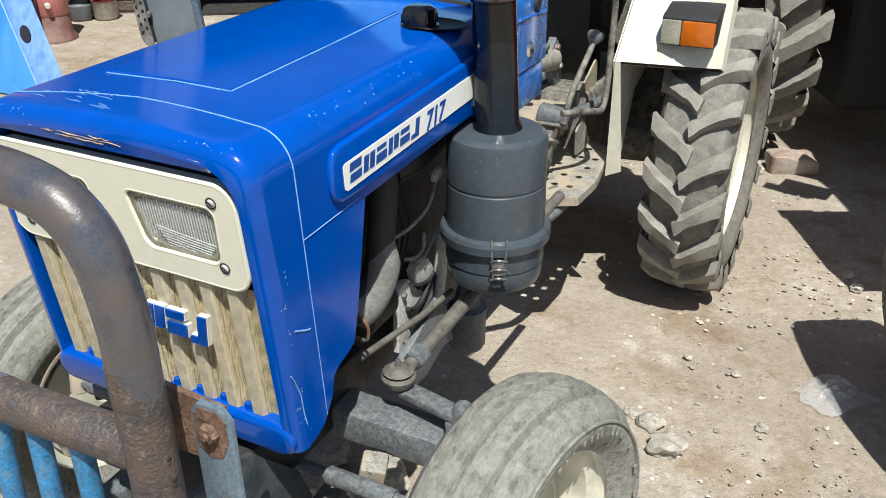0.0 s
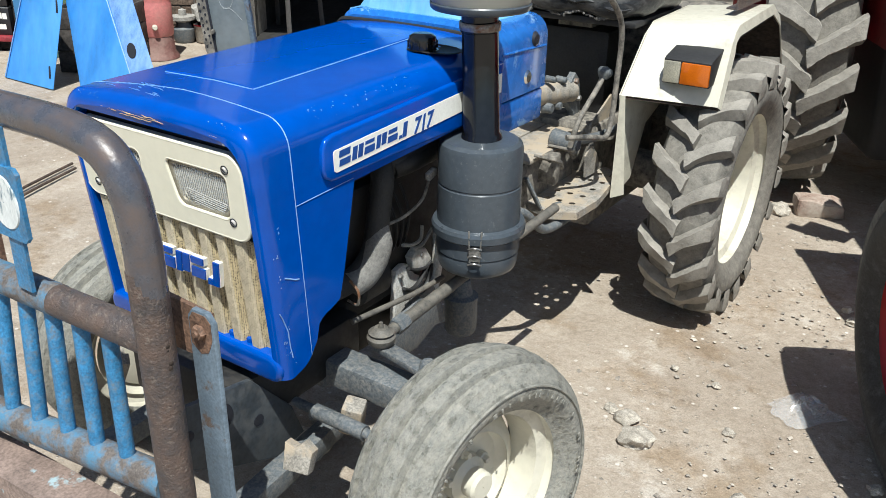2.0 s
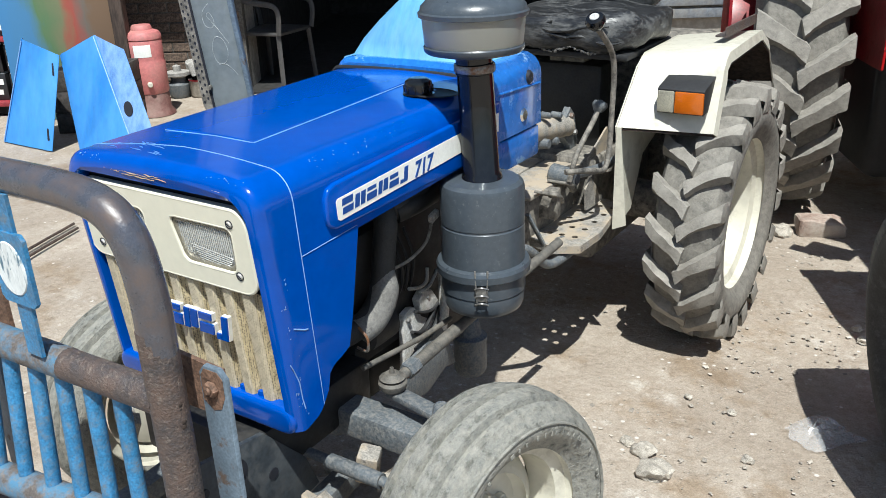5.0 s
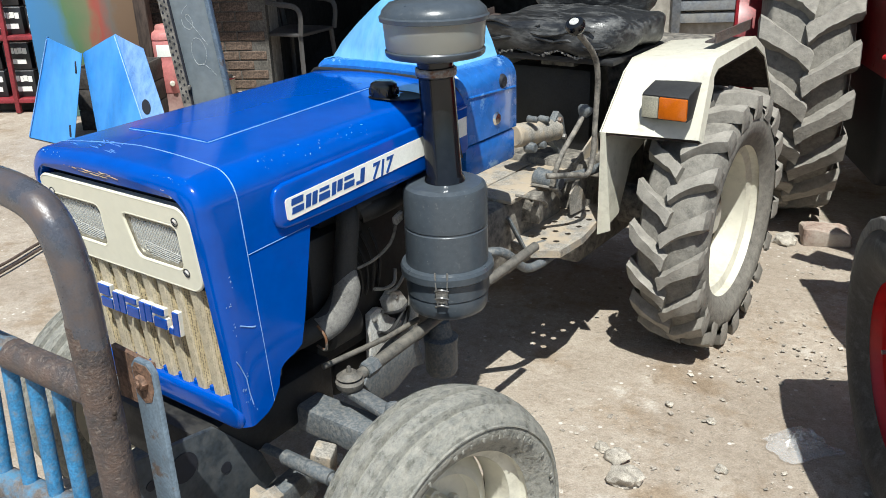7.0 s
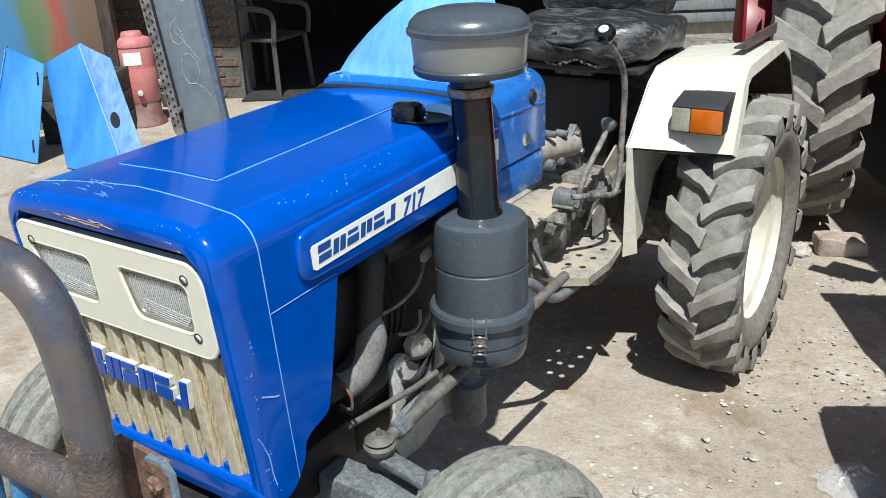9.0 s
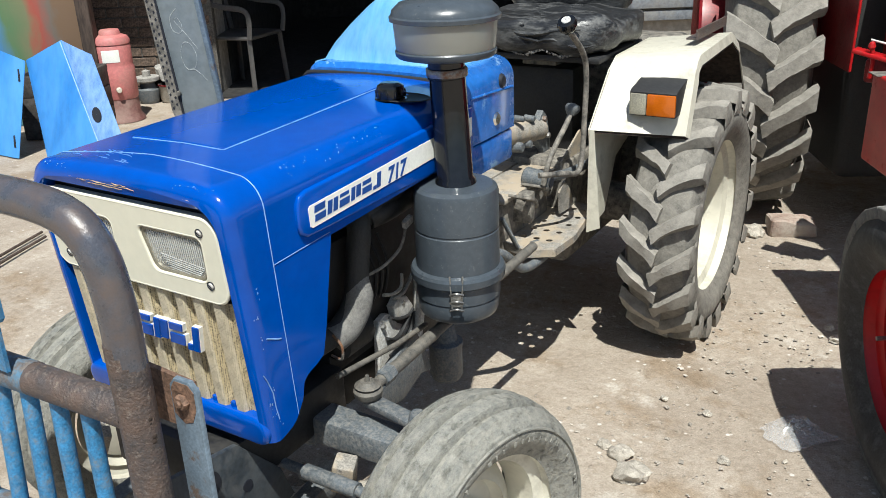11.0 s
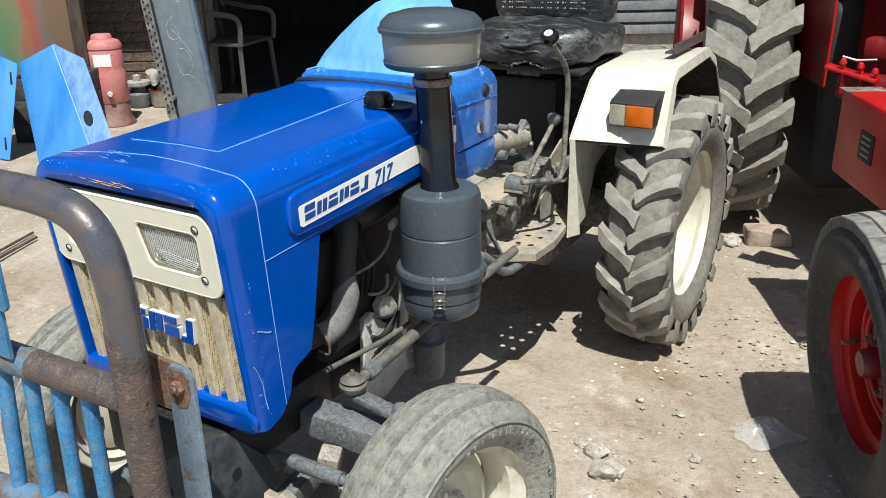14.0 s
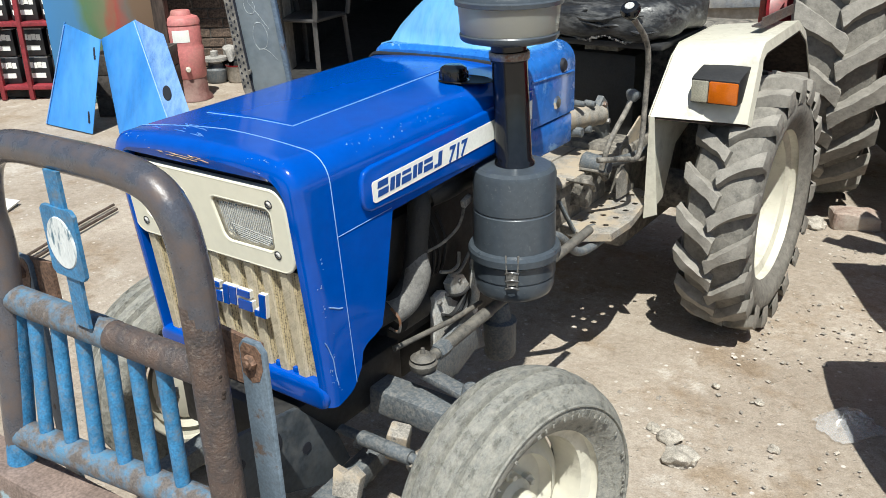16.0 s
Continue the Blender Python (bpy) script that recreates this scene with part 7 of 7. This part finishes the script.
# battery rack against the wall
rack = thing("battery_rack", "red steel rack holding black batteries", "rack", fp(-1.35, -0.10))
RM = FROT.to_4x4()
M["rack_red"] = mat("dusty_rack_red", (0.28, 0.03, 0.04), 0.5, vary=0.25, scale=8)
for x in (-0.55, -0.18, 0.0, 0.22, 0.55):
    part("upright", xf(box(B(), (x, -0.14, 0.65), (0.035, 0.03, 1.3), (0, 2, 0), 0.003), RM), M["rack_red"], rack)
for z in (0.09, 0.55, 1.0):
    part("shelf", xf(box(B(), (0, 0.02, z), (1.2, 0.34, 0.03), None, 0.003), RM), M["rack_red"], rack)
# Near-black board put in for the shade under the rack.
part("base_shadow_board", xf(box(B(), (0, 0.05, 0.04), (1.15, 0.26, 0.07), None, 0.003), RM), M["near_black"], rack)
M["battery"] = mat("black_battery_case", (0.02, 0.02, 0.022), 0.4, vary=0.2)
proto = None
for z in (0.105, 0.565):
    for row in (0, 1):
        for k in range(5):
            p_ = fp(-1.35 - 0.46 + 0.23 * k, -0.08, z + 0.205 * row)
            if proto is None:
                proto = thing("battery", "black battery with a white printed band on the rack", "battery", p_, group="batteries on the rack")
                part("case", box(B(), (0, 0, 0.095), (0.20, 0.17, 0.19), None, 0.008), M["battery"], proto)
                for j, (u, w_) in enumerate(((-0.065, 0.03), (-0.03, 0.025), (0.0, 0.022), (0.03, 0.028), (0.065, 0.03))):
                    part("print_bar", box(B(), (u, -0.0865, 0.135 + 0.004 * (j % 2)), (w_ * 1.1, 0.002, 0.042), None), M["white"], proto, "white unreadable print")
                part("print_bar", box(B(), (-0.01, -0.0865, 0.06), (0.15, 0.002, 0.036), None), M["white"], proto, "pale unreadable print")
                part("top_strip", box(B(), (0, 0, 0.193), (0.19, 0.15, 0.012), None, 0.003), M["alu"], proto)
                proto.matrix_world = Matrix.Translation(p_) @ FROT.to_4x4()
            else:
                copy_thing(proto, Matrix.Translation(p_) @ FROT.to_4x4())

# louvred shutter on the pier
sh = thing("louvre_shutter", "grey-blue louvred metal shutter on the wall", "shutter", fp(4.05, -0.03))
M["louvre"] = mat("grey_blue_louvre", (0.13, 0.14, 0.155), 0.6, vary=0.25, scale=6, dust=(0.22, 0.2, 0.17), dust_amount=0.4)
for k in range(16):
    part("slat", xf(box(B(), (0.0, 0, 0.55 + 0.085 * k), (0.66, 0.02, 0.07), (-12, 0, 0), 0.003), RM), M["louvre"], sh)
for x in (-0.36, 0.36):
    part("shutter_frame", xf(box(B(), (x, -0.01, 1.2), (0.06, 0.05, 1.5), None, 0.004), RM), M["louvre"], sh, "grey frame")

# ---------------------------------------------------------------- small things on the ground
def rock(c, s, seed, squash=0.7):
    bm = B()
    bmesh.ops.create_icosphere(bm, subdivisions=3, radius=1.0)
    for v in bm.verts:
        n_ = noise.noise(v.co * 1.3 + Vector((seed, seed * 2, 0))) * 0.5 + noise.noise(v.co * 3.1 + Vector((0, seed, 5))) * 0.22
        r = 1 + n_
        v.co = Vector((v.co.x * r, v.co.y * r * 0.8, max(-0.35, v.co.z * r * squash)))
        v.co = v.co * s
    return bm


def put_rock(c, s, seed, m="stone", name="stone", label="pale rough stone on the ground", cat="stone", squash=0.7):
    t = part(name, rock(c, s, seed, squash), M[m], None, "", sharp=28)
    t.location = (c[0], c[1], c[2] + 0.30 * s)
    return tagged(t, label, cat)


for c, s, sd in (((0.612, 0.625, 0), 0.042, 1.2), ((0.555, 0.70, 0), 0.032, 4.1), ((0.50, 0.72, 0), 0.020, 7.7), ((0.90, 0.55, 0), 0.022, 3.3), ((0.80, 0.80, 0), 0.016, 5.9), ((0.70, 1.00, 0), 0.013, 8.4), ((0.57, 1.02, 0), 0.012, 2.2), ((1.10, 0.62, 0), 0.024, 6.1), ((0.50, 2.45, 0), 0.045, 9.3), ((0.62, 2.66, 0), 0.035, 10.3), ((0.92, 1.70, 0), 0.018, 11.2), ((0.95, 1.62, 0), 0.02, 12.5), ((1.16, 0.78, 0), 0.02, 13.1)):
    put_rock(c, s, sd)
brk = box(B(), (0, 0, 0), (0.20, 0.10, 0.075), None, 0.006, 1)
bmesh.ops.subdivide_edges(brk, edges=brk.edges[:], cuts=4, use_grid_fill=True)
for v in brk.verts:
    v.co += 0.014 * Vector((noise.noise(v.co * 16), noise.noise(v.co * 16 + Vector((7, 0, 0))), noise.noise(v.co * 16 + Vector((0, 7, 0)))))
    if v.co.x > 0.05 and v.co.z > 0:
        v.co.z -= 0.35 * (v.co.x - 0.05)
bk = part("broken_brick", brk, mat("pale_red_brick", (0.36, 0.24, 0.19), 0.9, vary=0.25, scale=14, dust=(0.45, 0.40, 0.34), dust_amount=0.5, dust_scale=7, bump=0.6, bump_scale=70), None, "", sharp=28)
bk.location, bk.rotation_euler = (0.64, 2.54, 0.036), (0.05, 0.04, 0.42)
tagged(bk, "broken pale red brick chocking the big tyre", "brick")

# Pale lumps added in place of sunlit castings below the axle.
for c, s, sd in (((-0.082, 0.235, 0), 0.055, 31.2), ((-0.062, 0.12, 0), 0.06, 34.1), ((0.072, 0.245, 0), 0.05, 37.7)):
    put_rock(c, s, sd, label="pale lump added for a sunlit casting under the tractor")

# crushed clear plastic bag
bag = B()
bmesh.ops.create_grid(bag, x_segments=22, y_segments=16, size=0.5)
for v in bag.verts:
    x, y = v.co.x * 0.215, v.co.y * 0.15
    edge = max(0.0, 1 - (2 * v.co.x) ** 2) * max(0.0, 1 - (2 * v.co.y) ** 2)
    v.co = Vector((x * (0.8 + 0.3 * noise.noise(v.co * 3)), y * (0.85 + 0.3 * noise.noise(v.co * 2.5)), 0.006 + 0.030 * edge * (0.35 + abs(noise.noise(v.co * 8)) * 1.6) + 0.007 * noise.noise(v.co * 22)))
mb = bpy.data.materials.new("clear_film")
mb.use_nodes = True
_b = mb.node_tree.nodes["Principled BSDF"]
_b.inputs["Base Color"].default_value, _b.inputs["Roughness"].default_value, _b.inputs["Alpha"].default_value = (0.74, 0.75, 0.76, 1), 0.14, 0.27
bg = part("plastic_bag", bag, mb, None, "", sharp=40)
bg.location, bg.rotation_euler = (0.94, 1.02, 0.0), (0, 0, 0.9)
tagged(bg, "crumpled clear plastic bag lying on the ground", "bag")

# cables across the yard
for a, b_, c_ in (((-2.0, -0.3), (-2.19, 0.507), (-2.40, 1.05)), ((-1.92, -0.3), (-2.13, 0.50), (-2.33, 1.02))):
    cb = part("cable", tube(B(), smooth_path([(*a, 0.012), ((a[0] + b_[0]) / 2 + 0.04, (a[1] + b_[1]) / 2, 0.012), (*b_, 0.012), ((c_[0] + b_[0]) / 2, (c_[1] + b_[1]) / 2 - 0.03, 0.012), (*c_, 0.012)], 8), 0.0065, 8), M["wood"])
    tagged(cb, "thin dark cable lying across the yard", "cable")
sc = part("paper_scrap", xf(box(B(), (0, 0, 0.012), (0.10, 0.16, 0.01), (4, 8, 30), 0.002), Matrix()), M["white"])
sc.location = (-2.86, 0.74, 0.004)
tagged(sc, "crumpled white paper scrap on the ground", "paper")

# loose grit, joined
random.seed(11)
grit = B()
for k in range(5600):
    x, y = -0.5 + 1.95 * random.random(), 0.0 + 2.5 * random.random()
    if noise.noise(Vector((x * 2.2, y * 2.2, 8))) + 0.35 * random.random() < 0.06:
        continue
    s = 0.0015 + 0.0090 * random.random() ** 4.2
    m_ = Matrix.Translation((x, y, s * 0.25)) @ pose(0, 0, 0, 9 * random.random(), 9 * random.random(), 360 * random.random()) @ Matrix.Diagonal((s, s * (0.6 + 0.5 * random.random()), s * (0.18 + 0.25 * random.random()), 1))
    vs_ = [grit.verts.new(m_ @ Vector(p)) for p in ((1, 0, 0), (-1, 0.1, 0), (0, 1, 0), (0.1, -1, 0), (0, 0, 1), (0, 0.1, -1))]
    for a, b_, c_ in ((0, 2, 4), (2, 1, 4), (1, 3, 4), (3, 0, 4), (2, 0, 5), (1, 2, 5), (3, 1, 5), (0, 3, 5)):
        grit.faces.new((vs_[a], vs_[b_], vs_[c_]))
tagged(part("gravel", grit, mat("earthy_grit", (0.43, 0.38, 0.32), 0.95, vary=0.25, scale=30, island=0.4), None, "", smooth=False, weld=False), "scattered pale grit and small stones on the ground", "gravel", kind="stuff")

# bricks of the sooty wall
random.seed(5)
for r in range(16):
    for c in range(5):
        s_ = -0.30 + 0.225 * c + (0.11 if r % 2 else 0.0)
        if s_ > 0.56:
            continue
        o = new("brick", BRICK)
        o.parent = wall_b
        o.matrix_world = Matrix.Translation(fp(s_, 0.436 + 0.004 * random.random(), 0.05 + 0.076 * r)) @ FROT.to_4x4()
